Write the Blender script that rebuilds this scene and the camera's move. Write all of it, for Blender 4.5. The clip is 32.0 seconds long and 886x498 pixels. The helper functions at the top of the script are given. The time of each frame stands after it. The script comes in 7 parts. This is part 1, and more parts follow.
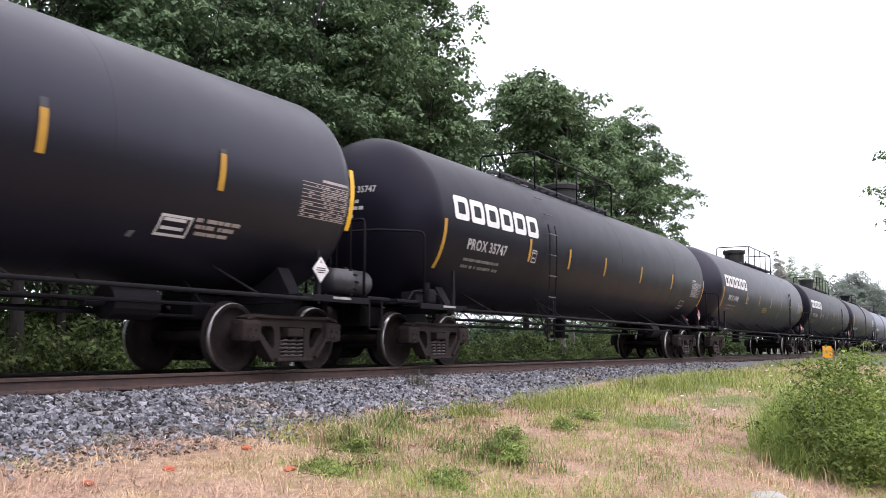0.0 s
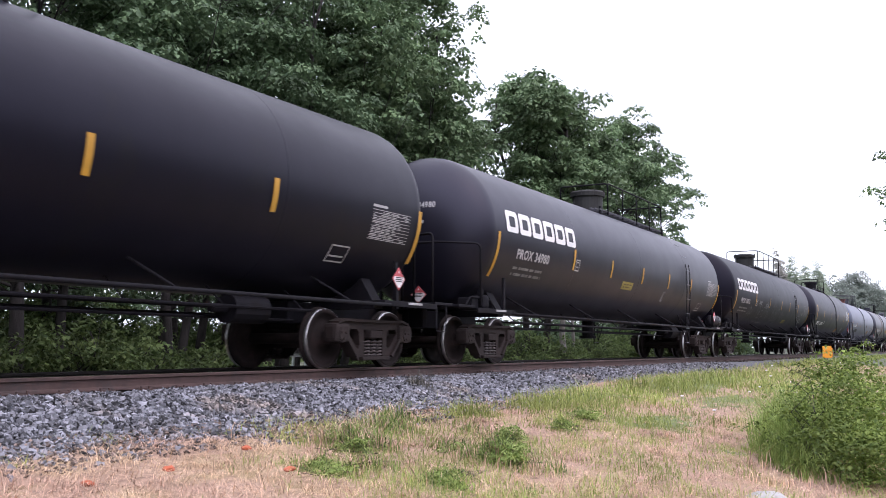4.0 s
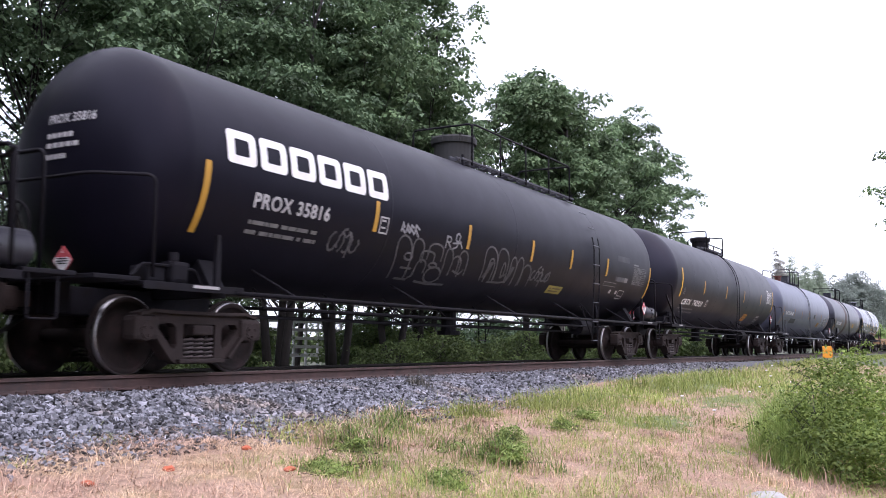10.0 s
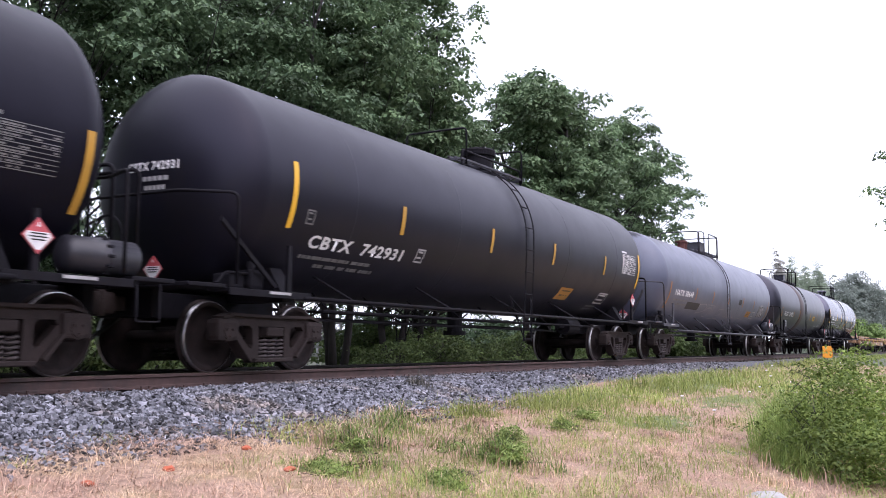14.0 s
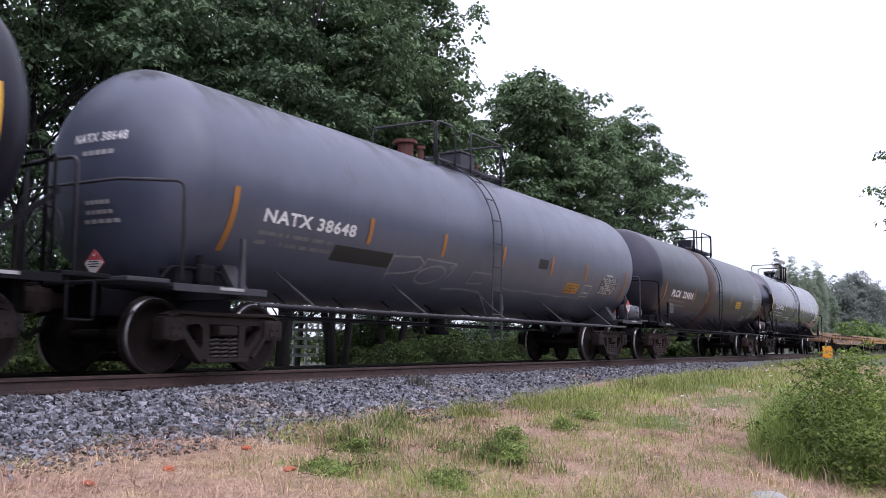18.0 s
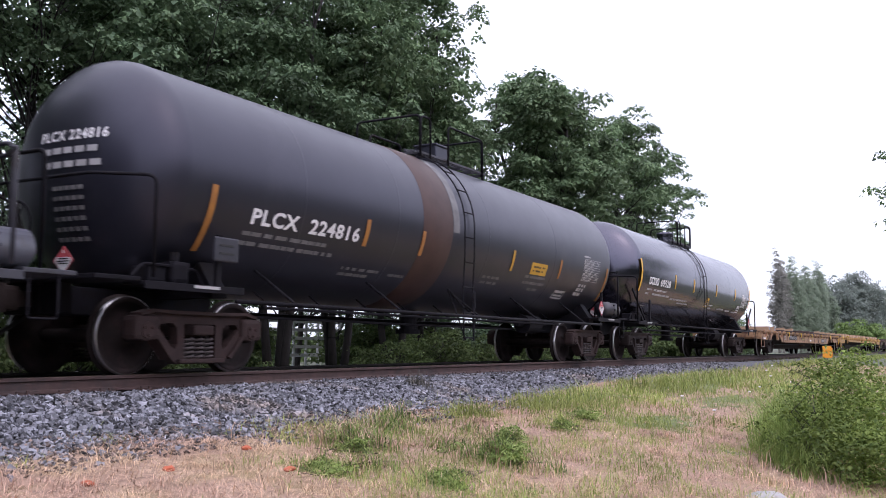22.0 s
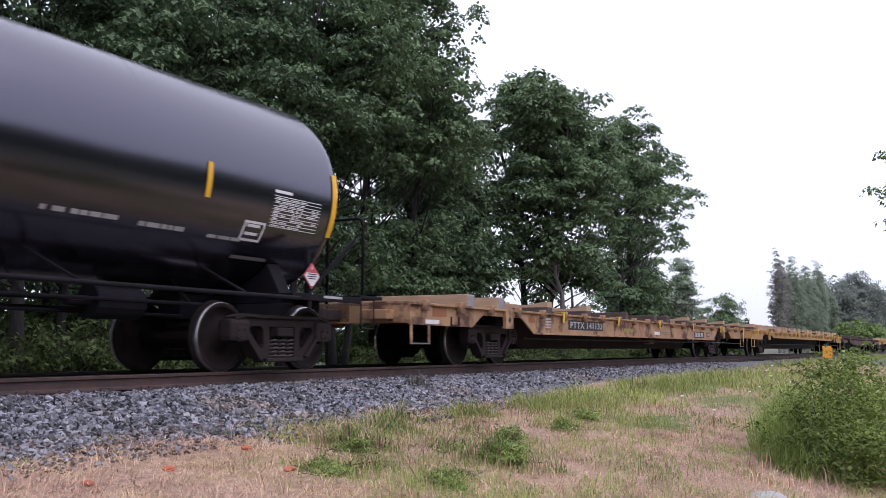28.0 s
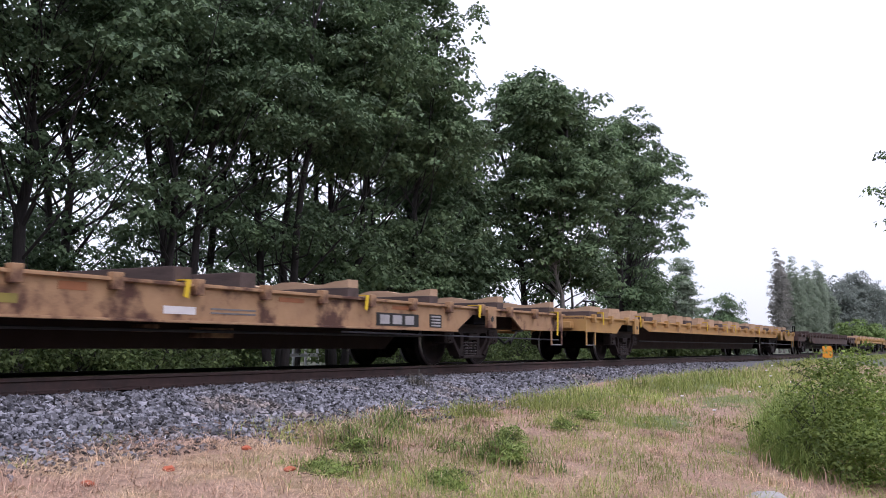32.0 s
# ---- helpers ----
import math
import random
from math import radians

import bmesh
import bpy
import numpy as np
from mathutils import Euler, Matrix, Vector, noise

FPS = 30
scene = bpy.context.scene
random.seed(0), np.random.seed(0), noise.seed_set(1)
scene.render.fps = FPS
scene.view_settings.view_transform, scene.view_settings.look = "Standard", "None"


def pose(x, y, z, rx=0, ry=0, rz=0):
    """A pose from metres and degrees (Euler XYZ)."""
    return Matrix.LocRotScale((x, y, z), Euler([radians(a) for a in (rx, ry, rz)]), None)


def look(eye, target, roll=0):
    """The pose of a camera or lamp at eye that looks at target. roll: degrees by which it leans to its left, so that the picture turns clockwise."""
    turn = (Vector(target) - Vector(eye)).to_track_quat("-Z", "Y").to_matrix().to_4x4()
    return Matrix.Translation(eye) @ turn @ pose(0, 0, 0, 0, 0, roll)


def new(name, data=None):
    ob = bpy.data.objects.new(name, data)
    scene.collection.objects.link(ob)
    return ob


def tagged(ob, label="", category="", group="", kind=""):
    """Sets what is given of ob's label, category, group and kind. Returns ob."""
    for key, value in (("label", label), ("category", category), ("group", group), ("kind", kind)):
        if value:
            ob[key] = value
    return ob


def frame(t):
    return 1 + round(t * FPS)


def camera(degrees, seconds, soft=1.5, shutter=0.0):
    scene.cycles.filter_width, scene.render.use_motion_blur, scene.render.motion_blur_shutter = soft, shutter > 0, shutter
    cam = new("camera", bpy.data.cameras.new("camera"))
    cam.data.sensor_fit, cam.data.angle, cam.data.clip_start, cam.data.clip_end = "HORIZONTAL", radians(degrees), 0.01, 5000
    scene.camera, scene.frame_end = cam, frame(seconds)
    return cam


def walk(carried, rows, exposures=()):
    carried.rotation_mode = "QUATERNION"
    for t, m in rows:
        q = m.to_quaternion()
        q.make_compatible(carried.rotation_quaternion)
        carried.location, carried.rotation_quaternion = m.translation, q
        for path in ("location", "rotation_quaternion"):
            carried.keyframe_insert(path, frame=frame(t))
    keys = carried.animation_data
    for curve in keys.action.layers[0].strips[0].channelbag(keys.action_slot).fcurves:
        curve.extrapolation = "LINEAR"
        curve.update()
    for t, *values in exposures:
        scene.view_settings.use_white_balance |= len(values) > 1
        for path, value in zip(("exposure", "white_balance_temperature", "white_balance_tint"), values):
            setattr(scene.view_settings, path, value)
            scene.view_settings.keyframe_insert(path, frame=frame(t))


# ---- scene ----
from itertools import product

# The camera stands still beside the track; the line runs along x, its rails' top is z = 0.
cam = camera(50.83, 32.0, soft=0.85, shutter=0.32)
YAW, PITCH = radians(29.75), radians(5.95)
EYE = Vector((0, 0, 0.349))
AHEAD = Vector((math.cos(YAW) * math.cos(PITCH), math.sin(YAW) * math.cos(PITCH), math.sin(PITCH)))
STAND = look(EYE, EYE + AHEAD, 0.28)
EXPOSURE = ((0, 0.49, 6480, 19), (2, 0.52, 6350, 21), (3.5, 0.50, 6180, 23), (6, 0.32, 6060, 24), (7, 0.42, 6060, 25), (8, 0.54, 6060, 25), (10, 0.55, 6060, 25), (12, 0.40, 6060, 25), (14, 0.50, 6060, 25),
            (17, 0.23, 6000, 25), (18, 0.02, 6000, 24), (20, 0.0, 6000, 24), (21, 0.07, 6000, 24), (22, 0.17, 6030, 25), (23, 0.17, 6030, 25), (24, 0.0, 6030, 25), (32, -0.07, 6080, 25))
walk(cam, [(0, STAND), (32, STAND)],
     exposures=EXPOSURE)

YC = 9.40            # the middle of the track
GAUGE = 0.7525       # from there to the middle of each rail head


SPEEDS = (4.515, 4.644, 4.748, 4.762, 4.785, 4.757, 4.735, 4.652, 4.561)     # metres a second, every four seconds


def run(t):
    """How far the train has gone, in metres."""
    way = 0.0
    for i in range(8):
        d = min(max(t - 4 * i, 0.0), 4.0)
        way += SPEEDS[i] * d + (SPEEDS[i + 1] - SPEEDS[i]) * d * d / 8
    return way


# ---------------------------------------------------------------- light
world = bpy.data.worlds.new("overcast_sky")
scene.world = world
world.use_nodes = True
wn, wl = world.node_tree.nodes, world.node_tree.links
wn.clear()
sky = wn.new("ShaderNodeTexSky")
sky.sky_type, sky.sun_disc = "NISHITA", False
sky.sun_elevation, sky.sun_rotation = radians(58), radians(200)
sky.air_density, sky.dust_density, sky.ozone_density = 1.0, 4.0, 1.0
clear = wn.new("ShaderNodeBackground")
clear.inputs["Strength"].default_value = 0.05
wl.new(sky.outputs["Color"], clear.inputs["Color"])
# a closed layer of bright cloud, a little brighter overhead
coord = wn.new("ShaderNodeTexCoord")
split = wn.new("ShaderNodeSeparateXYZ")
wl.new(coord.outputs["Generated"], split.inputs[0])
ramp = wn.new("ShaderNodeValToRGB")
ramp.color_ramp.elements[0].position, ramp.color_ramp.elements[0].color = 0.0, (0.72, 0.775, 0.82, 1)
ramp.color_ramp.elements[1].position, ramp.color_ramp.elements[1].color = 0.26, (0.93, 0.965, 1.0, 1)
overhead = ramp.color_ramp.elements.new(0.9)
overhead.color = (1.26, 1.295, 1.33, 1)
wl.new(split.outputs["Z"], ramp.inputs["Fac"])
cloud = wn.new("ShaderNodeBackground")
cloud.inputs["Strength"].default_value = 1.18
wl.new(ramp.outputs["Color"], cloud.inputs["Color"])
both = wn.new("ShaderNodeAddShader")
wl.new(clear.outputs[0], both.inputs[0])
wl.new(cloud.outputs[0], both.inputs[1])
out = wn.new("ShaderNodeOutputWorld")
wl.new(both.outputs[0], out.inputs["Surface"])

sun_data = bpy.data.lights.new("sun", "SUN")
sun_data.energy, sun_data.angle, sun_data.color = 0.5, radians(95), (1.0, 0.965, 0.92)
sun = new("sun", sun_data)
sun.matrix_world = look((0, 0, 60), (14, 26, 0))


# ---------------------------------------------------------------- materials
def shade(name, color, color2=None, rough=0.6, metal=0.0, scale=3.0, bump=0.0, bump_scale=40.0, spots=None, spot_scale=1.2,
          spot_at=0.55, island=0.0, stretch=(1, 1, 1), rough2=None, spec=0.5, sheen=(1, 1, 1), ior=1.5):
    """A surface of two colours mixed by fine and coarse noise, with stains of a third, relief and uneven gloss."""
    m = bpy.data.materials.new(name)
    m.use_nodes = True
    n, l = m.node_tree.nodes, m.node_tree.links
    b = n["Principled BSDF"]
    tc = n.new("ShaderNodeTexCoord")
    mp = n.new("ShaderNodeMapping")
    mp.inputs["Scale"].default_value = stretch
    l.new(tc.outputs["Object"], mp.inputs["Vector"])

    def noise_node(sc, detail=5.0, r=0.6):
        t = n.new("ShaderNodeTexNoise")
        t.inputs["Scale"].default_value, t.inputs["Detail"].default_value, t.inputs["Roughness"].default_value = sc, detail, r
        l.new(mp.outputs[0], t.inputs["Vector"])
        return t

    def mix(a, c, fac):
        x = n.new("ShaderNodeMix")
        x.data_type = "RGBA"
        for socket, value in ((x.inputs["A"], a), (x.inputs["B"], c)):
            if isinstance(value, tuple):
                socket.default_value = (*value, 1)
            else:
                l.new(value, socket)
        if isinstance(fac, float):
            x.inputs["Factor"].default_value = fac
        else:
            l.new(fac, x.inputs["Factor"])
        return x.outputs["Result"]

    color2 = color2 or tuple(c * 0.75 for c in color)
    fine = noise_node(scale)
    r1 = n.new("ShaderNodeMapRange")
    r1.inputs["From Min"].default_value, r1.inputs["From Max"].default_value = 0.3, 0.7
    l.new(fine.outputs["Fac"], r1.inputs["Value"])
    col = mix(color, color2, r1.outputs["Result"])
    if spots:
        big = noise_node(spot_scale, 6.0, 0.65)
        r2 = n.new("ShaderNodeMapRange")
        r2.inputs["From Min"].default_value, r2.inputs["From Max"].default_value = spot_at, spot_at + 0.12
        l.new(big.outputs["Fac"], r2.inputs["Value"])
        col = mix(col, spots, r2.outputs["Result"])
    if island:
        geo = n.new("ShaderNodeNewGeometry")
        hsv = n.new("ShaderNodeHueSaturation")
        r3 = n.new("ShaderNodeMapRange")
        r3.inputs["To Min"].default_value, r3.inputs["To Max"].default_value = 1 - island, 1 + island
        l.new(geo.outputs["Random Per Island"], r3.inputs["Value"])
        l.new(r3.outputs["Result"], hsv.inputs["Value"])
        l.new(col, hsv.inputs["Color"])
        col = hsv.outputs["Color"]
    l.new(col, b.inputs["Base Color"])
    b.inputs["Metallic"].default_value = metal
    b.inputs["IOR"].default_value = ior
    b.inputs["Specular IOR Level"].default_value = spec
    b.inputs["Specular Tint"].default_value = (*sheen, 1)
    r4 = n.new("ShaderNodeMapRange")
    r4.inputs["To Min"].default_value, r4.inputs["To Max"].default_value = rough, rough2 if rough2 else min(1.0, rough + 0.15)
    l.new(fine.outputs["Fac"], r4.inputs["Value"])
    l.new(r4.outputs["Result"], b.inputs["Roughness"])
    if bump:
        relief = noise_node(bump_scale, 4.0, 0.6)
        bn = n.new("ShaderNodeBump")
        bn.inputs["Strength"].default_value, bn.inputs["Distance"].default_value = bump, 0.02
        l.new(relief.outputs["Fac"], bn.inputs["Height"])
        l.new(bn.outputs["Normal"], b.inputs["Normal"])
    return m


def leaf_shade(name, color, color2, through_light=0.3, vary=0.35):
    """Leaves: two greens by leaf, dull gloss, some light coming through."""
    m = bpy.data.materials.new(name)
    m.use_nodes = True
    n, l = m.node_tree.nodes, m.node_tree.links
    b = n["Principled BSDF"]
    geo = n.new("ShaderNodeNewGeometry")
    mx = n.new("ShaderNodeMix")
    mx.data_type = "RGBA"
    mx.inputs["A"].default_value, mx.inputs["B"].default_value = (*color, 1), (*color2, 1)
    l.new(geo.outputs["Random Per Island"], mx.inputs["Factor"])
    tc = n.new("ShaderNodeTexCoord")
    big = n.new("ShaderNodeTexNoise")
    big.inputs["Scale"].default_value = 0.7
    l.new(tc.outputs["Object"], big.inputs["Vector"])
    hsv = n.new("ShaderNodeHueSaturation")
    r = n.new("ShaderNodeMapRange")
    r.inputs["From Min"].default_value, r.inputs["From Max"].default_value = 0.3, 0.7
    r.inputs["To Min"].default_value, r.inputs["To Max"].default_value = 1 - vary, 1 + vary
    l.new(big.outputs["Fac"], r.inputs["Value"])
    l.new(r.outputs["Result"], hsv.inputs["Value"])
    l.new(mx.outputs["Result"], hsv.inputs["Color"])
    l.new(hsv.outputs["Color"], b.inputs["Base Color"])
    b.inputs["Roughness"].default_value = 0.6
    b.inputs["Specular IOR Level"].default_value = 0.2
    tr = n.new("ShaderNodeBsdfTranslucent")
    l.new(hsv.outputs["Color"], tr.inputs["Color"])
    ms = n.new("ShaderNodeMixShader")
    ms.inputs["Fac"].default_value = through_light
    l.new(b.outputs[0], ms.inputs[1])
    l.new(tr.outputs[0], ms.inputs[2])
    l.new(ms.outputs[0], n["Material Output"].inputs["Surface"])
    return m


COOL = (0.81, 0.80, 1.0)
def black_paint(name, spec, rough=0.36, lift=1.0, **more):
    return shade(name, (0.0072 * lift, 0.0066 * lift, 0.0124 * lift), (0.0052 * lift, 0.0048 * lift, 0.0092 * lift), rough, scale=1.4, rough2=rough + 0.12, spots=(0.0080 * lift, 0.0073 * lift, 0.0098 * lift),
                 spot_scale=0.7, bump=0.014, bump_scale=9, spec=spec, sheen=COOL, **more)


BLACK = black_paint("black_tank_paint", 0.19)
BLACK_PALE = black_paint("greyed_black_tank_paint", 0.50)
BLACK_OLD = black_paint("old_black_tank_paint", 0.44)
BLACK_WORN = black_paint("worn_black_tank_paint", 0.15, 0.38)
BLACK_DULL = black_paint("dull_black_tank_paint", 0.34, 0.38)
GLOSS = shade("satin_black_tank_paint", (0.0042, 0.0038, 0.0060), (0.0030, 0.0028, 0.0044), 0.16, scale=1.1, rough2=0.24, bump=0.004, bump_scale=7, spec=1.0, sheen=COOL, ior=1.66)
GREY = shade("grey_blue_tank_paint", (0.078, 0.087, 0.134), (0.060, 0.066, 0.102), 0.34, scale=1.6, rough2=0.48, spots=(0.046, 0.046, 0.062),
             spot_scale=0.9, spot_at=0.6, bump=0.015, bump_scale=8, spec=1.0, sheen=(0.90, 0.93, 1.0))
DARKGREY = shade("dark_grey_tank_paint", (0.016, 0.0164, 0.023), (0.012, 0.0124, 0.0175), 0.32, scale=1.4, rough2=0.42, spec=0.66, spots=(0.021, 0.0207, 0.027),
                 spot_scale=0.8, bump=0.012, bump_scale=8, sheen=COOL)
def soil(m, color, low, high, scale=1.3):
    """Blotches of grime on a tank's upper plates, thinning out downwards between two heights."""
    n, l = m.node_tree.nodes, m.node_tree.links
    base = n["Principled BSDF"].inputs["Base Color"]
    before = base.links[0].from_socket
    tc, xyz, cloud_of, span, mul, mx = (n.new(k) for k in ("ShaderNodeTexCoord", "ShaderNodeSeparateXYZ", "ShaderNodeTexNoise", "ShaderNodeMapRange", "ShaderNodeMath", "ShaderNodeMix"))
    l.new(tc.outputs["Object"], xyz.inputs[0])
    runs = n.new("ShaderNodeMapping")
    runs.inputs["Scale"].default_value = (1.0, 0.5, 0.45)
    l.new(tc.outputs["Object"], runs.inputs["Vector"])
    l.new(runs.outputs[0], cloud_of.inputs["Vector"])
    cloud_of.inputs["Scale"].default_value, cloud_of.inputs["Detail"].default_value, cloud_of.inputs["Roughness"].default_value = scale, 6.0, 0.62
    r2 = n.new("ShaderNodeMapRange")
    r2.inputs["From Min"].default_value, r2.inputs["From Max"].default_value = 0.47, 0.62
    l.new(cloud_of.outputs["Fac"], r2.inputs["Value"])
    span.inputs["From Min"].default_value, span.inputs["From Max"].default_value = low, high
    l.new(xyz.outputs["Z"], span.inputs["Value"])
    mul.operation = "MULTIPLY"
    l.new(r2.outputs["Result"], mul.inputs[0])
    l.new(span.outputs["Result"], mul.inputs[1])
    mx.data_type = "RGBA"
    mx.inputs["B"].default_value = (*color, 1)
    l.new(before, mx.inputs["A"])
    l.new(mul.outputs[0], mx.inputs["Factor"])
    l.new(mx.outputs["Result"], base)
    dull = n.new("ShaderNodeMapRange")
    dull.inputs["To Min"].default_value, dull.inputs["To Max"].default_value = n["Principled BSDF"].inputs["Specular IOR Level"].default_value, 0.22
    l.new(mul.outputs[0], dull.inputs["Value"])
    l.new(dull.outputs["Result"], n["Principled BSDF"].inputs["Specular IOR Level"])


soil(GREY, (0.024, 0.024, 0.034), 3.20, 3.72, 1.6)
BROWN = shade("brown_primer_band", (0.060, 0.026, 0.020), (0.042, 0.019, 0.0155), 0.5, scale=2.0)
PALE = shade("pale_patch_paint", (0.30, 0.29, 0.31), (0.22, 0.21, 0.23), 0.5, scale=3.0)
FRAME = shade("black_underframe_steel", (0.0115, 0.0105, 0.0145), (0.007, 0.0064, 0.0088), 0.6, scale=5, spots=(0.010, 0.0078, 0.0080), spot_scale=2.5, bump=0.12, spec=0.13)
FRAME_GREY = shade("grey_underframe_steel", (0.050, 0.050, 0.064), (0.030, 0.030, 0.038), 0.55, scale=5, spots=(0.026, 0.021, 0.02), spot_scale=2.5, bump=0.1)
RESERVOIR = shade("dull_reservoir_steel", (0.030, 0.029, 0.038), (0.018, 0.0175, 0.024), 0.34, scale=4, spots=(0.05, 0.048, 0.058), spot_scale=3, rough2=0.5)
RESERVOIR_PALE = shade("pale_reservoir_steel", (0.115, 0.118, 0.145), (0.07, 0.072, 0.092), 0.26, scale=4, spots=(0.06, 0.055, 0.055), spot_scale=3)
TRUCK = shade("grimy_cast_steel", (0.034, 0.0225, 0.021), (0.016, 0.0115, 0.0112), 0.70, scale=6, spots=(0.034, 0.023, 0.022), spot_scale=3, bump=0.25, spec=0.3)
TRUCK_RED = shade("rusty_cast_steel", (0.046, 0.0255, 0.0235), (0.021, 0.0135, 0.0132), 0.70, scale=6, spots=(0.050, 0.026, 0.024), spot_scale=3, bump=0.25, spec=0.3)
SPRING = shade("dusty_spring_steel", (0.075, 0.060, 0.060), (0.045, 0.036, 0.036), 0.6, scale=8)
WHEEL = shade("wheel_steel", (0.020, 0.0128, 0.0122), (0.011, 0.0078, 0.0077), 0.75, scale=7, spots=(0.028, 0.017, 0.0165), spot_scale=4, bump=0.1, spec=0.25)
TREAD = shade("polished_tread_steel", (0.62, 0.61, 0.62), (0.46, 0.45, 0.46), 0.28, metal=1.0, scale=20)
YELLOW = shade("yellow_reflective_tape", (0.52, 0.28, 0.026), (0.40, 0.215, 0.028), 0.45, scale=4)
YELLOW_NEW = shade("bright_yellow_tape", (0.80, 0.45, 0.02), (0.72, 0.40, 0.02), 0.4, scale=4)
ORANGE_OLD = shade("faded_orange_tape", (0.40, 0.17, 0.03), (0.30, 0.125, 0.03), 0.5, scale=4)
LABEL = shade("yellow_label", (0.60, 0.34, 0.02), (0.50, 0.28, 0.03), 0.5, scale=6)
LABEL_ORANGE = shade("faded_orange_label", (0.46, 0.21, 0.025), (0.38, 0.17, 0.03), 0.55, scale=6)
LABEL_DIM = shade("faded_yellow_label", (0.30, 0.25, 0.05), (0.22, 0.18, 0.05), 0.6, scale=6)
LABEL_INK = shade("faded_label_print", (0.14, 0.095, 0.03), (0.10, 0.07, 0.03), 0.6, scale=6)
WHITE = shade("white_lettering_paint", (0.80, 0.79, 0.80), (0.68, 0.67, 0.68), 0.5, scale=5)
DULL = shade("dirty_white_lettering_paint", (0.46, 0.45, 0.46), (0.32, 0.31, 0.32), 0.55, scale=5)
DULL_WARM = shade("rust_tinted_lettering_paint", (0.46, 0.40, 0.38), (0.30, 0.24, 0.225), 0.55, scale=3)
FAINT = shade("faint_grey_lettering_paint", (0.20, 0.195, 0.20), (0.12, 0.118, 0.122), 0.55, scale=5)
CHALK = shade("grey_spray_paint", (0.115, 0.113, 0.125), (0.045, 0.044, 0.05), 0.6, scale=4)
SILVER = shade("pale_grey_spray_paint", (0.27, 0.27, 0.29), (0.20, 0.20, 0.22), 0.55, scale=4)
RED = shade("red_placard", (0.50, 0.085, 0.10), (0.40, 0.065, 0.08), 0.45, scale=8)
PLACARD = shade("white_placard", (0.78, 0.76, 0.77), (0.66, 0.64, 0.65), 0.45, scale=8)
INK = shade("black_ink", (0.012, 0.012, 0.012), (0.02, 0.02, 0.02), 0.6)
PATCH_GREY = shade("smeared_grey_paint", (0.060, 0.060, 0.072), (0.030, 0.030, 0.037), 0.5, scale=3)
PATCH = shade("dark_paint_patch", (0.014, 0.013, 0.014), (0.02, 0.019, 0.02), 0.55, scale=3)
SILL = shade("rusty_dark_sill", (0.040, 0.021, 0.018), (0.024, 0.013, 0.0115), 0.7, scale=3, spots=(0.034, 0.018, 0.014), spot_scale=1.5, bump=0.15, spec=0.3)
PRIMER = shade("orange_primer_patch", (0.34, 0.135, 0.055), (0.27, 0.10, 0.045), 0.65, scale=5)
RUST_CAP = shade("red_brown_valve", (0.13, 0.035, 0.025), (0.09, 0.03, 0.025), 0.6, scale=8)
FLAT_PAINT = shade("faded_tan_flatcar_paint", (0.43, 0.263, 0.140), (0.29, 0.165, 0.090), 0.65, scale=3.2, spots=(0.085, 0.036, 0.024), spot_scale=1.6,
                   spot_at=0.50, bump=0.15)
FLAT_YELLOW = shade("yellow_flatcar_paint", (0.46, 0.27, 0.085), (0.38, 0.215, 0.08), 0.6, scale=2.2, spots=(0.15, 0.07, 0.036), spot_scale=1.3,
                    spot_at=0.58, bump=0.1)
FLAT_BROWN = shade("rusty_brown_flatcar_paint", (0.075, 0.040, 0.032), (0.055, 0.03, 0.026), 0.7, scale=2.2, spots=(0.10, 0.05, 0.036), spot_scale=1.2, bump=0.1)
DECK = shade("rusty_deck_steel", (0.10, 0.06, 0.045), (0.07, 0.045, 0.036), 0.8, scale=4, bump=0.2)
TIMBER = shade("fresh_sawn_timber", (0.50, 0.345, 0.225), (0.40, 0.265, 0.17), 0.75, scale=7, stretch=(1, 0.2, 1), bump=0.2, bump_scale=30)
TIMBER_DARK = shade("weathered_dark_timber", (0.105, 0.074, 0.066), (0.065, 0.047, 0.043), 0.85, scale=7, stretch=(1, 0.2, 1), bump=0.3, bump_scale=30)
STRAP = shade("yellow_strap", (0.75, 0.52, 0.02), (0.62, 0.42, 0.02), 0.6, scale=9)
RAIL = shade("rusty_rail_steel", (0.092, 0.052, 0.046), (0.058, 0.036, 0.033), 0.7, scale=5, spots=(0.052, 0.038, 0.037), spot_scale=2.0, bump=0.15)
# the far rail's colour, much darker than RAIL
RAIL_DARK = shade("dark_rail_steel", (0.020, 0.016, 0.015), (0.012, 0.010, 0.0098), 0.55, scale=5, spots=(0.03, 0.02, 0.018), spot_scale=2.0, bump=0.15, spec=0.3)
RAIL_TOP = shade("worn_rail_head", (0.16, 0.145, 0.14), (0.11, 0.10, 0.097), 0.18, metal=1.0, scale=9, rough2=0.26)
TIE = shade("creosoted_tie_wood", (0.055, 0.043, 0.036), (0.035, 0.028, 0.025), 0.9, scale=8, stretch=(1, 0.15, 1), bump=0.5)
STONE = shade("grey_ballast_stone", (0.238, 0.241, 0.270), (0.086, 0.087, 0.100), 0.72, scale=7, island=0.95, bump=0.25, spots=(0.20, 0.17, 0.155), spot_scale=0.9, spot_at=0.56)
FINES = shade("brownish_small_stone", (0.235, 0.178, 0.150), (0.105, 0.078, 0.066), 0.85, scale=7, island=0.7, bump=0.25)
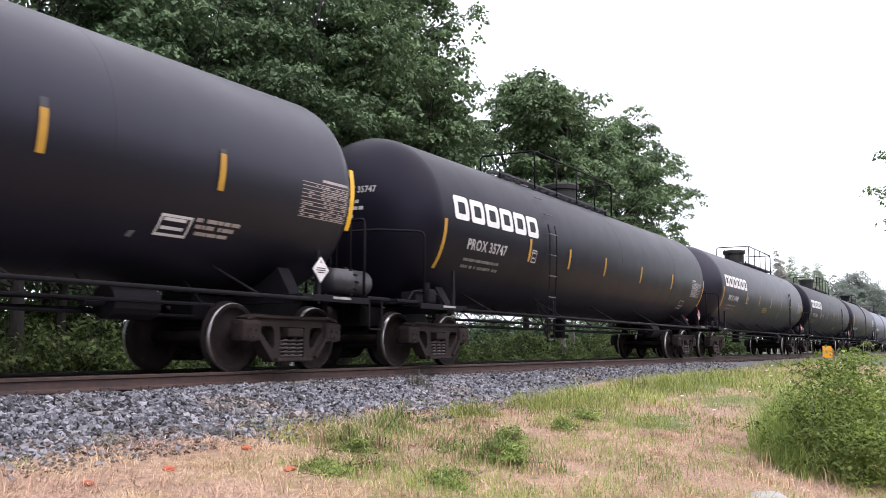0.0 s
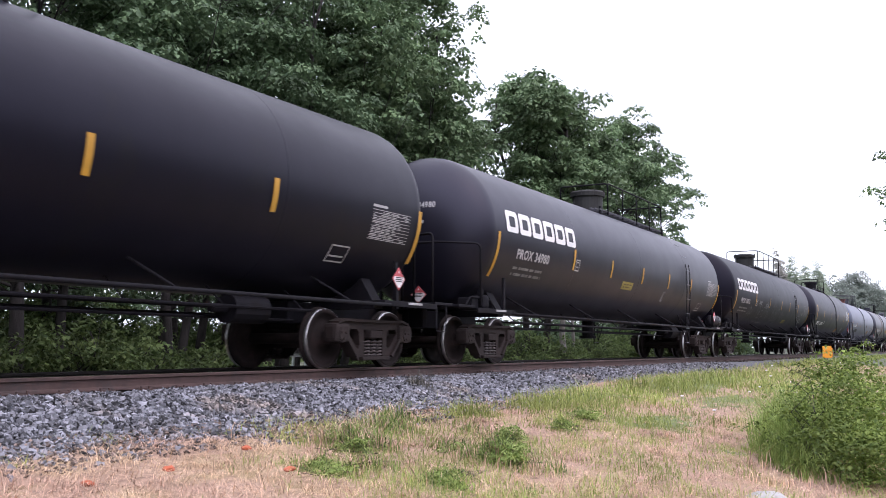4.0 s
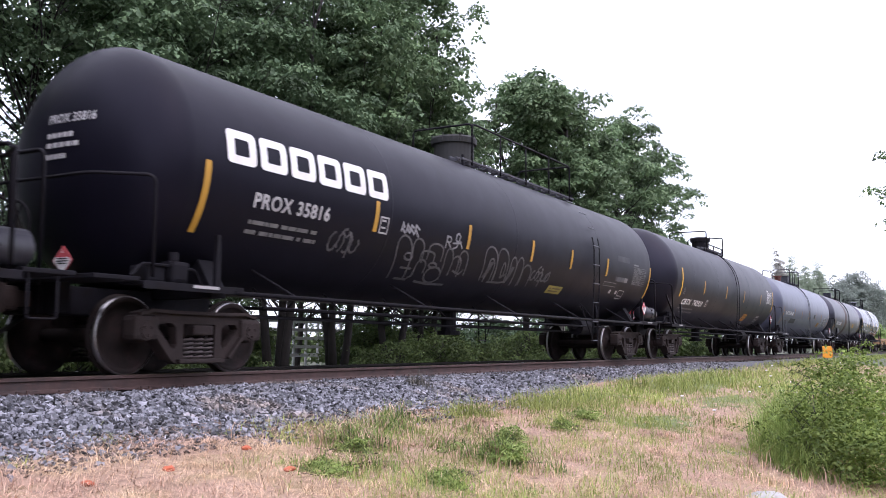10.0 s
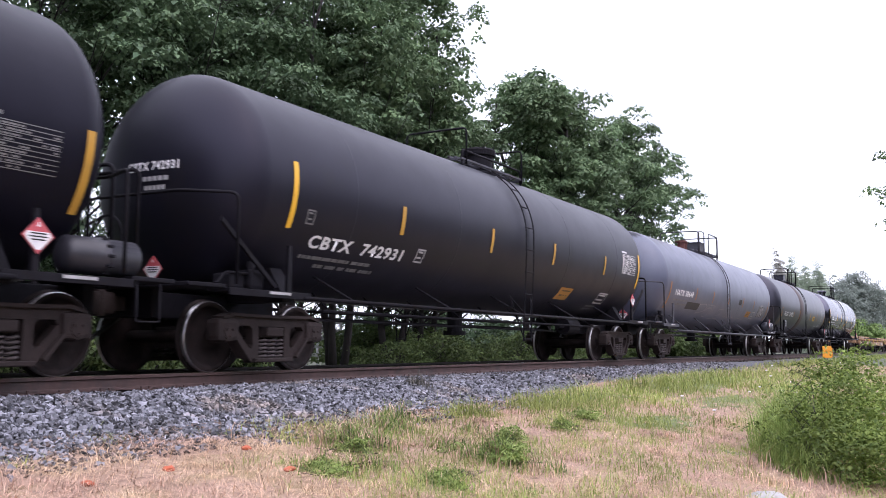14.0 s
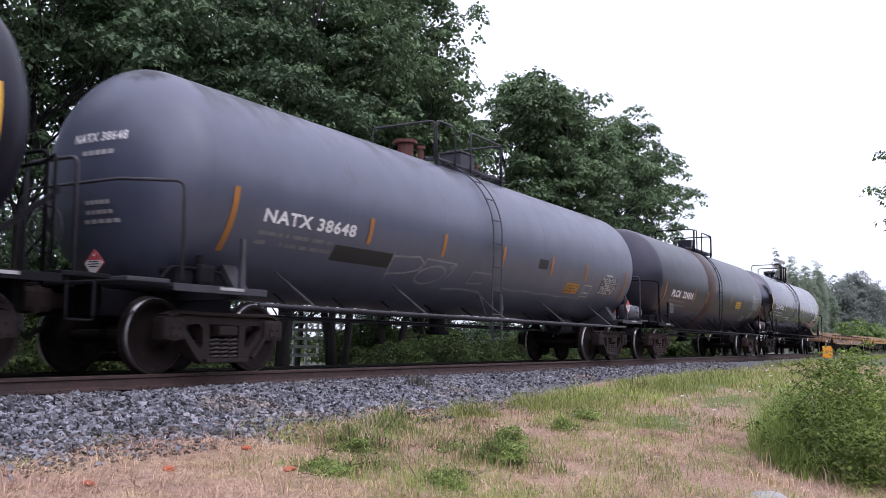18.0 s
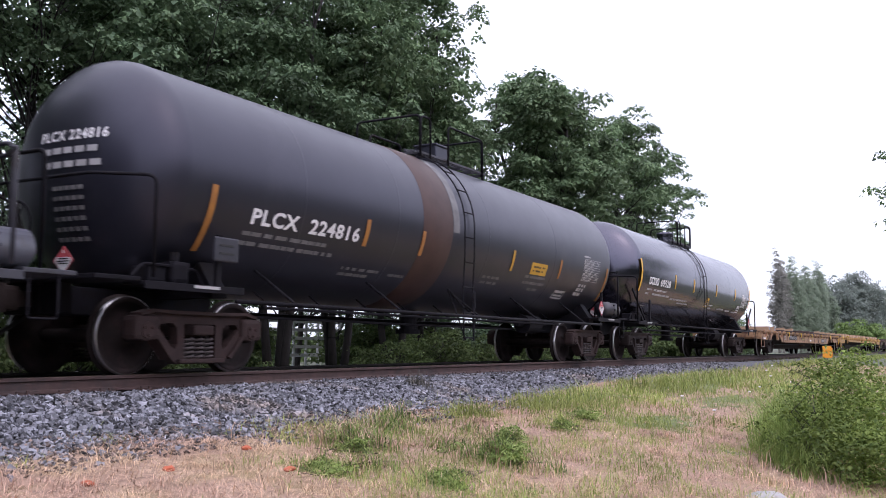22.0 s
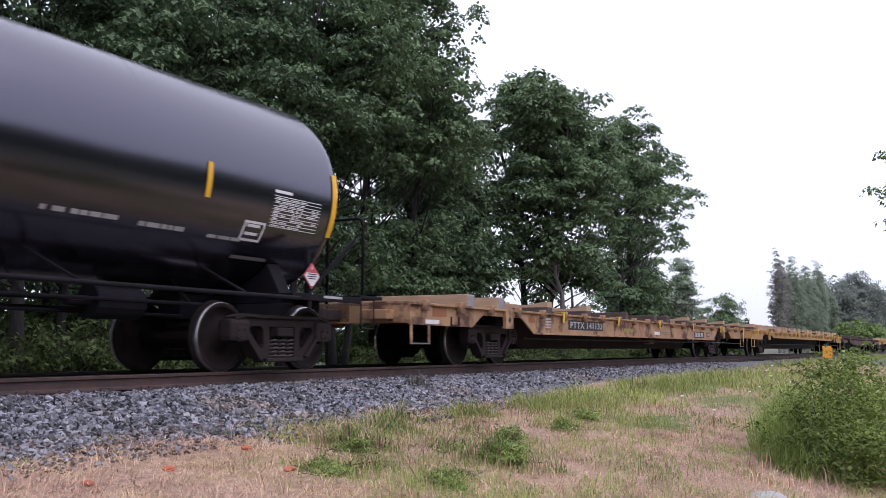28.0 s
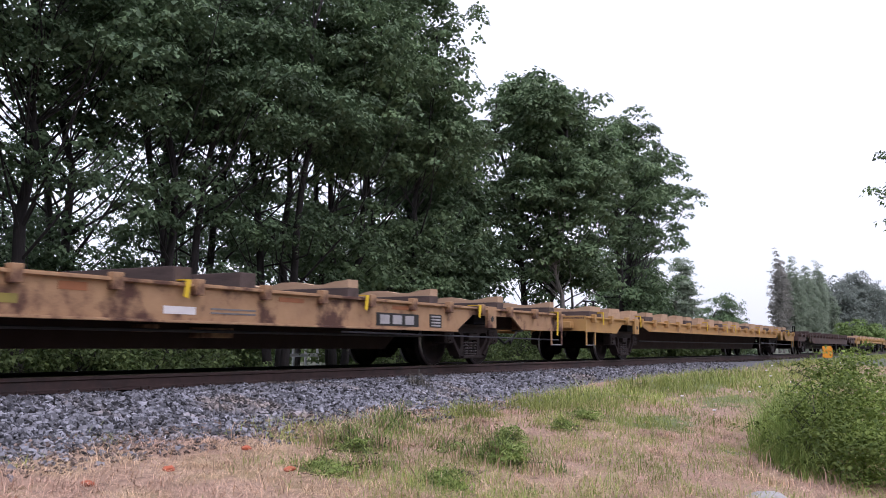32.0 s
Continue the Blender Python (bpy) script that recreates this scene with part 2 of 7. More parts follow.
BALLAST = shade("ballast_bed", (0.13, 0.132, 0.15), (0.055, 0.055, 0.062), 0.9, scale=16, spots=(0.19, 0.19, 0.21), spot_scale=22, spot_at=0.5, bump=1.0, bump_scale=26)
EARTH = shade("dry_grass_and_earth", (0.48, 0.323, 0.238), (0.21, 0.142, 0.104), 0.95, scale=9, spots=(0.30, 0.225, 0.115), spot_scale=1.1, spot_at=0.50,
              bump=0.9, bump_scale=22, stretch=(1, 1.6, 1))
SWARD = shade("green_verge_turf", (0.165, 0.195, 0.075), (0.11, 0.134, 0.052), 0.95, scale=6.0, spots=(0.24, 0.215, 0.11), spot_scale=1.2, bump=0.7, bump_scale=20)
MEADOW = shade("green_meadow", (0.095, 0.108, 0.066), (0.065, 0.076, 0.046), 0.95, scale=3.0, spots=(0.12, 0.122, 0.080), spot_scale=0.25, bump=0.6, bump_scale=14)
DEAD = shade("dead_grass_blades", (0.115, 0.108, 0.088), (0.07, 0.066, 0.055), 0.85, scale=2.0, island=0.4)
STRAW = shade("dry_straw_blades", (0.67, 0.455, 0.345), (0.42, 0.278, 0.205), 0.8, scale=1.3, island=0.5, spots=(0.60, 0.44, 0.29), spot_scale=0.7, spot_at=0.48)
BLADE = leaf_shade("green_grass_blades", (0.16, 0.22, 0.050), (0.40, 0.43, 0.145), 0.3)
WEED = leaf_shade("weed_leaves", (0.14, 0.215, 0.050), (0.31, 0.385, 0.12), 0.3)
BRAMBLE = leaf_shade("bramble_leaves", (0.072, 0.118, 0.024), (0.225, 0.295, 0.070), 0.3, 0.6)
MAPLE = leaf_shade("maple_leaves", (0.088, 0.143, 0.072), (0.165, 0.235, 0.118), 0.26, 0.55)
# MAPLE again, with the canopy's shade put into its leaf colours
MAPLE_SHADED = leaf_shade("shaded_maple_leaves", (0.068, 0.113, 0.061), (0.132, 0.196, 0.100), 0.24, 0.56)
HEDGE = leaf_shade("understorey_leaves", (0.056, 0.090, 0.034), (0.140, 0.190, 0.068), 0.42, 0.6)
# these three have the haze of distance mixed into their leaf colours
POPLAR_HAZED = leaf_shade("hazed_poplar_leaves", (0.28, 0.34, 0.255), (0.34, 0.40, 0.30), 0.5, 0.2)
POPLAR_HAZED_GREY = leaf_shade("hazed_greyish_poplar_leaves", (0.31, 0.305, 0.275), (0.36, 0.355, 0.32), 0.5, 0.2)
FAR_LEAF_HAZED = leaf_shade("hazed_far_tree_leaves", (0.20, 0.235, 0.205), (0.24, 0.275, 0.238), 0.45, 0.25)
LIME = leaf_shade("light_green_shrub_leaves", (0.13, 0.20, 0.06), (0.19, 0.27, 0.09), 0.3)
BARK = shade("dark_maple_bark", (0.036, 0.031, 0.030), (0.018, 0.0155, 0.0155), 0.95, scale=6, stretch=(1, 1, 0.25), bump=0.9, bump_scale=18)
BIRCH = shade("pale_bark", (0.30, 0.28, 0.26), (0.20, 0.185, 0.17), 0.85, scale=5, stretch=(1, 1, 0.4), bump=0.4)
ROCK = shade("pale_field_stone", (0.42, 0.41, 0.41), (0.30, 0.295, 0.30), 0.85, scale=7, bump=0.6, bump_scale=14)
SIGN_OR = shade("orange_sign_board", (0.78, 0.33, 0.015), (0.68, 0.28, 0.015), 0.5, scale=8)
SIGN_DIM = shade("dull_orange_sign_board", (0.50, 0.17, 0.012), (0.42, 0.14, 0.012), 0.55, scale=8)
POST = shade("weathered_post", (0.16, 0.13, 0.11), (0.10, 0.085, 0.075), 0.85, scale=9, bump=0.3)
LITTER = shade("orange_litter", (0.55, 0.14, 0.06), (0.42, 0.10, 0.05), 0.7, scale=12)
SLAT_WHITE = shade("white_slat_paint", (0.72, 0.72, 0.73), (0.60, 0.60, 0.61), 0.6, scale=4)


# ---------------------------------------------------------------- mesh helpers
def link(name, data, parent=None, m=None, label=""):
    ob = new(name, data)
    if parent:
        ob.parent = parent
    if m is not None:
        ob.matrix_basis = m
    return tagged(ob, label)


def finish(bm, name, material, smooth=False):
    bmesh.ops.recalc_face_normals(bm, faces=bm.faces)
    me = bpy.data.meshes.new(name)
    bm.to_mesh(me)
    bm.free()
    me.materials.append(material)
    if smooth:
        me.polygons.foreach_set("use_smooth", [True] * len(me.polygons))
    return me


def part(name, bm, material, parent=None, label="", m=None, smooth=False):
    """One mesh object out of a bmesh, under a thing or a part."""
    return link(name, finish(bm, name, material, smooth), parent, m, label)


def soup(name, verts, faces, material, smooth=False):
    me = bpy.data.meshes.new(name)
    me.from_pydata(verts, [], faces)
    me.materials.append(material)
    if smooth:
        me.polygons.foreach_set("use_smooth", [True] * len(me.polygons))
    return me


def empty(name, m, label, category, group="", kind=""):
    ob = new(name)
    ob.empty_display_size = 0.3
    ob.matrix_basis = m
    return tagged(ob, label, category, group, kind)


def box(bm, c, size, bev=0.0, turn=None):
    made = bmesh.ops.create_cube(bm, size=1.0, matrix=Matrix.Translation(c) @ (turn or Matrix()) @ Matrix.Diagonal((*size, 1)))
    if bev:
        edges = list({e for v in made["verts"] for e in v.link_edges})
        bmesh.ops.bevel(bm, geom=edges, offset=bev, segments=2, affect="EDGES", profile=0.6)
    return bm


def rod(bm, a, b, r, seg=8, r2=None, caps=True):
    a, b = Vector(a), Vector(b)
    d = b - a
    turn = d.to_track_quat("Z", "Y").to_matrix().to_4x4()
    bmesh.ops.create_cone(bm, cap_ends=caps, segments=seg, radius1=r, radius2=r if r2 is None else r2, depth=d.length,
                          matrix=Matrix.Translation((a + b) / 2) @ turn)
    return bm


def tube(bm, pts, r, seg=8, radii=None, caps=True):
    """A round bar along a line of points."""
    pts = [Vector(q) for q in pts]
    rings = []
    up = Vector((0.13, 0.29, 0.95))
    for i, q in enumerate(pts):
        d = (pts[min(i + 1, len(pts) - 1)] - pts[max(i - 1, 0)]).normalized()
        side = d.cross(up)
        if side.length < 1e-3:
            side = d.cross(Vector((1, 0, 0)))
        side.normalize()
        over = side.cross(d)
        rr = radii[i] if radii else r
        rings.append([bm.verts.new(q + (side * math.cos(2 * math.pi * k / seg) + over * math.sin(2 * math.pi * k / seg)) * rr) for k in range(seg)])
    for a, b in zip(rings, rings[1:]):
        for k in range(seg):
            bm.faces.new((a[k], a[(k + 1) % seg], b[(k + 1) % seg], b[k]))
    if caps:
        bm.faces.new(rings[0][::-1])
        bm.faces.new(rings[-1])
    return bm


def bent(pts, r=0.12, n=4):
    """Rounds the corners of a line of points."""
    pts = [Vector(q) for q in pts]
    res = [pts[0]]
    for a, b, c in zip(pts, pts[1:], pts[2:]):
        p, q = b + (a - b).normalized() * r, b + (c - b).normalized() * r
        for i in range(n + 1):
            f = i / n
            res.append(p * (1 - f) ** 2 + b * 2 * f * (1 - f) + q * f * f)
    return res + [pts[-1]]


def slab(bm, pts, a, b, axis="y"):
    """A plate: an outline in x and z, between two values of y (or an outline in y and z, between two of x)."""
    put = (lambda u, w, v: (u, v, w)) if axis == "y" else (lambda u, w, v: (v, u, w))
    lo = [bm.verts.new(put(u, w, a)) for u, w in pts]
    hi = [bm.verts.new(put(u, w, b)) for u, w in pts]
    bm.faces.new(lo)
    bm.faces.new(hi[::-1])
    for i in range(len(pts)):
        j = (i + 1) % len(pts)
        bm.faces.new((lo[i], hi[i], hi[j], lo[j]))
    return bm


def lathe(bm, profile, seg=48, m=None):
    """Turns a profile of (x, radius) round the x axis."""
    m = m or Matrix()
    rings = []
    for x, r in profile:
        if r < 1e-4:
            rings.append([bm.verts.new(m @ Vector((x, 0, 0)))])
        else:
            rings.append([bm.verts.new(m @ Vector((x, r * math.sin(2 * math.pi * k / seg), r * math.cos(2 * math.pi * k / seg)))) for k in range(seg)])
    for a, b in zip(rings, rings[1:]):
        for k in range(seg):
            j = (k + 1) % seg
            if len(a) == 1 and len(b) > 1:
                bm.faces.new((a[0], b[j], b[k]))
            elif len(b) == 1 and len(a) > 1:
                bm.faces.new((a[k], a[j], b[0]))
            elif len(a) > 1:
                bm.faces.new((a[k], a[j], b[j], b[k]))
    return bm


# ---------------------------------------------------------------- ground and track
NEAR = ((-60, -1.4), (-3, -1.25), (0, -1.16), (2, -1.02), (3.5, -0.83), (5, -0.64), (6, -0.54), (7, -0.48), (12, -0.5), (13.5, -0.62), (60, -0.7), (3000, -0.9))
FAR = ((-60, -0.9), (0, -0.62), (3, -0.46), (5, -0.38), (6.5, -0.36), (12, -0.42), (13.5, -0.55), (60, -0.7), (3000, -0.9))


def along(table, v):
    for (a, za), (b, zb) in zip(table, table[1:]):
        if v <= b:
            return za + (zb - za) * max(0.0, (v - a) / (b - a))
    return table[-1][1]


def smooth_step(a, b, v):
    f = min(1.0, max(0.0, (v - a) / (b - a)))
    return f * f * (3 - 2 * f)


def lie(x, y):
    """The height of the ground."""
    f = smooth_step(8, 26, x)
    z = along(NEAR, y) * (1 - f) + along(FAR, y) * f
    near = 1 - smooth_step(40, 120, math.hypot(x, y))
    return z + near * (0.05 * noise.noise((x * 0.5, y * 0.5, 3.1)) + 0.02 * noise.noise((x * 2.3, y * 2.3, 7.7)) + 0.022 * noise.noise((x * 4.7, y * 5.3, 1.9)))


LUSH = ((6.8, 4.8, 0.8, 0.45), (8.3, 4.2, 0.75, 0.32), (7.0, 4.1, 0.6, 0.25), (9.0, 6.0, 0.9, 0.35), (8.6, 5.4, 0.6, 0.4), (11.2, 5.9, 0.8, 0.3), (14.0, 5.7, 1.3, 0.4), (20.0, 5.2, 4.0, 0.6), (12.6, 3.9, 1.2, 0.5), (17.0, 4.0, 2.0, 0.5))


def green(x, y):
    """How green the verge is at a place."""
    g = 0.38 * noise.noise((x * 0.55, y * 0.8, 2.2)) + 0.46 * noise.noise((x * 1.7, y * 2.2, 9.2)) - 0.05 + 0.08 * smooth_step(7.2, 9.5, x) + 0.16 * smooth_step(13, 22, x) - 0.22 * (1 - smooth_step(5.2, 7.0, x))
    return g + (0.36 + 0.24 * smooth_step(9, 11, x)) * sum(math.exp(-((x - a) / c) ** 2 - ((y - b) / d) ** 2) for a, b, c, d in LUSH)


def spread(lo, hi, step, out_lo, out_hi, grow=1.3):
    mid = list(np.arange(lo, hi + 1e-6, step))
    s, v = step, hi
    while v < out_hi:
        s *= grow
        v += s
        mid.append(v)
    s, v = step, lo
    while v > out_lo:
        s *= grow
        v -= s
        mid.insert(0, v)
    return mid


gx, gy = spread(2.5, 17, 0.10, -900, 3000, 1.15), spread(0.5, 8, 0.09, -900, 3000, 1.15)
ground = link("ground", soup("ground", [(x, y, lie(x, y)) for y in gy for x in gx],
              [(j * len(gx) + i, j * len(gx) + i + 1, (j + 1) * len(gx) + i + 1, (j + 1) * len(gx) + i) for j in range(len(gy) - 1) for i in range(len(gx) - 1)],
              EARTH, True))
ground.data.materials.append(MEADOW)
ground.data.materials.append(SWARD)
for q in ground.data.polygons:
    if q.center.y < -3 or q.center.y > 13.4 or q.center.x > 46 or q.center.x < -6:
        q.material_index = 1
    elif q.center.x > 9.5 and green(q.center.x, q.center.y) > 0.30 + 0.25 * random.random():
        q.material_index = 2
tagged(ground, "sloping verge of dry straw-coloured grass and bare earth", "ground", kind="structure")

BED = ((5.9, -0.66), (6.3, -0.55), (6.9, -0.40), (7.5, -0.25), (7.9, -0.205), (8.42, -0.195), (8.55, -0.25), (8.8, -0.25), (9.0, -0.215), (9.4, -0.21), (10.4, -0.20), (10.9, -0.21), (11.4, -0.3), (12.6, -0.75))


def bed(x, y):
    return along(BED, y) + 0.025 * noise.noise((x * 1.7, y * 1.7, 1.3)) + 0.012 * noise.noise((x * 6, y * 6, 5.3)) - 0.05 * smooth_step(14, 22, x) * (1 if y < 7 else 0)


bx, by = spread(1, 32, 0.16, -60, 900, 1.2), list(np.arange(5.9, 12.61, 0.1))
ballast = link("ballast_bed", soup("ballast_bed", [(x, y, bed(x, y)) for y in by for x in bx],
               [(j * len(bx) + i, j * len(bx) + i + 1, (j + 1) * len(bx) + i + 1, (j + 1) * len(bx) + i) for j in range(len(by) - 1) for i in range(len(bx) - 1)],
               BALLAST, True))
tagged(ballast, "raised track bed of crushed grey stone", "ballast", kind="structure")

# loose stones on the shoulder
rng = np.random.default_rng(5)
OCTA = np.array([(1, 0, 0), (-1, 0, 0), (0, 1, 0), (0, -1, 0), (0, 0, 1), (0, 0, -1)], float)
OFACE = [(0, 2, 4), (2, 1, 4), (1, 3, 4), (3, 0, 4), (2, 0, 5), (1, 2, 5), (3, 1, 5), (0, 3, 5)]
CUBE = np.array([(-1, -1, -1), (1, -1, -1), (1, 1, -1), (-1, 1, -1), (-1, -1, 1), (1, -1, 1), (1, 1, 1), (-1, 1, 1)], float) * 0.72
CFACE = [(0, 3, 2, 1), (4, 5, 6, 7), (0, 1, 5, 4), (1, 2, 6, 5), (2, 3, 7, 6), (3, 0, 4, 7)]


def stones(count, xlo, xhi, ylo, yhi, size, power=1.0, foot=False):
    verts, faces = [], []
    for _ in range(count):
        x = xlo + (xhi - xlo) * rng.random() ** power
        y = ylo + (yhi - ylo) * rng.random()
        if y < 6.3 + 0.35 * noise.noise((x * 0.8, 0, 4.4)) + smooth_step(9, 22, x) * 0.8 and rng.random() > (0.6 if foot else 0.07):
            continue
        base, fs = (OCTA, OFACE) if rng.random() < 0.5 else (CUBE, CFACE)
        sc = size * (0.5 + 0.95 * rng.random() ** 1.6) * np.array((1, 0.55 + 0.45 * rng.random(), 0.35 + 0.4 * rng.random()))
        v = base * (1 + 0.32 * rng.standard_normal(base.shape)) * sc
        q, _ = np.linalg.qr(rng.standard_normal((3, 3)))
        q = Matrix(((1, 0, 0), (0, 1, 0), (0, 0, 1))) @ Euler(rng.random(3) * (0.9, 0.9, 6.28)).to_matrix()
        v = v @ np.array(q).T + (x, y, max(bed(x, y), lie(x, y)) + 0.012)
        k = len(verts)
        verts += v.tolist()
        faces += [tuple(k + i for i in f) for f in fs]
    return verts, faces


def merge(*lots):
    verts, faces = [], []
    for v, f in lots:
        k = len(verts)
        verts += v
        faces += [tuple(i + k for i in q) for q in f]
    return verts, faces


v, f = merge(stones(31000, 2.5, 15, 5.7, 8.53, 0.0290), stones(11000, 12, 34, 6.0, 8.53, 0.033, 1.3), stones(1500, 3, 18, 8.75, 10.1, 0.04))
tagged(link("ballast_stones", soup("ballast_stones", v, f, STONE)), "loose angular grey ballast stones along the rails", "ballast", kind="stuff")
v, f = stones(5200, 3, 13, 5.75, 6.75, 0.021, foot=True)
tagged(link("ballast_fines", soup("ballast_fines", v, f, FINES)), "small brownish stones at the foot of the ballast", "ballast", kind="stuff")

track = empty("track", pose(0, YC, 0), "rusty steel rails spiked to buried wooden ties", "railway track", kind="structure")
RAIL_SHAPE = ((-0.075, -0.172), (0.075, -0.172), (0.075, -0.160), (0.02, -0.145), (0.009, -0.13), (0.009, -0.05), (0.035, -0.038), (0.036, -0.008), (0.026, 0.0),
              (-0.026, 0.0), (-0.036, -0.008), (-0.035, -0.038), (-0.009, -0.05), (-0.009, -0.13), (-0.02, -0.145), (-0.075, -0.160))
for side in (-1, 1):
    bm = bmesh.new()
    slab(bm, [(side * GAUGE + a, b) for a, b in RAIL_SHAPE], -60, 900, "x")
    rail = part("rail", bm, RAIL if side < 0 else RAIL_DARK, track, "rust-brown steel rail" if side < 0 else "dark steel rail")
    bm = bmesh.new()
    box(bm, (420, side * GAUGE, 0.0015), (960, 0.054, 0.003))
    part("running_surface", bm, RAIL_TOP, rail, "bright worn rail top")
bm = bmesh.new()
box(bm, (0, 0, -0.26), (0.22, 2.6, 0.17), 0.012)
tie_mesh = finish(bm, "tie", TIE)
bm = bmesh.new()
box(bm, (0, 0, -0.174), (0.19, 0.34, 0.018), 0.004)
for a, b in ((-0.06, -0.1), (0.06, 0.1), (0.06, -0.1), (-0.06, 0.1)):
    rod(bm, (a, b, -0.178), (a, b, -0.135), 0.014, 6)
plate_mesh = finish(bm, "tie_plate", RAIL)
for i in range(110):
    tie = link("tie", tie_mesh, track, pose(2.0 + 0.535 * i, random.uniform(-0.04, 0.04), random.uniform(-0.012, 0.006), 0, 0, random.uniform(-1, 1)))
    for s in (-1, 1):
        link("tie_plate", plate_mesh, tie, pose(0, s * GAUGE, 0))


# ---------------------------------------------------------------- the train
cars = []        # things that go with the train: (object, its place along the train)
wheelsets = []


def side_frame_mesh(material):
    bm = bmesh.new()
    # an arched casting with two windows and a sagging middle that holds the springs
    outer = ((-1.04, 0.42), (-1.07, 0.60), (-0.98, 0.70), (-0.80, 0.745), (-0.45, 0.735), (0.45, 0.735), (0.80, 0.745), (0.98, 0.70), (1.07, 0.60), (1.04, 0.42), (0.86, 0.40),
             (0.72, 0.44), (0.50, 0.20), (0.38, 0.12), (-0.38, 0.12), (-0.50, 0.20), (-0.72, 0.44), (-0.86, 0.40))
    ring = [(-0.27, 0.60), (-0.26, 0.19), (0.26, 0.19), (0.27, 0.60)]
    half_tri = ((-0.68, 0.55), (-0.64, 0.605), (-0.45, 0.605), (-0.39, 0.56), (-0.375, 0.36), (-0.41, 0.30), (-0.47, 0.33))
    tri = [half_tri, tuple((-a, b) for a, b in half_tri)]
    edges = []
    loops = [outer, ring, *tri]
    for lp in loops:
        vs = [bm.verts.new((x, 0.05, z)) for x, z in lp]
        edges += [bm.edges.new((vs[i], vs[(i + 1) % len(vs)])) for i in range(len(vs))]
    bmesh.ops.triangle_fill(bm, use_beauty=True, use_dissolve=False, edges=edges)
    faces = list(bm.faces)
    made = bmesh.ops.extrude_face_region(bm, geom=faces)
    bmesh.ops.translate(bm, verts=[g for g in made["geom"] if isinstance(g, bmesh.types.BMVert)], vec=(0, -0.13, 0))
    # flanges along top and bottom, journal housings
    for a, b in zip(outer[2:8], outer[3:8]):
        mid, d = Vector(((a[0] + b[0]) / 2, -0.03, (a[1] + b[1]) / 2)), Vector((b[0] - a[0], 0, b[1] - a[1]))
        box(bm, mid, (d.length + 0.02, 0.20, 0.04), 0, Matrix.Rotation(-math.atan2(d.z, d.x), 4, "Y"))
    for a, b in ((outer[11], outer[12]), (outer[15], outer[16])):
        mid, d = Vector(((a[0] + b[0]) / 2, -0.03, (a[1] + b[1]) / 2)), Vector((b[0] - a[0], 0, b[1] - a[1]))
        box(bm, mid, (d.length + 0.03, 0.20, 0.045), 0, Matrix.Rotation(-math.atan2(d.z, d.x), 4, "Y"))
    box(bm, (0, -0.03, 0.155), (0.76, 0.24, 0.05), 0.01)
    for s in (-1, 1):
        box(bm, (s * 0.889, -0.02, 0.545), (0.38, 0.24, 0.29), 0.06)
    return finish(bm, "side_frame", material)


def spring_mesh():
    bm = bmesh.new()
    turns, n = 5, 30
    tube(bm, [(0.08 * math.cos(2 * math.pi * turns * i / n), 0.08 * math.sin(2 * math.pi * turns * i / n) - 0.02, 0.17 + 0.26 * i / n) for i in range(n + 1)], 0.017, 5)
    return finish(bm, "coil_spring", SPRING, True)


def journal_mesh(material):
    bm = bmesh.new()
    rod(bm, (0, -0.06, 0), (0, -0.13, 0), 0.125, 14)
    rod(bm, (0, -0.13, 0), (0, -0.15, 0), 0.10, 14)
    for k in range(3):
        a = 2 * math.pi * k / 3 + 0.5
        rod(bm, (0.06 * math.cos(a), -0.14, 0.06 * math.sin(a)), (0.06 * math.cos(a), -0.168, 0.06 * math.sin(a)), 0.02, 6)
    return finish(bm, "bearing_cap", material)


def bolster_mesh(material):
    bm = bmesh.new()
    box(bm, (0, 0, 0.53), (0.36, 2.10, 0.16), 0.03)
    box(bm, (0, 0, 0.66), (0.5, 0.6, 0.14), 0.03)
    for s in (-1, 1):
        box(bm, (0, s * 1.02, 0.53), (0.34, 0.26, 0.12), 0.02)
        box(bm, (s * 0.42, 0, 0.36), (0.09, 1.5, 0.10), 0.01)
    return finish(bm, "truck_bolster", material)


def wheelset_mesh():
    bm = bmesh.new()
    turn = Matrix.Rotation(radians(90), 4, "Z")
    for s in (-1, 1):
        # outer face to inner face; the flange is on the inner side
        prof = [(0.0, 0.085), (0.0, 0.13), (0.055, 0.16), (0.06, 0.33), (0.01, 0.385), (0.0, 0.39), (0.0, 0.448), (0.008, 0.457), (0.052, 0.458), (0.09, 0.459), (0.105, 0.483), (0.125, 0.485),
                (0.14, 0.47), (0.14, 0.39), (0.10, 0.37), (0.10, 0.16), (0.15, 0.13), (0.15, 0.085)]
        m = turn @ Matrix.Translation((s * -0.80, 0, 0)) @ Matrix.Diagonal((s, 1, 1, 1))
        lathe(bm, prof, 32, m)
    rod(bm, (0, -1.06, 0), (0, 1.06, 0), 0.085, 14)
    me = finish(bm, "wheelset", WHEEL, True)
    me.materials.append(TREAD)
    for f in me.polygons:
        far = min(math.hypot(me.vertices[i].co.x, me.vertices[i].co.z) for i in f.vertices)
        if far > 0.4475 and 0.80 - abs(f.center.y) < 0.06:
            f.material_index = 1
    return me


SIDE = {m.name: side_frame_mesh(m) for m in (TRUCK, TRUCK_RED)}
CAP = {m.name: journal_mesh(m) for m in (TRUCK, TRUCK_RED)}
BOLSTER = {m.name: bolster_mesh(m) for m in (TRUCK, TRUCK_RED)}
SPRING, WHEELS = spring_mesh(), wheelset_mesh()


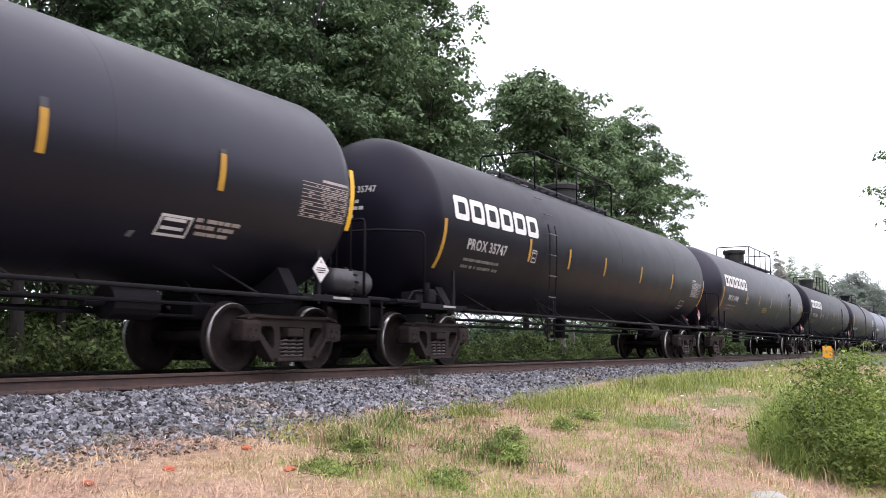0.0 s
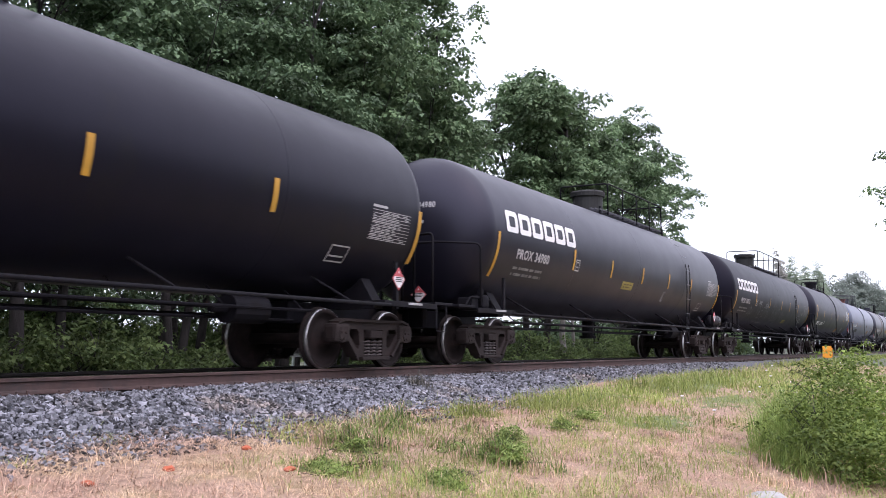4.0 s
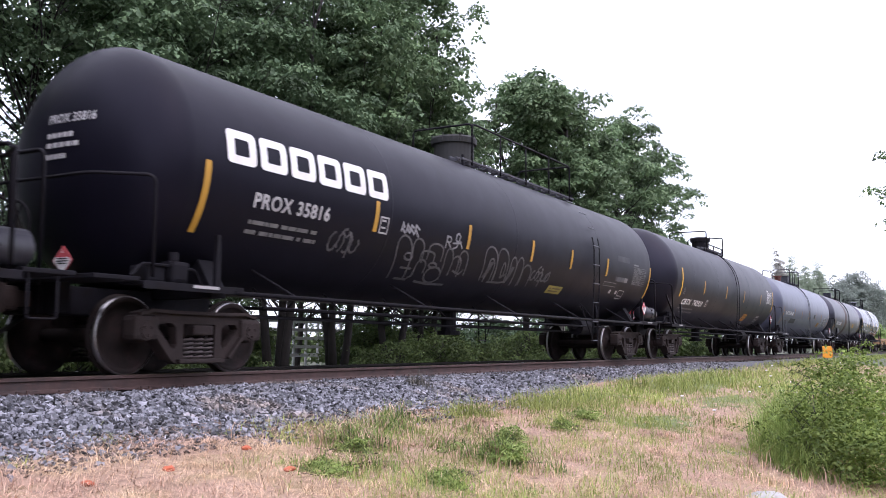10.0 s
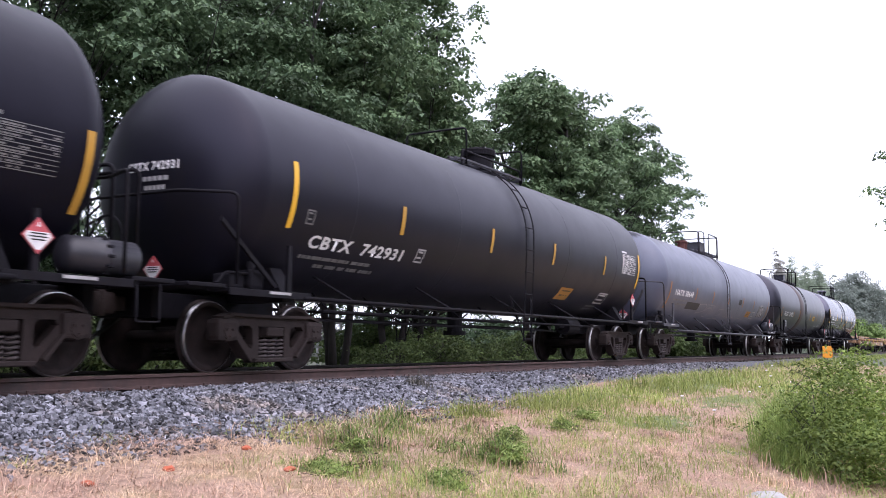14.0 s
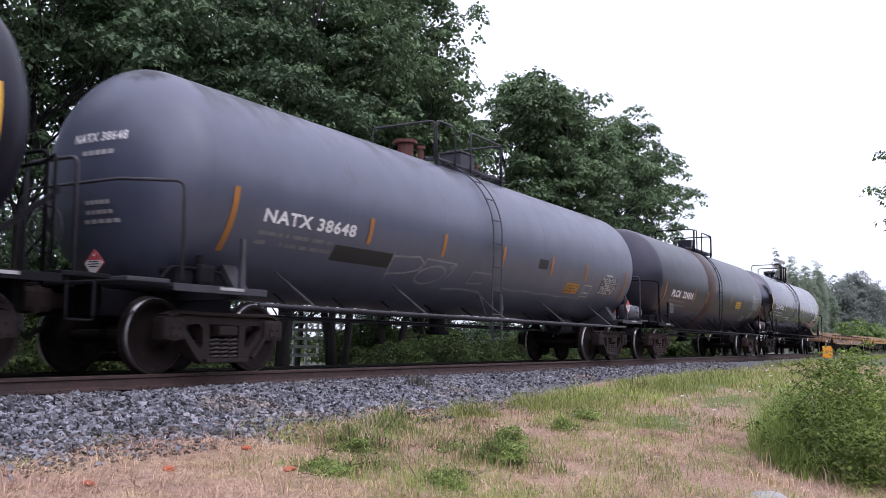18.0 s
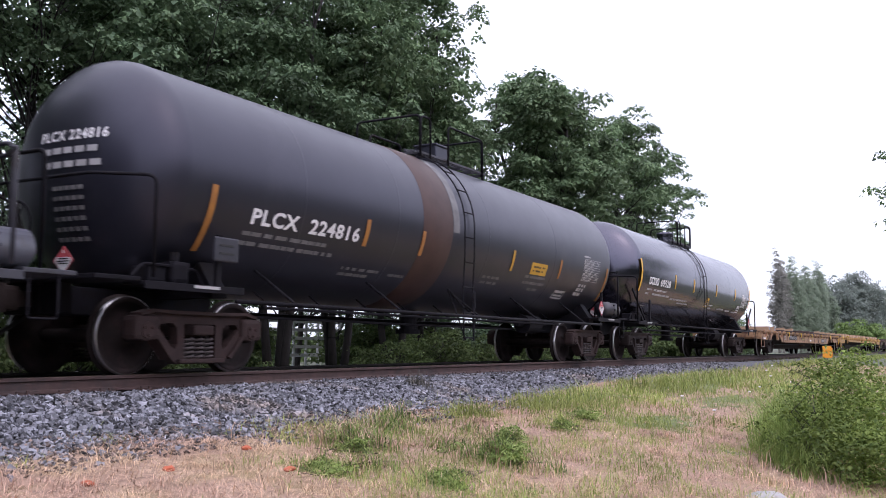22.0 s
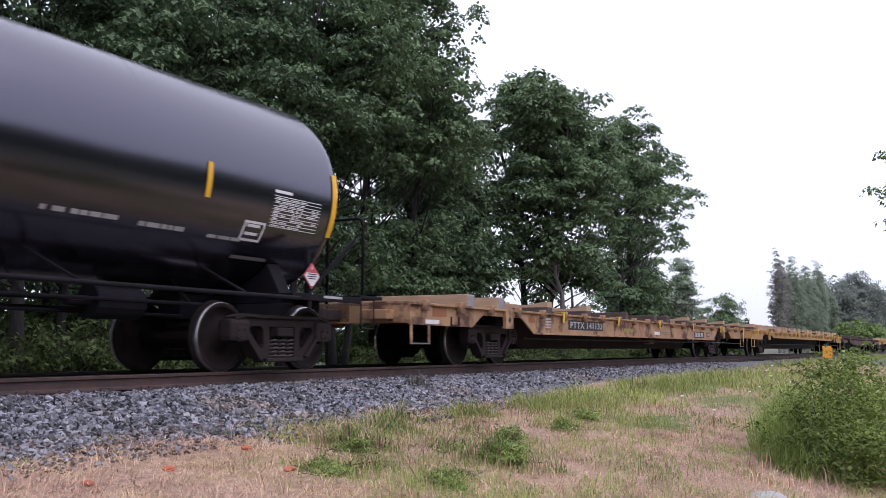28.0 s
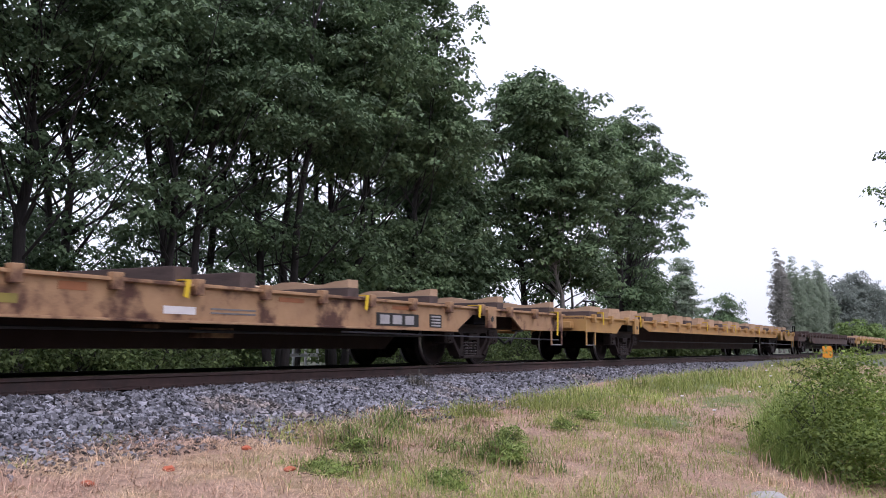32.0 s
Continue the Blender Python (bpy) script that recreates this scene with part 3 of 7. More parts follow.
def bogie(car, x, material):
    """A three-piece freight truck: part of a car; its wheelsets turn."""
    b = link("truck", BOLSTER[material.name], car, pose(x, 0, 0), "two-axle freight truck with cast side frames")
    for s in (-1, 1):
        m = pose(0, s * 1.0, 0, 0, 0, 0 if s < 0 else 180)
        link("side_frame", SIDE[material.name], b, m)
        for cx in (-0.165, 0.0, 0.165):
            link("coil_spring", SPRING, b, m @ pose(cx, 0, 0))
        for e in (-1, 1):
            link("bearing_cap", CAP[material.name], b, m @ pose(e * 0.889, 0, 0.52))
    for e in (-1, 1):
        w = link("wheelset", WHEELS, b, pose(e * 0.889, 0, 0.457))
        wheelsets.append((w, e * 0.889))
    return b


def coupler(car, x, s):
    bm = bmesh.new()
    box(bm, (x - s * 0.45, 0, 0.86), (0.6, 0.16, 0.18), 0.02)
    box(bm, (x - s * 0.10, 0.02, 0.86), (0.24, 0.30, 0.28), 0.05)
    rod(bm, (x, -0.06 * s, 0.70), (x, -0.06 * s, 1.02), 0.075, 10)
    part("coupler", bm, TRUCK, car, "rusty knuckle coupler")
    bm = bmesh.new()
    tube(bm, [(x - s * 0.7, 0.3, 0.75), (x - s * 0.4, 0.3, 0.55), (x - s * 0.15, 0.25, 0.42), (x - s * 0.02, 0.2, 0.5)], 0.03, 8)
    part("brake_hose", bm, INK, car, "black rubber air hose", smooth=True)


class Shell:
    """The tank's surface, for laying paint and tape on it. u runs from the car's front joint, z is up; the near side is y < 0."""

    def __init__(self, car, length, r, zc):
        self.car, self.length, self.r, self.zc = car, length, r, zc

    def at(self, u, z, lift=0.004):
        w = max(-0.999, min(0.999, (z - self.zc) / self.r))
        a = math.asin(w)
        r = self.r + lift
        return (u - self.length / 2, -r * math.cos(a), self.zc + r * math.sin(a))

    def patch(self, bm, u0, u1, z0, z1, lift=0.004, slant=0.0, n=4, nu=1):
        for j in range(n):
            for i in range(nu):
                za, zb = z0 + (z1 - z0) * j / n, z0 + (z1 - z0) * (j + 1) / n
                ua, ub = u0 + (u1 - u0) * i / nu, u0 + (u1 - u0) * (i + 1) / nu
                k = lambda z: slant * (z - z0)
                bm.faces.new([bm.verts.new(self.at(a + k(b), b, lift)) for a, b in ((ua, za), (ub, za), (ub, zb), (ua, zb))])
        return bm

    def tape(self, u, z0, z1, material, width=0.10, label="strip of yellow reflective tape"):
        bm = bmesh.new()
        self.patch(bm, u - width / 2, u + width / 2, z0, z1, 0.010, n=8)
        part("reflective_strip", bm, material, self.car, label)

    def bars(self, name, rows, material, label="", lift=0.005):
        """Lines of writing too small to read: rows of (u0, u1, z, height), broken into words."""
        rnd = random.Random(hash_of(rows))
        for u0, u1, z, h in rows:
            bm = bmesh.new()
            u = u0
            while u < u1 - 0.02:
                w = min(rnd.uniform(0.05, 0.24), u1 - u)
                self.patch(bm, u, u + w, z, z + h, lift, n=1)
                u += w + rnd.choice((0.018, 0.018, 0.07))
            tagged(part(name, bm, material, self.car, label), label, kind="stuff")

    def frame_box(self, name, u0, u1, z0, z1, t, material, label="", bars=2):
        bm = bmesh.new()
        self.patch(bm, u0, u1, z0, z0 + t)
        self.patch(bm, u0, u1, z1 - t, z1)
        self.patch(bm, u0, u0 + t, z0 + t, z1 - t)
        self.patch(bm, u1 - t, u1, z0 + t, z1 - t)
        for i in range(bars):
            z = z0 + (z1 - z0) * (0.3 + 0.4 * i)
            self.patch(bm, u0 + 2 * t, u1 - 3 * t, z, z + t * 1.2, n=1)
        part(name, bm, material, self.car, label)

    def table(self, u0, u1, z0, z1, material, rows=9, full=(0.0, 0.58), title=(0.0, 0.36)):
        """The stencilled panel of test dates: ruled lines and rows of small marks, closest in one stretch of its width."""
        bm = bmesh.new()
        rnd = random.Random(int(u0 * 100))
        h, wide = (z1 - z0) / rows, u1 - u0
        for i in range(rows + 1):
            z = z0 + i * h
            self.patch(bm, u0, u1, z, z + 0.010, n=1)
            u = u0 + 0.03
            while u < u1 - 0.05 and i < rows:
                w = rnd.uniform(0.03, 0.13)
                if rnd.random() < (0.85 if full[0] <= (u - u0) / wide <= full[1] else 0.3):
                    self.patch(bm, u, min(u + w, u1 - 0.02), z + h * 0.36, z + h * 0.72, n=1)
                u += w + rnd.choice((0.012, 0.012, 0.045))
        self.patch(bm, u0 + title[0] * wide, u0 + title[1] * wide, z1 + 0.045, z1 + 0.085, n=1)
        tagged(part("stencil_panel", bm, material, self.car), "panel of small white stencilled lines", kind="stuff")

    def text(self, words, u0, u1, z0, z1, material, name="lettering", label="white painted lettering"):
        for me, place in words_of(words):
            for v in me.vertices:
                x, y = place(v.co)
                v.co = self.at(u0 + x * (u1 - u0), z0 + y * (z1 - z0), 0.009)
            me.materials.append(material)
            link(name, me, self.car, None, label)

    def scrawl(self, strokes, material, width=0.03, label="faint looping spray-paint scrawl"):
        bm = bmesh.new()
        for pts in strokes:
            # short pieces keep to the curve of the shell
            cut = [pts[0]]
            for (a, b), (c, d) in zip(pts, pts[1:]):
                k = max(1, int(math.hypot(c - a, d - b) / 0.09))
                cut += [(a + (c - a) * i / k, b + (d - b) * i / k) for i in range(1, k + 1)]
            for (a, b), (c, d) in zip(cut, cut[1:]):
                l = math.hypot(c - a, d - b) or 1
                nx, nz = -(d - b) / l * width / 2, (c - a) / l * width / 2
                ex, ez = (c - a) / l * width * 0.3, (d - b) / l * width * 0.3
                bm.faces.new([bm.verts.new(self.at(*q, 0.006)) for q in ((a + nx - ex, b + nz - ez), (a - nx - ex, b - nz - ez), (c - nx + ex, d - nz + ez), (c + nx + ex, d + nz + ez))])
        part("graffiti", bm, material, self.car, label)

    def head_x(self, y, z, lift, head):
        q = ((y / self.r) ** 2 + ((z - self.zc) / self.r) ** 2)
        return -self.length / 2 + self.head0 + head * (1 - math.sqrt(max(0.0, 1 - q))) - lift


def hash_of(rows):
    return int(sum(a * 31 + b * 7 + c * 3 for a, b, c, d in rows) * 100) % 99991


def letters(words):
    """A flat mesh of words in the built-in typeface."""
    cu = bpy.data.curves.new("words", "FONT")
    cu.body, cu.size, cu.resolution_u, cu.space_character = words, 1.0, 3, 1.12
    cu.offset = 0.03
    ob = bpy.data.objects.new("words", cu)
    me = bpy.data.meshes.new_from_object(ob)
    bpy.data.objects.remove(ob)
    me.materials.clear()
    return me


def words_of(words):
    """One mesh for each word, and where its points lie in the whole line, from 0 to 1."""
    full, res, at = letters(words), [], 0.0
    lo, hi = bounds(full)
    tokens = words.split()
    for i, w in enumerate(tokens):
        me = letters(w)
        a, b = bounds(me)
        before = words[:words.index(w)]
        if before:
            shift = hi[0] - (b[0] - a[0]) - a[0] if i == len(tokens) - 1 else bounds(letters(before + w))[1][0] - b[0]
        else:
            shift = lo[0] - a[0]
        res.append((me, lambda c, s=shift: ((c.x + s - lo[0]) / (hi[0] - lo[0]), (c.y - lo[1]) / (hi[1] - lo[1]))))
    return res


def bounds(me):
    co = np.array([v.co[:] for v in me.vertices])
    return co.min(0), co.max(0)


def block_mark(shell, u0, u1, z0, z1, material, count=6, gap=0.13, stroke=0.25):
    """The owner's mark: alike white blocks with rounded corners, each with a slot in it."""
    w = (u1 - u0) / count
    h = z1 - z0

    def loop(a, b, c, d, k):
        pts = []
        for cx, cz, q0 in ((b - k, d - k, 0), (a + k, d - k, 90), (a + k, c + k, 180), (b - k, c + k, 270)):
            pts += [(cx + k * math.cos(radians(q0 + 30 * i)), cz + k * math.sin(radians(q0 + 30 * i))) for i in range(4)]
            nx = {0: (a + k, d), 90: (a, c + k), 180: (b - k, c), 270: (b, d - k)}[q0]
            last = pts[-1]
            pts += [(last[0] + (nx[0] - last[0]) * f, last[1] + (nx[1] - last[1]) * f) for f in (0.33, 0.67)]
        return pts

    for i in range(count):
        a, b = u0 + i * w, u0 + (i + 1 - gap) * w
        t = stroke * h
        outer, inner = loop(a, b, z0, z1, 0.16 * h), loop(a + 1.25 * t, b - 1.25 * t, z0 + t, z1 - t, 0.06 * h)
        bm = bmesh.new()
        vo = [bm.verts.new(shell.at(u, z, 0.009)) for u, z in outer]
        vi = [bm.verts.new(shell.at(u, z, 0.009)) for u, z in inner]
        for k in range(len(vo)):
            j = (k + 1) % len(vo)
            bm.faces.new((vo[k], vo[j], vi[j], vi[k]))
        part("owner_mark", bm, material, shell.car, "rounded white block of the owner's mark")


def placard(car, x, y, z, size, red=True, turn=0):
    """A diamond plate with a white band of small print, facing away from the car's side (turn 0) or its front (turn -90)."""
    m = pose(x, y, z, 0, 0, turn)
    bm = bmesh.new()
    d = size / 2
    slab(bm, [(0, -d), (d, 0), (0, d), (-d, 0)], -0.006, 0.006)
    plate = part("placard", bm, RED if red else PLACARD, car, "diamond-shaped hazard placard", m)
    bm = bmesh.new()
    slab(bm, [(-0.70 * d, 0.22 * d), (-0.86 * d, 0), (-0.70 * d, -0.22 * d), (-0.16 * d, -0.76 * d), (0.16 * d, -0.76 * d), (0.70 * d, -0.22 * d), (0.86 * d, 0), (0.70 * d, 0.22 * d)], -0.009, -0.0065)
    part("placard_field", bm, PLACARD, plate, "white lower field")
    bm = bmesh.new()
    for i, w in enumerate((0.52, 0.60, 0.46)):
        box(bm, (0, -0.011, (0.12 - 0.17 * i) * d), (2 * w * d, 0.003, 0.075 * d))
    part("placard_bars", bm, INK, plate)
    bm = bmesh.new()
    slab(bm, [(-0.10 * d, 0.50 * d), (0.10 * d, 0.50 * d), (0, 0.76 * d)], -0.009, -0.0065)
    part("placard_mark", bm, PLACARD if red else INK, plate)
    return plate


def tank_car(joint, length, r, zc, paint, label, frame=FRAME, truck=TRUCK, head=0.74, head0=0.72, seams=(), ladder=None, dome=None, platform=None, railing=None,
             struts=(), cap=INK, reservoir=True, red=True, diag=False, sign=(1.97, 1.40), rail_at=0.88, cross=(), hatch=None, grabs=False, pipe=0.985):
    """A stub-sill tank car. Places along it are from its front joint."""
    half = length / 2
    car = empty("tank_car", pose(joint + half - run(0), YC, 0), label, "tank car", "tank cars of the train")
    cars.append((car, joint + half))
    sh = Shell(car, length, r, zc)
    sh.head0 = head0
    X = lambda u: u - half
    # shell with dished ends and proud weld seams
    prof = [(X(head0) + head * (1 - math.cos(a)), r * math.sin(a)) for a in [math.pi / 2 * i / 12 for i in range(13)]]
    last = head0 + head
    prof += [(X(length - head0) - head * (1 - math.cos(a)), r * math.sin(a)) for a in [math.pi / 2 * i / 12 for i in range(12, -1, -1)]]
    bm = bmesh.new()
    lathe(bm, prof, 72, Matrix.Translation((0, 0, zc)))
    part("tank", bm, paint, car, smooth=True)
    for sm in seams:
        bm = bmesh.new()
        lathe(bm, [(X(sm) - 0.022, r - 0.001), (X(sm) - 0.010, r + 0.0018), (X(sm) + 0.010, r + 0.0018), (X(sm) + 0.022, r - 0.001)], 72, Matrix.Translation((0, 0, zc)))
        part("weld_seam", bm, paint, car, smooth=True)
    for s in (-1, 1):
        e = lambda v: s * (half - v)            # from the joint inwards
        bm = bmesh.new()
        box(bm, (e(1.75), 0, 0.86), (2.7, 0.42, 0.34), 0.02)
        box(bm, (e(0.52), 0, 0.90), (0.16, 1.0, 0.42), 0.02)
        part("stub_sill", bm, FRAME, car)
        bm = bmesh.new()
        # saddle under the tank over the truck
        zt = lambda y: zc - math.sqrt(max(0.0, (r + 0.01) ** 2 - y * y))
        ys = [-1.0 + 0.10 * i for i in range(21)]
        slab(bm, [(-1.25, 0.93), (1.25, 0.93), (1.25, 1.02)] + [(y, max(zt(y), 1.0)) for y in ys[::-1]] + [(-1.25, 1.02)], e(2.3), e(2.05), "x")
        part("bolster", bm, frame, car)
        # end platform, walkway along the side and its edge
        bm = bmesh.new()
        box(bm, (e(0.42), 0, 1.07), (0.62, 2.9, 0.05), 0.01)
        part("end_platform", bm, frame, car)
        for y in (-1, 1):
            bm = bmesh.new()
            box(bm, (e(1.55), y * 1.30, 1.035), (1.6, 0.36, 0.04), 0.01)
            box(bm, (e(1.55), y * 1.485, 1.01), (1.6, 0.025, 0.09), 0.006)
            part("side_walkway", bm, frame, car)
            bm = bmesh.new()
            box(bm, (e(1.45 if s > 0 else 1.7), y * 1.502, 1.025), (0.42, 0.008, 0.035))
            part("white_marker", bm, DULL, car, "white reflective strip")
        bm = bmesh.new()
        tube(bm, bent([(e(rail_at), -1.48, 1.1), (e(rail_at), -1.48, 2.25), (e(0.52), -0.80, 2.28), (e(0.52), 0.80, 2.28), (e(rail_at), 1.48, 2.25), (e(rail_at), 1.48, 1.1)], 0.12), 0.022)
        part("end_handrail", bm, frame, car, smooth=True)
        bm = bmesh.new()
        tube(bm, bent([(e(0.20), -0.45, 1.0), (e(0.20), -0.45, 2.52), (e(0.20), 0.45, 2.52), (e(0.20), 0.45, 1.0)], 0.12), 0.026)
        part("crossover_handrail", bm, frame, car, smooth=True)
        # step below the platform corner and uprights by the bolster
        for y in (-1, 1):
            if s > 0:
                bm = bmesh.new()
                tube(bm, bent([(e(0.30), y * 1.42, 1.06), (e(0.30), y * 1.42, 0.60), (e(0.64), y * 1.42, 0.60), (e(0.64), y * 1.42, 1.06)], 0.04), 0.012)
                part("corner_step", bm, FRAME, car, smooth=True)
            bm = bmesh.new()
            slab(bm, [(e(1.90), 0.98), (e(1.99), 0.98), (e(1.98), 1.68), (e(1.92), 1.68)], y * 1.40, y * 1.45)
            part("post_plate", bm, frame, car)
        if diag:
            bm = bmesh.new()
            slab(bm, [(e(0.72), 1.95), (e(0.72), 1.88), (e(1.75), 1.10), (e(1.82), 1.12)], -1.36, -1.32)
            part("diagonal_brace", bm, frame, car)
        coupler(car, e(0.0), s)
        bogie(car, e(2.04), truck)
        if s > 0:
            placard(car, e(sign[0]), -1.50, sign[1], 0.36, red)
            bm = bmesh.new()
            box(bm, (e(sign[0]), -1.47, sign[1] - 0.16), (0.07, 0.025, 0.62), 0.004)
            part("placard_holder", bm, frame, car)
    placard(car, X(0.62), -0.30, 1.31, 0.34, turn=-90)
    # pipe rail along the lower side and its struts
    for y in (-1, 1):
        bm = bmesh.new()
        tube(bm, [(X(2.2), y * 1.5, pipe), (X(length - 2.2), y * 1.5, pipe)], 0.03, 8)
        part("side_pipe_rail", bm, frame, car, smooth=True)
        for u in struts or [3.4 + (length - 6.6) * i / 4 for i in range(5)]:
            bm = bmesh.new()
            w = math.asin((1.36 - zc) / r)
            tube(bm, [(X(u), y * 1.49, pipe), (X(u) - 0.26, y * r * math.cos(w), 1.36)], 0.018, 6)
            part("rail_strut", bm, frame, car)
    # rods, pipes and valve underneath
    bm = bmesh.new()
    tube(bm, [(X(3.4), -0.9, 0.86), (X(length - 3.4), -0.9, 0.86)], 0.022, 6)
    tube(bm, [(X(3.4), -0.55, 0.74), (X(length - 3.4), -0.55, 0.72)], 0.02, 6)
    tube(bm, [(X(3.4), 0.5, 0.80), (X(length - 3.4), 0.5, 0.80)], 0.025, 6)
    for i in range(9):
        u = 3.6 + (length - 7.2) * i / 8
        rod(bm, (X(u), -0.9, 0.86), (X(u), -0.55, zc - math.sqrt(r * r - 0.3)), 0.014, 5)
    part("brake_piping", bm, FRAME, car)
    bm = bmesh.new()
    rod(bm, (0, 0, zc - r + 0.05), (0, 0, 0.62), 0.16, 14)
    rod(bm, (0, 0, 0.66), (0, 0, 0.58), 0.24, 14)
    part("outlet_valve", bm, FRAME, car)
    bm = bmesh.new()
    rod(bm, (X(length - 5.0), -0.7, 0.84), (X(length - 4.3), -0.7, 0.84), 0.20, 16)
    rod(bm, (X(length - 5.3), -0.7, 0.84), (X(length - 5.0), -0.7, 0.84), 0.06, 8)
    part("brake_cylinder", bm, FRAME, car)
    if reservoir:
        bm = bmesh.new()
        u0, u1 = length - 1.53, length - 0.52
        lathe(bm, [(X(u0), 0), (X(u0) + 0.02, 0.13), (X(u0) + 0.08, 0.2), (X(u0) + 0.48, 0.203), (X(u0) + 0.49, 0.212), (X(u0) + 0.52, 0.212), (X(u0) + 0.53, 0.203), (X(u1) - 0.08, 0.2), (X(u1) - 0.02, 0.13), (X(u1), 0)],
              20, Matrix.Translation((0, -1.24, 1.285)))
        vessel = part("air_reservoir", bm, RESERVOIR_PALE if frame is FRAME_GREY else RESERVOIR, car, "round air reservoir with a bolted band", smooth=True)
        for k in range(7):
            q = radians(-60 + 30 * k)
            bm = bmesh.new()
            rod(bm, (X(u0) + 0.47, -1.24 - 0.212 * math.cos(q), 1.285 + 0.212 * math.sin(q)), (X(u0) + 0.54, -1.24 - 0.212 * math.cos(q), 1.285 + 0.212 * math.sin(q)), 0.018, 6)
            part("bolt", bm, frame, vessel)
    # brake gear and boxes at the front end
    bm = bmesh.new()
    box(bm, (X(1.5), -1.15, 1.2), (0.26, 0.26, 0.26), 0.05)
    rod(bm, (X(1.5), -1.15, 1.2), (X(1.5), -1.15, 1.44), 0.06, 10)
    rod(bm, (X(1.36), -1.2, 1.28), (X(1.66), -1.2, 1.28), 0.05, 10)
    tube(bm, bent([(X(0.8), -1.22, 1.12), (X(0.95), -1.22, 1.27), (X(1.4), -1.22, 1.27)], 0.06), 0.018, 6)
    tube(bm, bent([(X(1.6), -1.22, 1.25), (X(1.78), -1.22, 1.25), (X(1.9), -1.22, 1.08)], 0.06), 0.018, 6)
    part("brake_valve", bm, FRAME, car)
    bm = bmesh.new()
    box(bm, (X(1.2), -1.05, 1.17), (0.28, 0.3, 0.2), 0.03)
    part("valve_bracket", bm, FRAME, car)
    bm = bmesh.new()
    lathe(bm, [(X(0.50), 0.27), (X(0.485), 0.29), (X(0.50), 0.31), (X(0.52), 0.29), (X(0.50), 0.27)], 20, Matrix.Translation((0, 0.45, 1.75)))
    for k in range(3):
        a = k * 2.094
        rod(bm, (X(0.5), 0.45, 1.75), (X(0.5), 0.45 + 0.28 * math.cos(a), 1.75 + 0.28 * math.sin(a)), 0.012, 5)
    part("hand_brake_wheel", bm, frame, car, smooth=True)
    if ladder:
        for y in (-1, 1):
            # rails follow the shell; on the long cars the upper steps are single irons on the plate
            reach = 14 if grabs else 80
            curve = [(y * (r + 0.06) * math.cos(radians(q)), zc + (r + 0.06) * math.sin(radians(q))) for q in range(-4, reach + 1, 6)]
            line = [(y * 1.50, 0.45), (y * (r + 0.02), 1.35), (y * (r + 0.055), zc - 0.5)] + curve
            bm = bmesh.new()
            for du in (-0.18, 0.18):
                tube(bm, [(X(ladder) + du, a, b) for a, b in line], 0.014, 6)
            part("ladder_rail", bm, frame, car)
            if grabs:
                line += [(y * (r + 0.06) * math.cos(radians(q)), zc + (r + 0.06) * math.sin(radians(q))) for q in range(reach + 6, 68, 6)]
            travel = 0.05
            for (a, b), (c, d) in zip(line, line[1:]):
                seg = math.hypot(c - a, d - b)
                while travel <= seg:
                    f = travel / seg
                    bm = bmesh.new()
                    rod(bm, (X(ladder) - 0.20, a + (c - a) * f, b + (d - b) * f), (X(ladder) + 0.20, a + (c - a) * f, b + (d - b) * f), 0.013, 6)
                    part("rung", bm, RESERVOIR_PALE if grabs else frame, car)
                    travel += 0.45
                travel -= seg
            bm = bmesh.new()
            for du in (-0.50, 0.50):
                tube(bm, [(X(ladder) + du, y * 1.35, 1.35), (X(ladder) + du * 0.3, y * 1.52, 0.46)], 0.014, 6)
                tube(bm, [(X(ladder) + du, y * 1.35, 1.35), (X(ladder) + du * 0.4, y * 1.52, 1.02)], 0.014, 6)
            part("ladder_brace", bm, frame, car)
    top = zc + r
    if dome:
        u, rad, high = dome
        bm = bmesh.new()
        lathe(bm, [(-0.3, rad * 0.93), (high - 0.16, rad * 0.96), (high - 0.16, rad + 0.04), (high - 0.05, rad + 0.05), (high - 0.01, rad + 0.02), (high + 0.02, rad * 0.7), (high + 0.035, 0)], 28,
              Matrix.Translation((X(u), 0, top)) @ Matrix.Rotation(radians(-90), 4, "Y"))
        d = part("manway_dome", bm, cap, car, smooth=False)
        for k in range(8):
            bm = bmesh.new()
            a = k * math.pi / 4
            rod(bm, (X(u) + (rad + 0.03) * math.cos(a), (rad + 0.03) * math.sin(a), top + high - 0.16), (X(u) + (rad + 0.03) * math.cos(a), (rad + 0.03) * math.sin(a), top + high + 0.02), 0.02, 6)
            part("hold_down_bolt", bm, cap, d)
    if platform:
        u0, u1 = platform
        bm = bmesh.new()
        for y in (-0.68, -0.54, -0.40, 0.40, 0.54, 0.68):
            box(bm, (X((u0 + u1) / 2), y, top + 0.02 - 0.02 * (abs(y) > 0.5) - 0.03 * (abs(y) > 0.6)), (u1 - u0, 0.04, 0.045), 0.006)
        n = int((u1 - u0) / 0.45)
        for i in range(n + 1):
            box(bm, (X(u0 + (u1 - u0) * i / n), 0, top - 0.045), (0.04, 1.2, 0.05))
        part("top_walkway", bm, FRAME_GREY, car, "dark steel grating walkway")
        bm = bmesh.new()
        bm.free()
        for y in (-1, 1):
            for u in (u0 + 0.08, u1 - 0.08):
                bm = bmesh.new()
                rod(bm, (X(u), y * 0.66, top - 0.30), (X(u), y * 0.66, top + 0.06), 0.03, 6)
                part("walkway_leg", bm, frame, car)
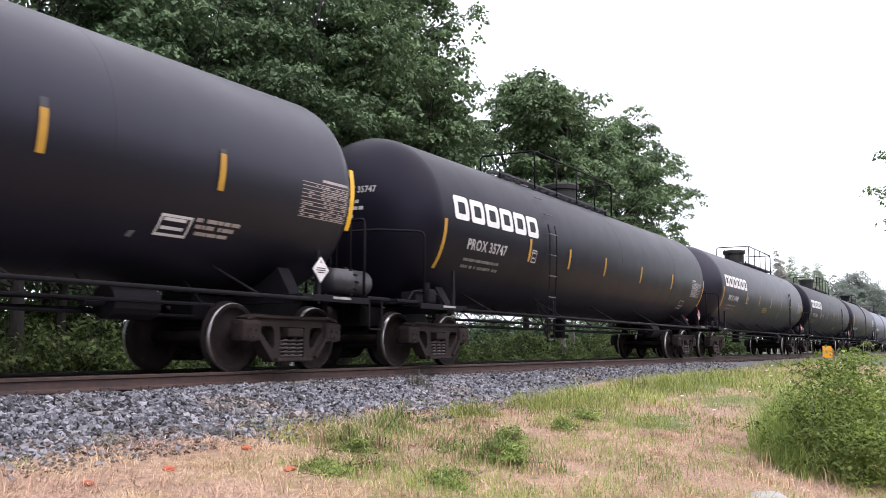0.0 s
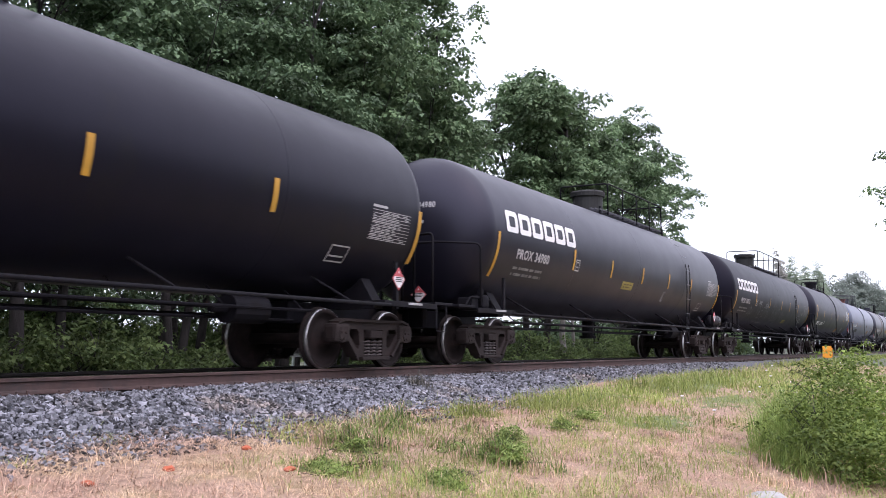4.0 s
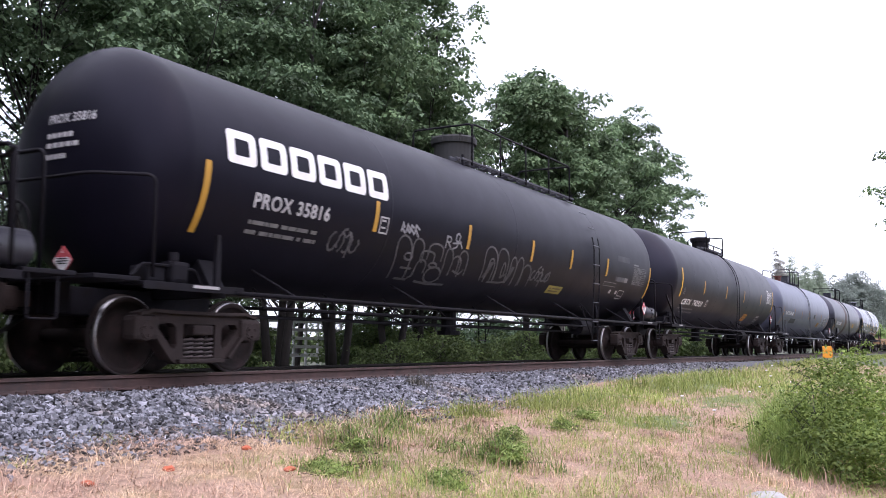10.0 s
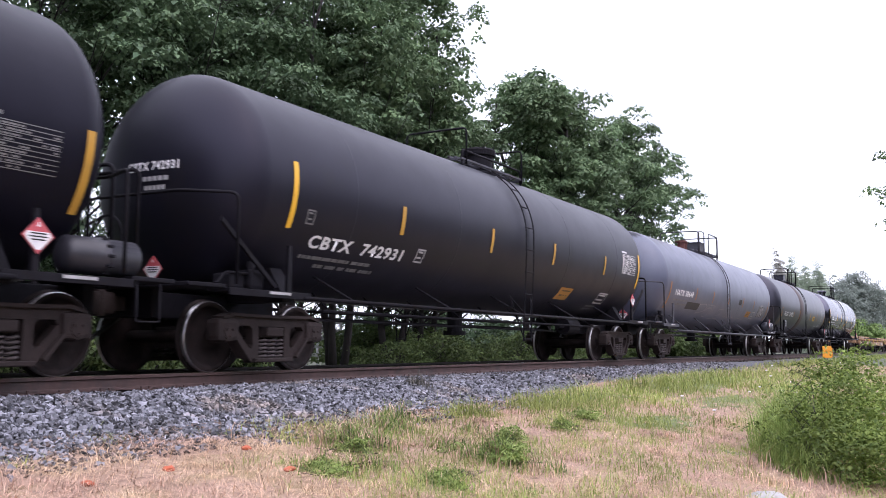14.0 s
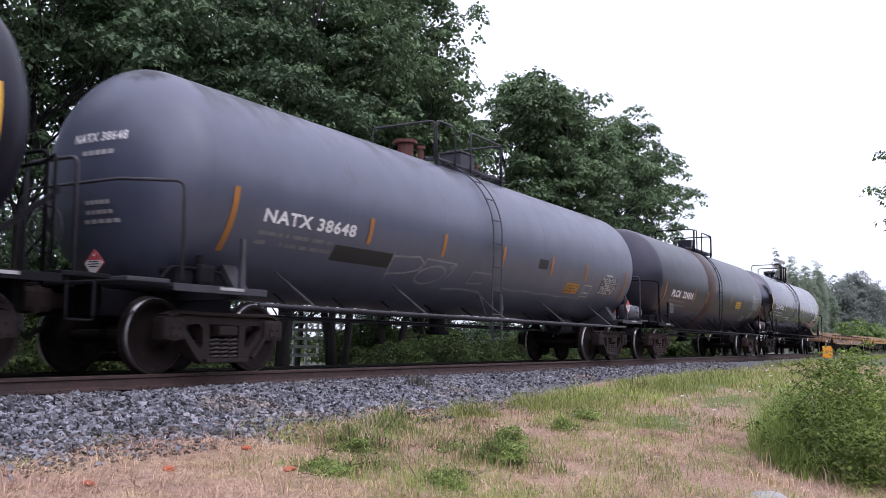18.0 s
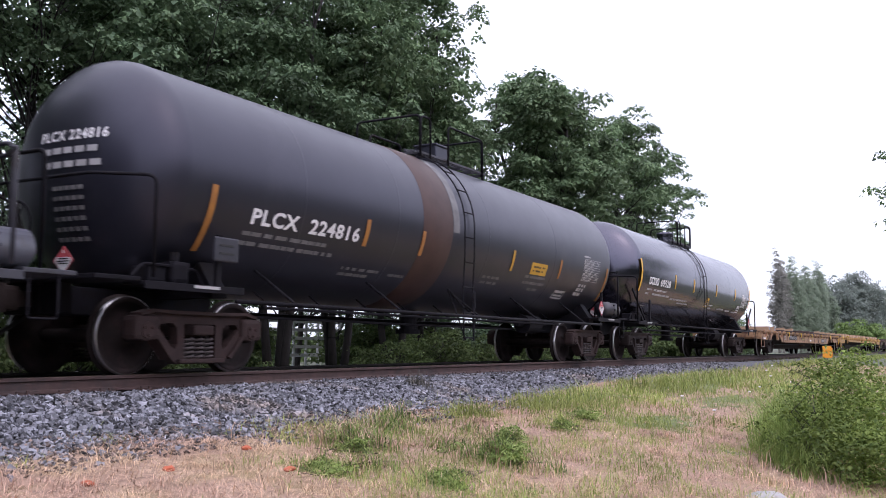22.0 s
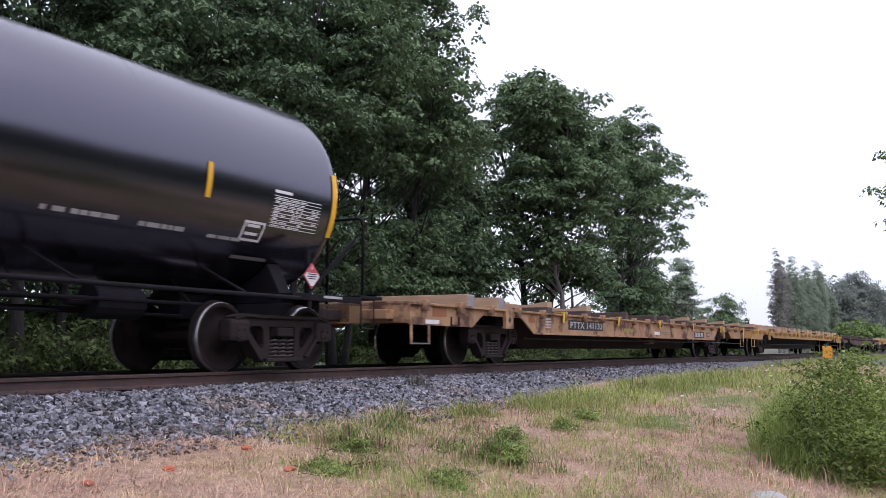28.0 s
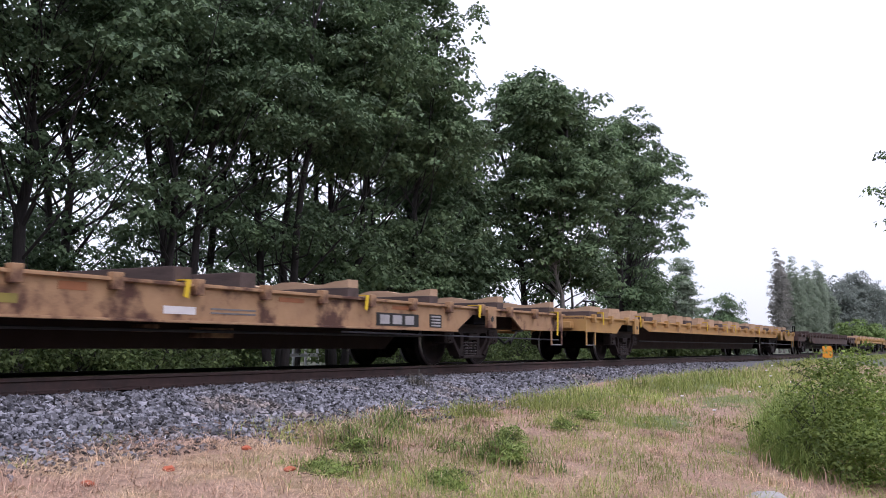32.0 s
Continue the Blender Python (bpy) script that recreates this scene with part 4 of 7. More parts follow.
    if hatch:
        # a square valve housing with a lid
        u, wide, high = hatch
        bm = bmesh.new()
        box(bm, (X(u), 0, top + high / 2 - 0.1), (wide, wide, high + 0.2), 0.02)
        house = part("valve_housing", bm, cap, car)
        bm = bmesh.new()
        box(bm, (X(u), 0, top + high + 0.015), (wide + 0.05, wide + 0.05, 0.04), 0.012)
        part("lid", bm, cap, house)
    for u0, u1, y, high in railing or ():
        bm = bmesh.new()
        tube(bm, bent([(X(u0), y, top - 0.12), (X(u0), y, top + high), (X(u1), y, top + high), (X(u1), y, top - 0.12)], 0.1), 0.021, 6)
        if u1 - u0 > 2.2:
            for k in range(1, int((u1 - u0) / 1.5) + 1):
                u = u0 + (u1 - u0) * k / (int((u1 - u0) / 1.5) + 1)
                rod(bm, (X(u), y, top - 0.12), (X(u), y, top + high), 0.018, 6)
        part("top_handrail", bm, frame, car, smooth=True)
    for u, high in cross:
        # a rail across the top, from side to side
        bm = bmesh.new()
        tube(bm, bent([(X(u), -0.70, top - 0.12), (X(u), -0.70, top + high), (X(u), 0.70, top + high), (X(u), 0.70, top - 0.12)], 0.1), 0.021, 6)
        part("cross_handrail", bm, frame, car, smooth=True)
    return car, sh


def head_text(sh, words, y0, y1, z0, z1, material=WHITE):
    """Writing on the dished front end."""
    for me, place in words_of(words):
        for v in me.vertices:
            a, b = place(v.co)
            y, z = y0 + a * (y1 - y0), z0 + b * (z1 - z0)
            v.co = (sh.head_x(y, z, 0.012, 0.74), y, z)
        me.materials.append(material)
        link("lettering", me, sh.car, None, "white number on the tank's end")


def head_bars(sh, rows, material=DULL):
    for y0, y1, z, h in rows:
        bm = bmesh.new()
        n = 5
        for i in range(n):
            a, b = y0 + (y1 - y0) * (i + 0.08) / n, y0 + (y1 - y0) * (i + 0.86) / n
            bm.faces.new([bm.verts.new((sh.head_x(y, w, 0.012, 0.74), y, w)) for y, w in ((a, z), (b, z), (b, z + h), (a, z + h))])
        tagged(part("small_lettering", bm, material, sh.car), kind="stuff")


def loops(u0, u1, z0, z1, n, seed):
    """A run of round scribbled strokes."""
    rnd = random.Random(seed)
    res = []
    w = (u1 - u0) / n
    for i in range(n):
        cu, cz = u0 + (i + 0.5) * w, (z0 + z1) / 2
        ph, a1, a2 = rnd.uniform(0, 6), rnd.uniform(0.38, 0.62), rnd.uniform(0.36, 0.5)
        res.append([(cu + w * a1 * math.cos(ph + k * 0.42) * (1 + 0.15 * math.sin(3 * k)), cz + (z1 - z0) * a2 * math.sin(ph + k * 0.42 * rnd.uniform(0.98, 1.02))) for k in range(rnd.randint(11, 16))])
        if rnd.random() < 0.7:
            res.append([(cu - w * 0.2, cz + rnd.uniform(-0.2, 0.2)), (cu + w * 0.1, cz + rnd.uniform(-0.1, 0.25)), (cu + w * 0.45, cz + rnd.uniform(-0.25, 0.2))])
    return res


def arch(u0, u1, z0, z1, lean=0.0, drop=1.0):
    """An inverted U: up one leg, over the top and down by a share of its height."""
    w, h = (u1 - u0) / 2, z1 - z0
    top = [(u0 + w - w * math.cos(q), z1 - 0.35 * h + 0.35 * h * math.sin(q)) for q in [math.pi * k / 8 for k in range(9)]]
    pts = [(u0, z0)] + top + [(u1, z1 - h * drop)]
    return [(u + lean * (z - z0), z) for u, z in pts]


def ring(u, z, a, b, share=1.0):
    return [(u + a * math.cos(q), z + b * math.sin(q)) for q in [2 * math.pi * share * k / 12 for k in range(13)]]


def zigzag(u0, u1, z0, z1, n, seed):
    """An angular tag of short strokes."""
    rnd = random.Random(seed)
    w, h = (u1 - u0) / n, z1 - z0
    res = []
    for i in range(n):
        a = u0 + i * w
        pts = [(a + w * rnd.uniform(0, 0.2), z0 + h * rnd.uniform(0, 0.2)), (a + w * rnd.uniform(0.1, 0.4), z1 - h * rnd.uniform(0, 0.15)), (a + w * rnd.uniform(0.7, 1.0), z0 + h * rnd.uniform(0.4, 0.8))]
        res += [pts, [(a + w * 0.2, z0 + h * 0.5), (a + w * 0.95, z0 + h * rnd.uniform(-0.15, 0.45))]]
    return res


R1, Z1 = 1.52, 2.57
tall_rail = lambda u0, u1: [(u0, u0 + (u1 - u0) * 0.5, -0.7, 0.95), (u0 + (u1 - u0) * 0.5, u1, -0.7, 0.95), (u0, u1, 0.7, 0.95)]

# the car that is leaving as the clip begins
car, sh = tank_car(-8.437, 20.80, R1, Z1 + 0.02, BLACK_OLD, "worn black tank car with a white-ruled data panel", seams=(6, 10.6, 15.2), ladder=10.6, dome=(10.6, 0.5, 0.55),
                   platform=(8, 14), railing=tall_rail(10, 14), red=False)
for u in (5.0, 8.5, 11.8, 14.29, 16.82):
    sh.tape(u, 2.22, 2.67, YELLOW)
sh.tape(19.52, 2.03, 2.92, YELLOW_NEW)
sh.table(18.37, 19.43, 2.11, 2.58, DULL_WARM, full=(0.42, 1.0), title=(0.42, 0.98))
sh.frame_box("data_plate", 16.05, 16.55, 1.62, 1.86, 0.03, PLACARD)
sh.bars("small_lettering", [(16.60, 17.37, 1.825, 0.045), (16.62, 17.33, 1.75, 0.045), (16.66, 17.22, 1.675, 0.04)], DULL_WARM)
for u, z0, z1 in ((14.29, 2.675, 2.78), (16.82, 2.675, 2.73)):
    bm = bmesh.new()
    sh.patch(bm, u - 0.05, u + 0.05, z0, z1, n=2)
    part("tape_residue", bm, PATCH_GREY, sh.car, "grey residue of old tape")
bm = bmesh.new()
sh.patch(bm, 15.69, 15.77, 1.565, 1.635, n=1, slant=0.3)
part("paint_chip", bm, FAINT, sh.car, "small pale chip in the paint")

# three alike long black cars
def long_black(joint, length, number, label, marks, second, paint=BLACK, **more):
    car, sh = tank_car(joint, length, R1, Z1, paint, label, **more)
    o = marks                                   # where the first strip lies
    sh.tape(o, 1.70, 2.55, YELLOW)
    block_mark(sh, o + 0.32, o + 4.0, 2.59, 3.02, WHITE)
    sh.text(number, o + 0.88, o + 2.48, 2.10, 2.30, DULL)
    sh.bars("small_lettering", [(o + 0.88, o + 2.3, 1.90, 0.05), (o + 0.88, o + 2.35, 1.78, 0.05)], FAINT)
    sh.tape(o + second, 2.09, 2.55, YELLOW)
    sh.frame_box("data_plate", o + second + 0.12, o + second + 0.36, 2.08, 2.34, 0.025, DULL)
    head_text(sh, number, 0.22, -0.55, 2.98, 3.10, DULL)
    head_bars(sh, [(0.22, -0.25, 2.80, 0.06), (0.22, -0.35, 2.68, 0.06), (0.22, -0.15, 2.54, 0.06)])
    return car, sh


car, sh = long_black(12.36, 20.34, "PROX 35747", "long black tank car with white blocks and yellow strips", 1.53, 3.54, seams=(5.9, 10.8, 15.6), ladder=6.1, grabs=True,
                     dome=(10.35, 0.44, 0.52), platform=(5.3, 12.0), railing=[(7.1, 12.3, -0.7, 0.76)], cross=[(7.1, 0.76), (12.3, 0.76)], reservoir=False)
for u in (7.22, 9.54, 12.38, 15.35):
    sh.tape(u, 2.09, 2.53, YELLOW)
sh.tape(18.98, 1.70, 2.55, YELLOW)
sh.table(17.62, 18.7, 1.98, 2.42, DULL)
sh.frame_box("data_plate", 16.85, 17.3, 1.58, 1.82, 0.02, DULL, bars=1)

car, sh = long_black(32.70, 20.39, "PROX 34980", "long black tank car with a faded yellow label", 1.59, 3.90, paint=BLACK_PALE, seams=(5.6, 10.3, 14.8), ladder=14.88, grabs=True,
                     dome=(10.3, 0.44, 0.62), platform=(9.4, 15.3), railing=[(10.0, 15.0, -0.7, 0.76)], cross=[(10.0, 0.76), (15.0, 0.76)])
for u in (8.03, 10.53, 13.02, 15.48):
    sh.tape(u, 2.08, 2.51, YELLOW)
sh.tape(19.04, 1.70, 2.55, YELLOW)
bm = bmesh.new()
sh.patch(bm, 9.04, 9.9, 1.86, 2.06)
part("label_panel", bm, LABEL_DIM, sh.car, "faded yellow label")
sh.bars("label_print", [(9.14, 9.80, 1.976, 0.032), (9.14, 9.71, 1.908, 0.032)], LABEL_INK, lift=0.008)
sh.table(17.57, 18.75, 2.1, 2.52, DULL)
sh.frame_box("data_plate", 16.95, 17.4, 1.58, 1.82, 0.02, DULL, bars=1)
sh.scrawl(loops(12.74, 12.96, 1.70, 1.98, 2, 4), SILVER, 0.035, "small grey scrawl")

car, sh = long_black(53.09, 20.41, "PROX 35816", "long black tank car with faint grey graffiti on its side", 1.65, 3.64, paint=BLACK_WORN, seams=(5.7, 10.3, 15.0), ladder=14.62, grabs=True,
                     dome=(10.4, 0.44, 0.62), platform=(9.5, 15.4), railing=[(9.9, 15.1, -0.7, 0.75)], cross=[(9.9, 0.75), (15.1, 0.75)])
for u in (8.3, 11.08, 13.22, 15.57):
    sh.tape(u, 2.10, 2.53, YELLOW)
sh.tape(19.0, 1.70, 2.55, YELLOW)
# a word of tall arched letters with smaller strokes inside, and a second, rougher one
outline = [arch(6.06, 6.52, 1.47, 2.13, -0.12), [(6.28, 1.64), (6.60, 1.64)], ring(6.40, 1.82, 0.12, 0.055), [(6.26, 1.47), (6.60, 1.47), (6.74, 1.56)],
           arch(6.50, 6.84, 1.76, 2.12, -0.05), arch(6.78, 7.22, 1.80, 1.95), arch(6.98, 7.46, 1.82, 2.09, 0.1), arch(6.72, 7.02, 1.52, 1.80, 0.0, 0.7), ring(7.24, 1.74, 0.13, 0.04), ring(7.36, 1.59, 0.26, 0.13),
           arch(7.62, 7.90, 1.54, 2.06, -0.1, 0.5), arch(7.86, 8.18, 1.62, 1.95), arch(8.10, 8.42, 1.66, 2.06, -0.05), [(7.98, 1.70), (8.24, 1.66), (8.34, 1.74)], [(6.9, 1.46), (7.4, 1.44), (7.9, 1.46)]]
slope = lambda strokes: [[(u + 0.34 * (2.1 - z), z) for u, z in pts] for pts in strokes]
sh.scrawl(slope(outline), CHALK, 0.034, "outlined arched graffiti letters in grey spray paint")
rough = [arch(9.10, 9.62, 1.62, 2.23, -0.1), arch(9.64, 10.12, 1.66, 2.24, -0.12), arch(9.26, 9.50, 1.60, 2.02), ring(9.92, 1.84, 0.07, 0.14), [(9.44, 1.60), (9.9, 1.61), (10.2, 1.64)], arch(10.2, 10.46, 1.62, 2.12), arch(10.44, 10.74, 1.60, 2.14, 0.1),
         [(9.86, 1.72), (10.06, 1.76)], arch(10.8, 11.2, 1.62, 2.02)]
sh.scrawl(slope(rough), CHALK, 0.036, "rough arched graffiti letters in grey spray paint")
for u0, u1, z0, z1 in ((6.16, 6.34, 2.18, 2.27), (9.30, 9.44, 1.66, 1.96), (10.26, 10.40, 1.66, 1.94)):
    bm = bmesh.new()
    sh.patch(bm, u0, u1, z0, z1, 0.003, slant=0.2, n=3)
    part("spray_patch", bm, PATCH_GREY, sh.car, "thin grey patch of spray paint")
sh.scrawl(zigzag(6.02, 6.58, 2.16, 2.32, 4, 12), SILVER, 0.036, "small angular grey tag")
sh.scrawl([ring(7.60, 2.20, 0.07, 0.05), [(7.53, 2.06), (7.52, 2.26)], [(7.58, 2.16), (7.74, 2.05)], ring(7.90, 2.26, 0.07, 0.07), [(7.98, 2.30), (7.92, 2.10), (7.80, 2.06)], [(7.76, 2.15), (8.04, 2.18)], [(8.0, 2.2), (8.11, 2.10)]], SILVER, 0.032, "small pale tag")
sh.scrawl(loops(4.3, 5.0, 1.72, 2.0, 4, 13), CHALK, 0.034, "small looping grey tag")
sh.scrawl(loops(11.35, 12.25, 1.74, 1.94, 5, 13), CHALK, 0.040, "small looping grey tag")
bm = bmesh.new()
sh.patch(bm, 12.5, 13.3, 1.54, 1.70)
part("label_panel", bm, LABEL_DIM, sh.car, "faded yellow label")
sh.bars("label_print", [(12.60, 13.20, 1.633, 0.026), (12.60, 13.12, 1.578, 0.026)], LABEL_INK, lift=0.008)
sh.table(17.59, 18.66, 2.02, 2.46, FAINT)
for u0, u1, z0, z1, paint_of in ((16.32, 17.21, 2.53, 2.675, PATCH_GREY), (16.30, 16.98, 2.025, 2.14, CHALK), (17.0, 17.24, 2.03, 2.14, FAINT), (15.62, 16.46, 1.90, 1.96, PATCH), (16.40, 16.64, 1.70, 1.81, PATCH)):
    bm = bmesh.new()
    sh.patch(bm, u0, u1, z0, z1, n=3)
    part("painted_over_patch", bm, paint_of, sh.car, "smeared patch where old lettering is painted over")
for u0, u1 in ((16.21, 16.36), (16.67, 16.82)):
    bm = bmesh.new()
    sh.patch(bm, u0, u1, 1.715, 1.805, n=2)
    part("white_mark", bm, DULL, sh.car)
sh.frame_box("panel_outline", 15.60, 16.50, 1.875, 1.98, 0.016, FAINT, bars=0)
sh.frame_box("data_plate", 16.90, 17.32, 1.61, 1.83, 0.018, DULL, bars=1)

car, sh = tank_car(73.50, 18.20, R1, Z1, BLACK_DULL, "black tank car with curved yellow strips and a ladder amidships", seams=(3.4, 6.6, 11.7, 14.9), ladder=9.42, sign=(2.08, 1.58),
                   dome=(10.15, 0.34, 0.58), platform=(8.1, 11.0), railing=[(8.2, 10.9, -0.66, 0.16)], cross=[(8.3, 0.62), (10.9, 0.62)], cap=FRAME, diag=True, reservoir=False)
sh.tape(1.95, 1.93, 2.82, YELLOW_NEW)
for u in (4.7, 7.87, 10.85, 14.02):
    sh.tape(u, 2.12, 2.57, YELLOW)
sh.tape(16.62, 1.93, 2.82, YELLOW_NEW)
sh.text("CBTX  742931", 2.50, 4.95, 1.72, 1.90, WHITE)
sh.bars("small_lettering", [(2.45, 4.3, 1.58, 0.045), (2.9, 4.4, 1.48, 0.045)], FAINT)
sh.frame_box("data_plate", 5.35, 5.6, 1.74, 1.96, 0.025, DULL)
sh.frame_box("data_plate", 2.28, 2.46, 2.02, 2.22, 0.02, FAINT)
bm = bmesh.new()
sh.patch(bm, 11.85, 12.55, 1.44, 1.70, slant=0.1)
part("label_panel", bm, LABEL_ORANGE, sh.car, "faded orange label")
sh.bars("label_print", [(12.0, 12.5, 1.62, 0.03), (12.0, 12.44, 1.52, 0.03)], LABEL_INK, lift=0.008)
sh.table(15.3, 16.35, 2.25, 2.74, PLACARD)
sh.frame_box("data_plate", 14.35, 14.95, 1.44, 1.70, 0.03, DULL)
sh.bars("small_lettering", [(14.1, 14.8, 1.36, 0.035), (14.1, 14.6, 1.30, 0.03)], FAINT)
head_text(sh, "CBTX 742931", 0.34, -0.55, 2.62, 2.74)
head_bars(sh, [(0.05, -0.4, 2.48, 0.06), (0.02, -0.35, 2.36, 0.06)])

R2, Z2 = 1.46, 2.46
car, sh = tank_car(91.70, 18.60, R2, Z2, GREY, "grey-blue tank car with outlined graffiti and a black square", frame=FRAME_GREY, seams=(4.2, 7.1, 11.4, 14.3), ladder=8.98, sign=(1.95, 1.40), pipe=0.86,
                   hatch=(10.0, 0.62, 0.42), platform=(8.1, 11.0), railing=[(8.0, 8.72, -0.72, 0.68), (9.36, 10.75, -0.72, 0.70)], cross=[(7.95, 0.66), (10.75, 0.70)], cap=FRAME_GREY, truck=TRUCK)
sh.tape(1.80, 1.54, 2.33, ORANGE_OLD)
for u in (4.82, 7.1, 9.45, 11.85, 13.9):
    sh.tape(u, 1.90, 2.29, ORANGE_OLD)
sh.tape(16.75, 1.54, 2.33, ORANGE_OLD)
sh.text("NATX 38648", 2.38, 4.44, 1.96, 2.14, WHITE)
sh.bars("small_lettering", [(2.35, 4.0, 1.80, 0.05), (2.35, 2.6, 1.68, 0.05), (2.85, 4.0, 1.68, 0.05)], FAINT)
bm = bmesh.new()
sh.patch(bm, 4.05, 5.62, 1.60, 1.82, nu=2)
part("black_patch", bm, PATCH, sh.car, "flat black painted rectangle")
bm = bmesh.new()
sh.patch(bm, 11.15, 11.62, 2.0, 2.2)
part("black_patch", bm, PATCH, sh.car, "flat black painted rectangle")
oval = [(7.03 + 0.44 * math.cos(0.3 * k), 1.585 + 0.145 * math.sin(0.3 * k) + 0.05 * math.cos(0.3 * k)) for k in range(22)]
wave = [(9.6 + 0.35 * k, 1.506 + 0.012 * math.sin(1.9 * k)) for k in range(14)]
sh.scrawl([[(5.65, 1.84), (5.67, 1.61), (5.76, 1.38)], [(5.67, 1.79), (6.43, 1.84), (6.63, 1.76), (6.54, 1.63), (6.18, 1.56), (5.67, 1.52)], oval, [(6.62, 1.60), (6.69, 1.83), (7.74, 1.82), (7.56, 1.74)],
           [(7.75, 1.80), (7.58, 1.53)], [(7.69, 1.39), (8.44, 1.42), (9.13, 1.40)], [(8.42, 1.52), (8.47, 1.735), (9.28, 1.74)], [(8.45, 1.52), (9.01, 1.557)], wave], SILVER, 0.030, "pale outlined graffiti letters")
bm = bmesh.new()
sh.patch(bm, 12.98, 13.74, 1.59, 1.815)
part("label_panel", bm, LABEL_ORANGE, sh.car, "faded orange label")
sh.bars("label_print", [(13.06, 13.66, 1.745, 0.026), (13.06, 13.62, 1.69, 0.026), (13.06, 13.64, 1.63, 0.026)], LABEL_INK, lift=0.008)
sh.frame_box("data_plate", 14.05, 14.55, 1.545, 1.825, 0.026, DULL, bars=1)
sh.bars("small_lettering", [(14.1, 14.42, 1.50, 0.028), (14.1, 14.36, 1.45, 0.028)], FAINT)
bm = bmesh.new()
sh.patch(bm, 15.03, 16.17, 1.655, 2.085, 0.002, n=6)
part("black_patch", bm, PATCH, sh.car, "black panel behind the stencilled lines")
sh.table(15.05, 16.15, 1.67, 2.06, DULL, full=(0.0, 0.9), title=(0.24, 0.64))
sh.scrawl([[(13.70, 1.29), (13.78, 1.40), (14.05, 1.36), (14.18, 1.32)], [(14.12, 1.33), (14.36, 1.26), (14.75, 1.10), (14.95, 1.03)]], SILVER, 0.026, "thin pale spray-paint run")
head_text(sh, "NATX 38648", 0.30, -0.58, 2.83, 2.95)
head_bars(sh, [(0.12, -0.42, 2.66, 0.06), (0.05, -0.36, 2.05, 0.05), (0.05, -0.4, 1.93, 0.05), (0.1, -0.5, 1.82, 0.05)])
for u, q in ((7.88, 0.15), (8.45, 0.06), (10.65, 0.08)):
    bm = bmesh.new()
    rod(bm, (u - 18.60 / 2, -0.1, Z2 + R2 - 0.05), (u - 18.60 / 2, -0.1, Z2 + R2 + 0.26), q, 12)
    rod(bm, (u - 18.60 / 2, -0.1, Z2 + R2 + 0.26), (u - 18.60 / 2, -0.1, Z2 + R2 + 0.32), q * 1.5, 12)
    part("relief_valve", bm, RUST_CAP, sh.car, "rust-red relief valve")

car, sh = tank_car(110.30, 17.24, R2, Z2, DARKGREY, "dark grey tank car with a brown band and stencilled panels", seams=(3.6, 6.0, 9.2, 12.4), ladder=8.27, sign=(2.15, 1.28), pipe=0.885,
                   hatch=(9.45, 0.50, 0.40), platform=(7.8, 10.5), railing=[(6.9, 7.9, -0.25, 0.14), (7.85, 8.2, -0.72, 0.64), (8.87, 10.3, -0.72, 0.64)], cross=[(7.85, 0.66), (10.3, 0.64)], cap=DARKGREY, truck=TRUCK_RED)
sh.tape(1.84, 1.50, 2.29, ORANGE_OLD)
for u, tape_of in ((5.16, ORANGE_OLD), (6.80, ORANGE_OLD), (10.32, YELLOW), (12.75, ORANGE_OLD)):
    sh.tape(u, 1.86, 2.26, tape_of)
sh.tape(15.68, 1.50, 2.29, ORANGE_OLD)
bm = bmesh.new()
lathe(bm, [(6.75 - 17.24 / 2, R2 + 0.002), (6.76 - 17.24 / 2, R2 + 0.006), (7.75 - 17.24 / 2, R2 + 0.006), (7.76 - 17.24 / 2, R2 + 0.002)], 72, Matrix.Translation((0, 0, Z2)))
part("brown_band", bm, BROWN, sh.car, "brown primer band round the tank", smooth=True)
bm = bmesh.new()
sh.patch(bm, 7.78, 8.0, 2.35, 3.7, n=10)
part("bare_strip", bm, FAINT, sh.car, "bare pale metal strip")
sh.text("PLCX  224816", 2.58, 4.98, 1.90, 2.11, WHITE)
sh.bars("small_lettering", [(2.5, 4.3, 1.76, 0.05), (2.5, 4.5, 1.64, 0.05), (4.9, 5.9, 1.50, 0.04), (4.9, 5.7, 1.42, 0.04), (6.2, 6.7, 1.48, 0.04)], FAINT)
sh.bars("small_lettering", [(9.3, 10.0, 1.66, 0.045), (9.3, 10.0, 1.56, 0.045), (11.1, 12.1, 1.78, 0.05), (11.1, 12.2, 1.66, 0.05), (11.5, 12.0, 1.54, 0.05)], FAINT)
bm = bmesh.new()
sh.patch(bm, 11.25, 12.05, 1.86, 2.10)
part("label_panel", bm, LABEL, sh.car, "yellow label")
sh.bars("label_print", [(11.35, 11.95, 1.999, 0.038), (11.35, 11.87, 1.918, 0.038)], LABEL_INK, lift=0.008)
sh.table(14.1, 15.18, 1.90, 2.40, DULL)
sh.frame_box("data_plate", 12.95, 13.55, 1.44, 1.62, 0.03, DULL)
sh.bars("small_lettering", [(14.1, 14.55, 1.76, 0.06), (14.08, 14.5, 1.66, 0.07), (14.05, 14.45, 1.56, 0.07)], DULL)
head_text(sh, "PLCX 224816", 0.36, -0.72, 2.76, 2.89)
head_bars(sh, [(0.30, -0.62, 2.60, 0.075), (0.30, -0.68, 2.43, 0.075)], DULL)
head_bars(sh, [(0.1, -0.42, 2.16 - 0.12 * i, 0.05) for i in range(6)], FAINT)
bm = bmesh.new()
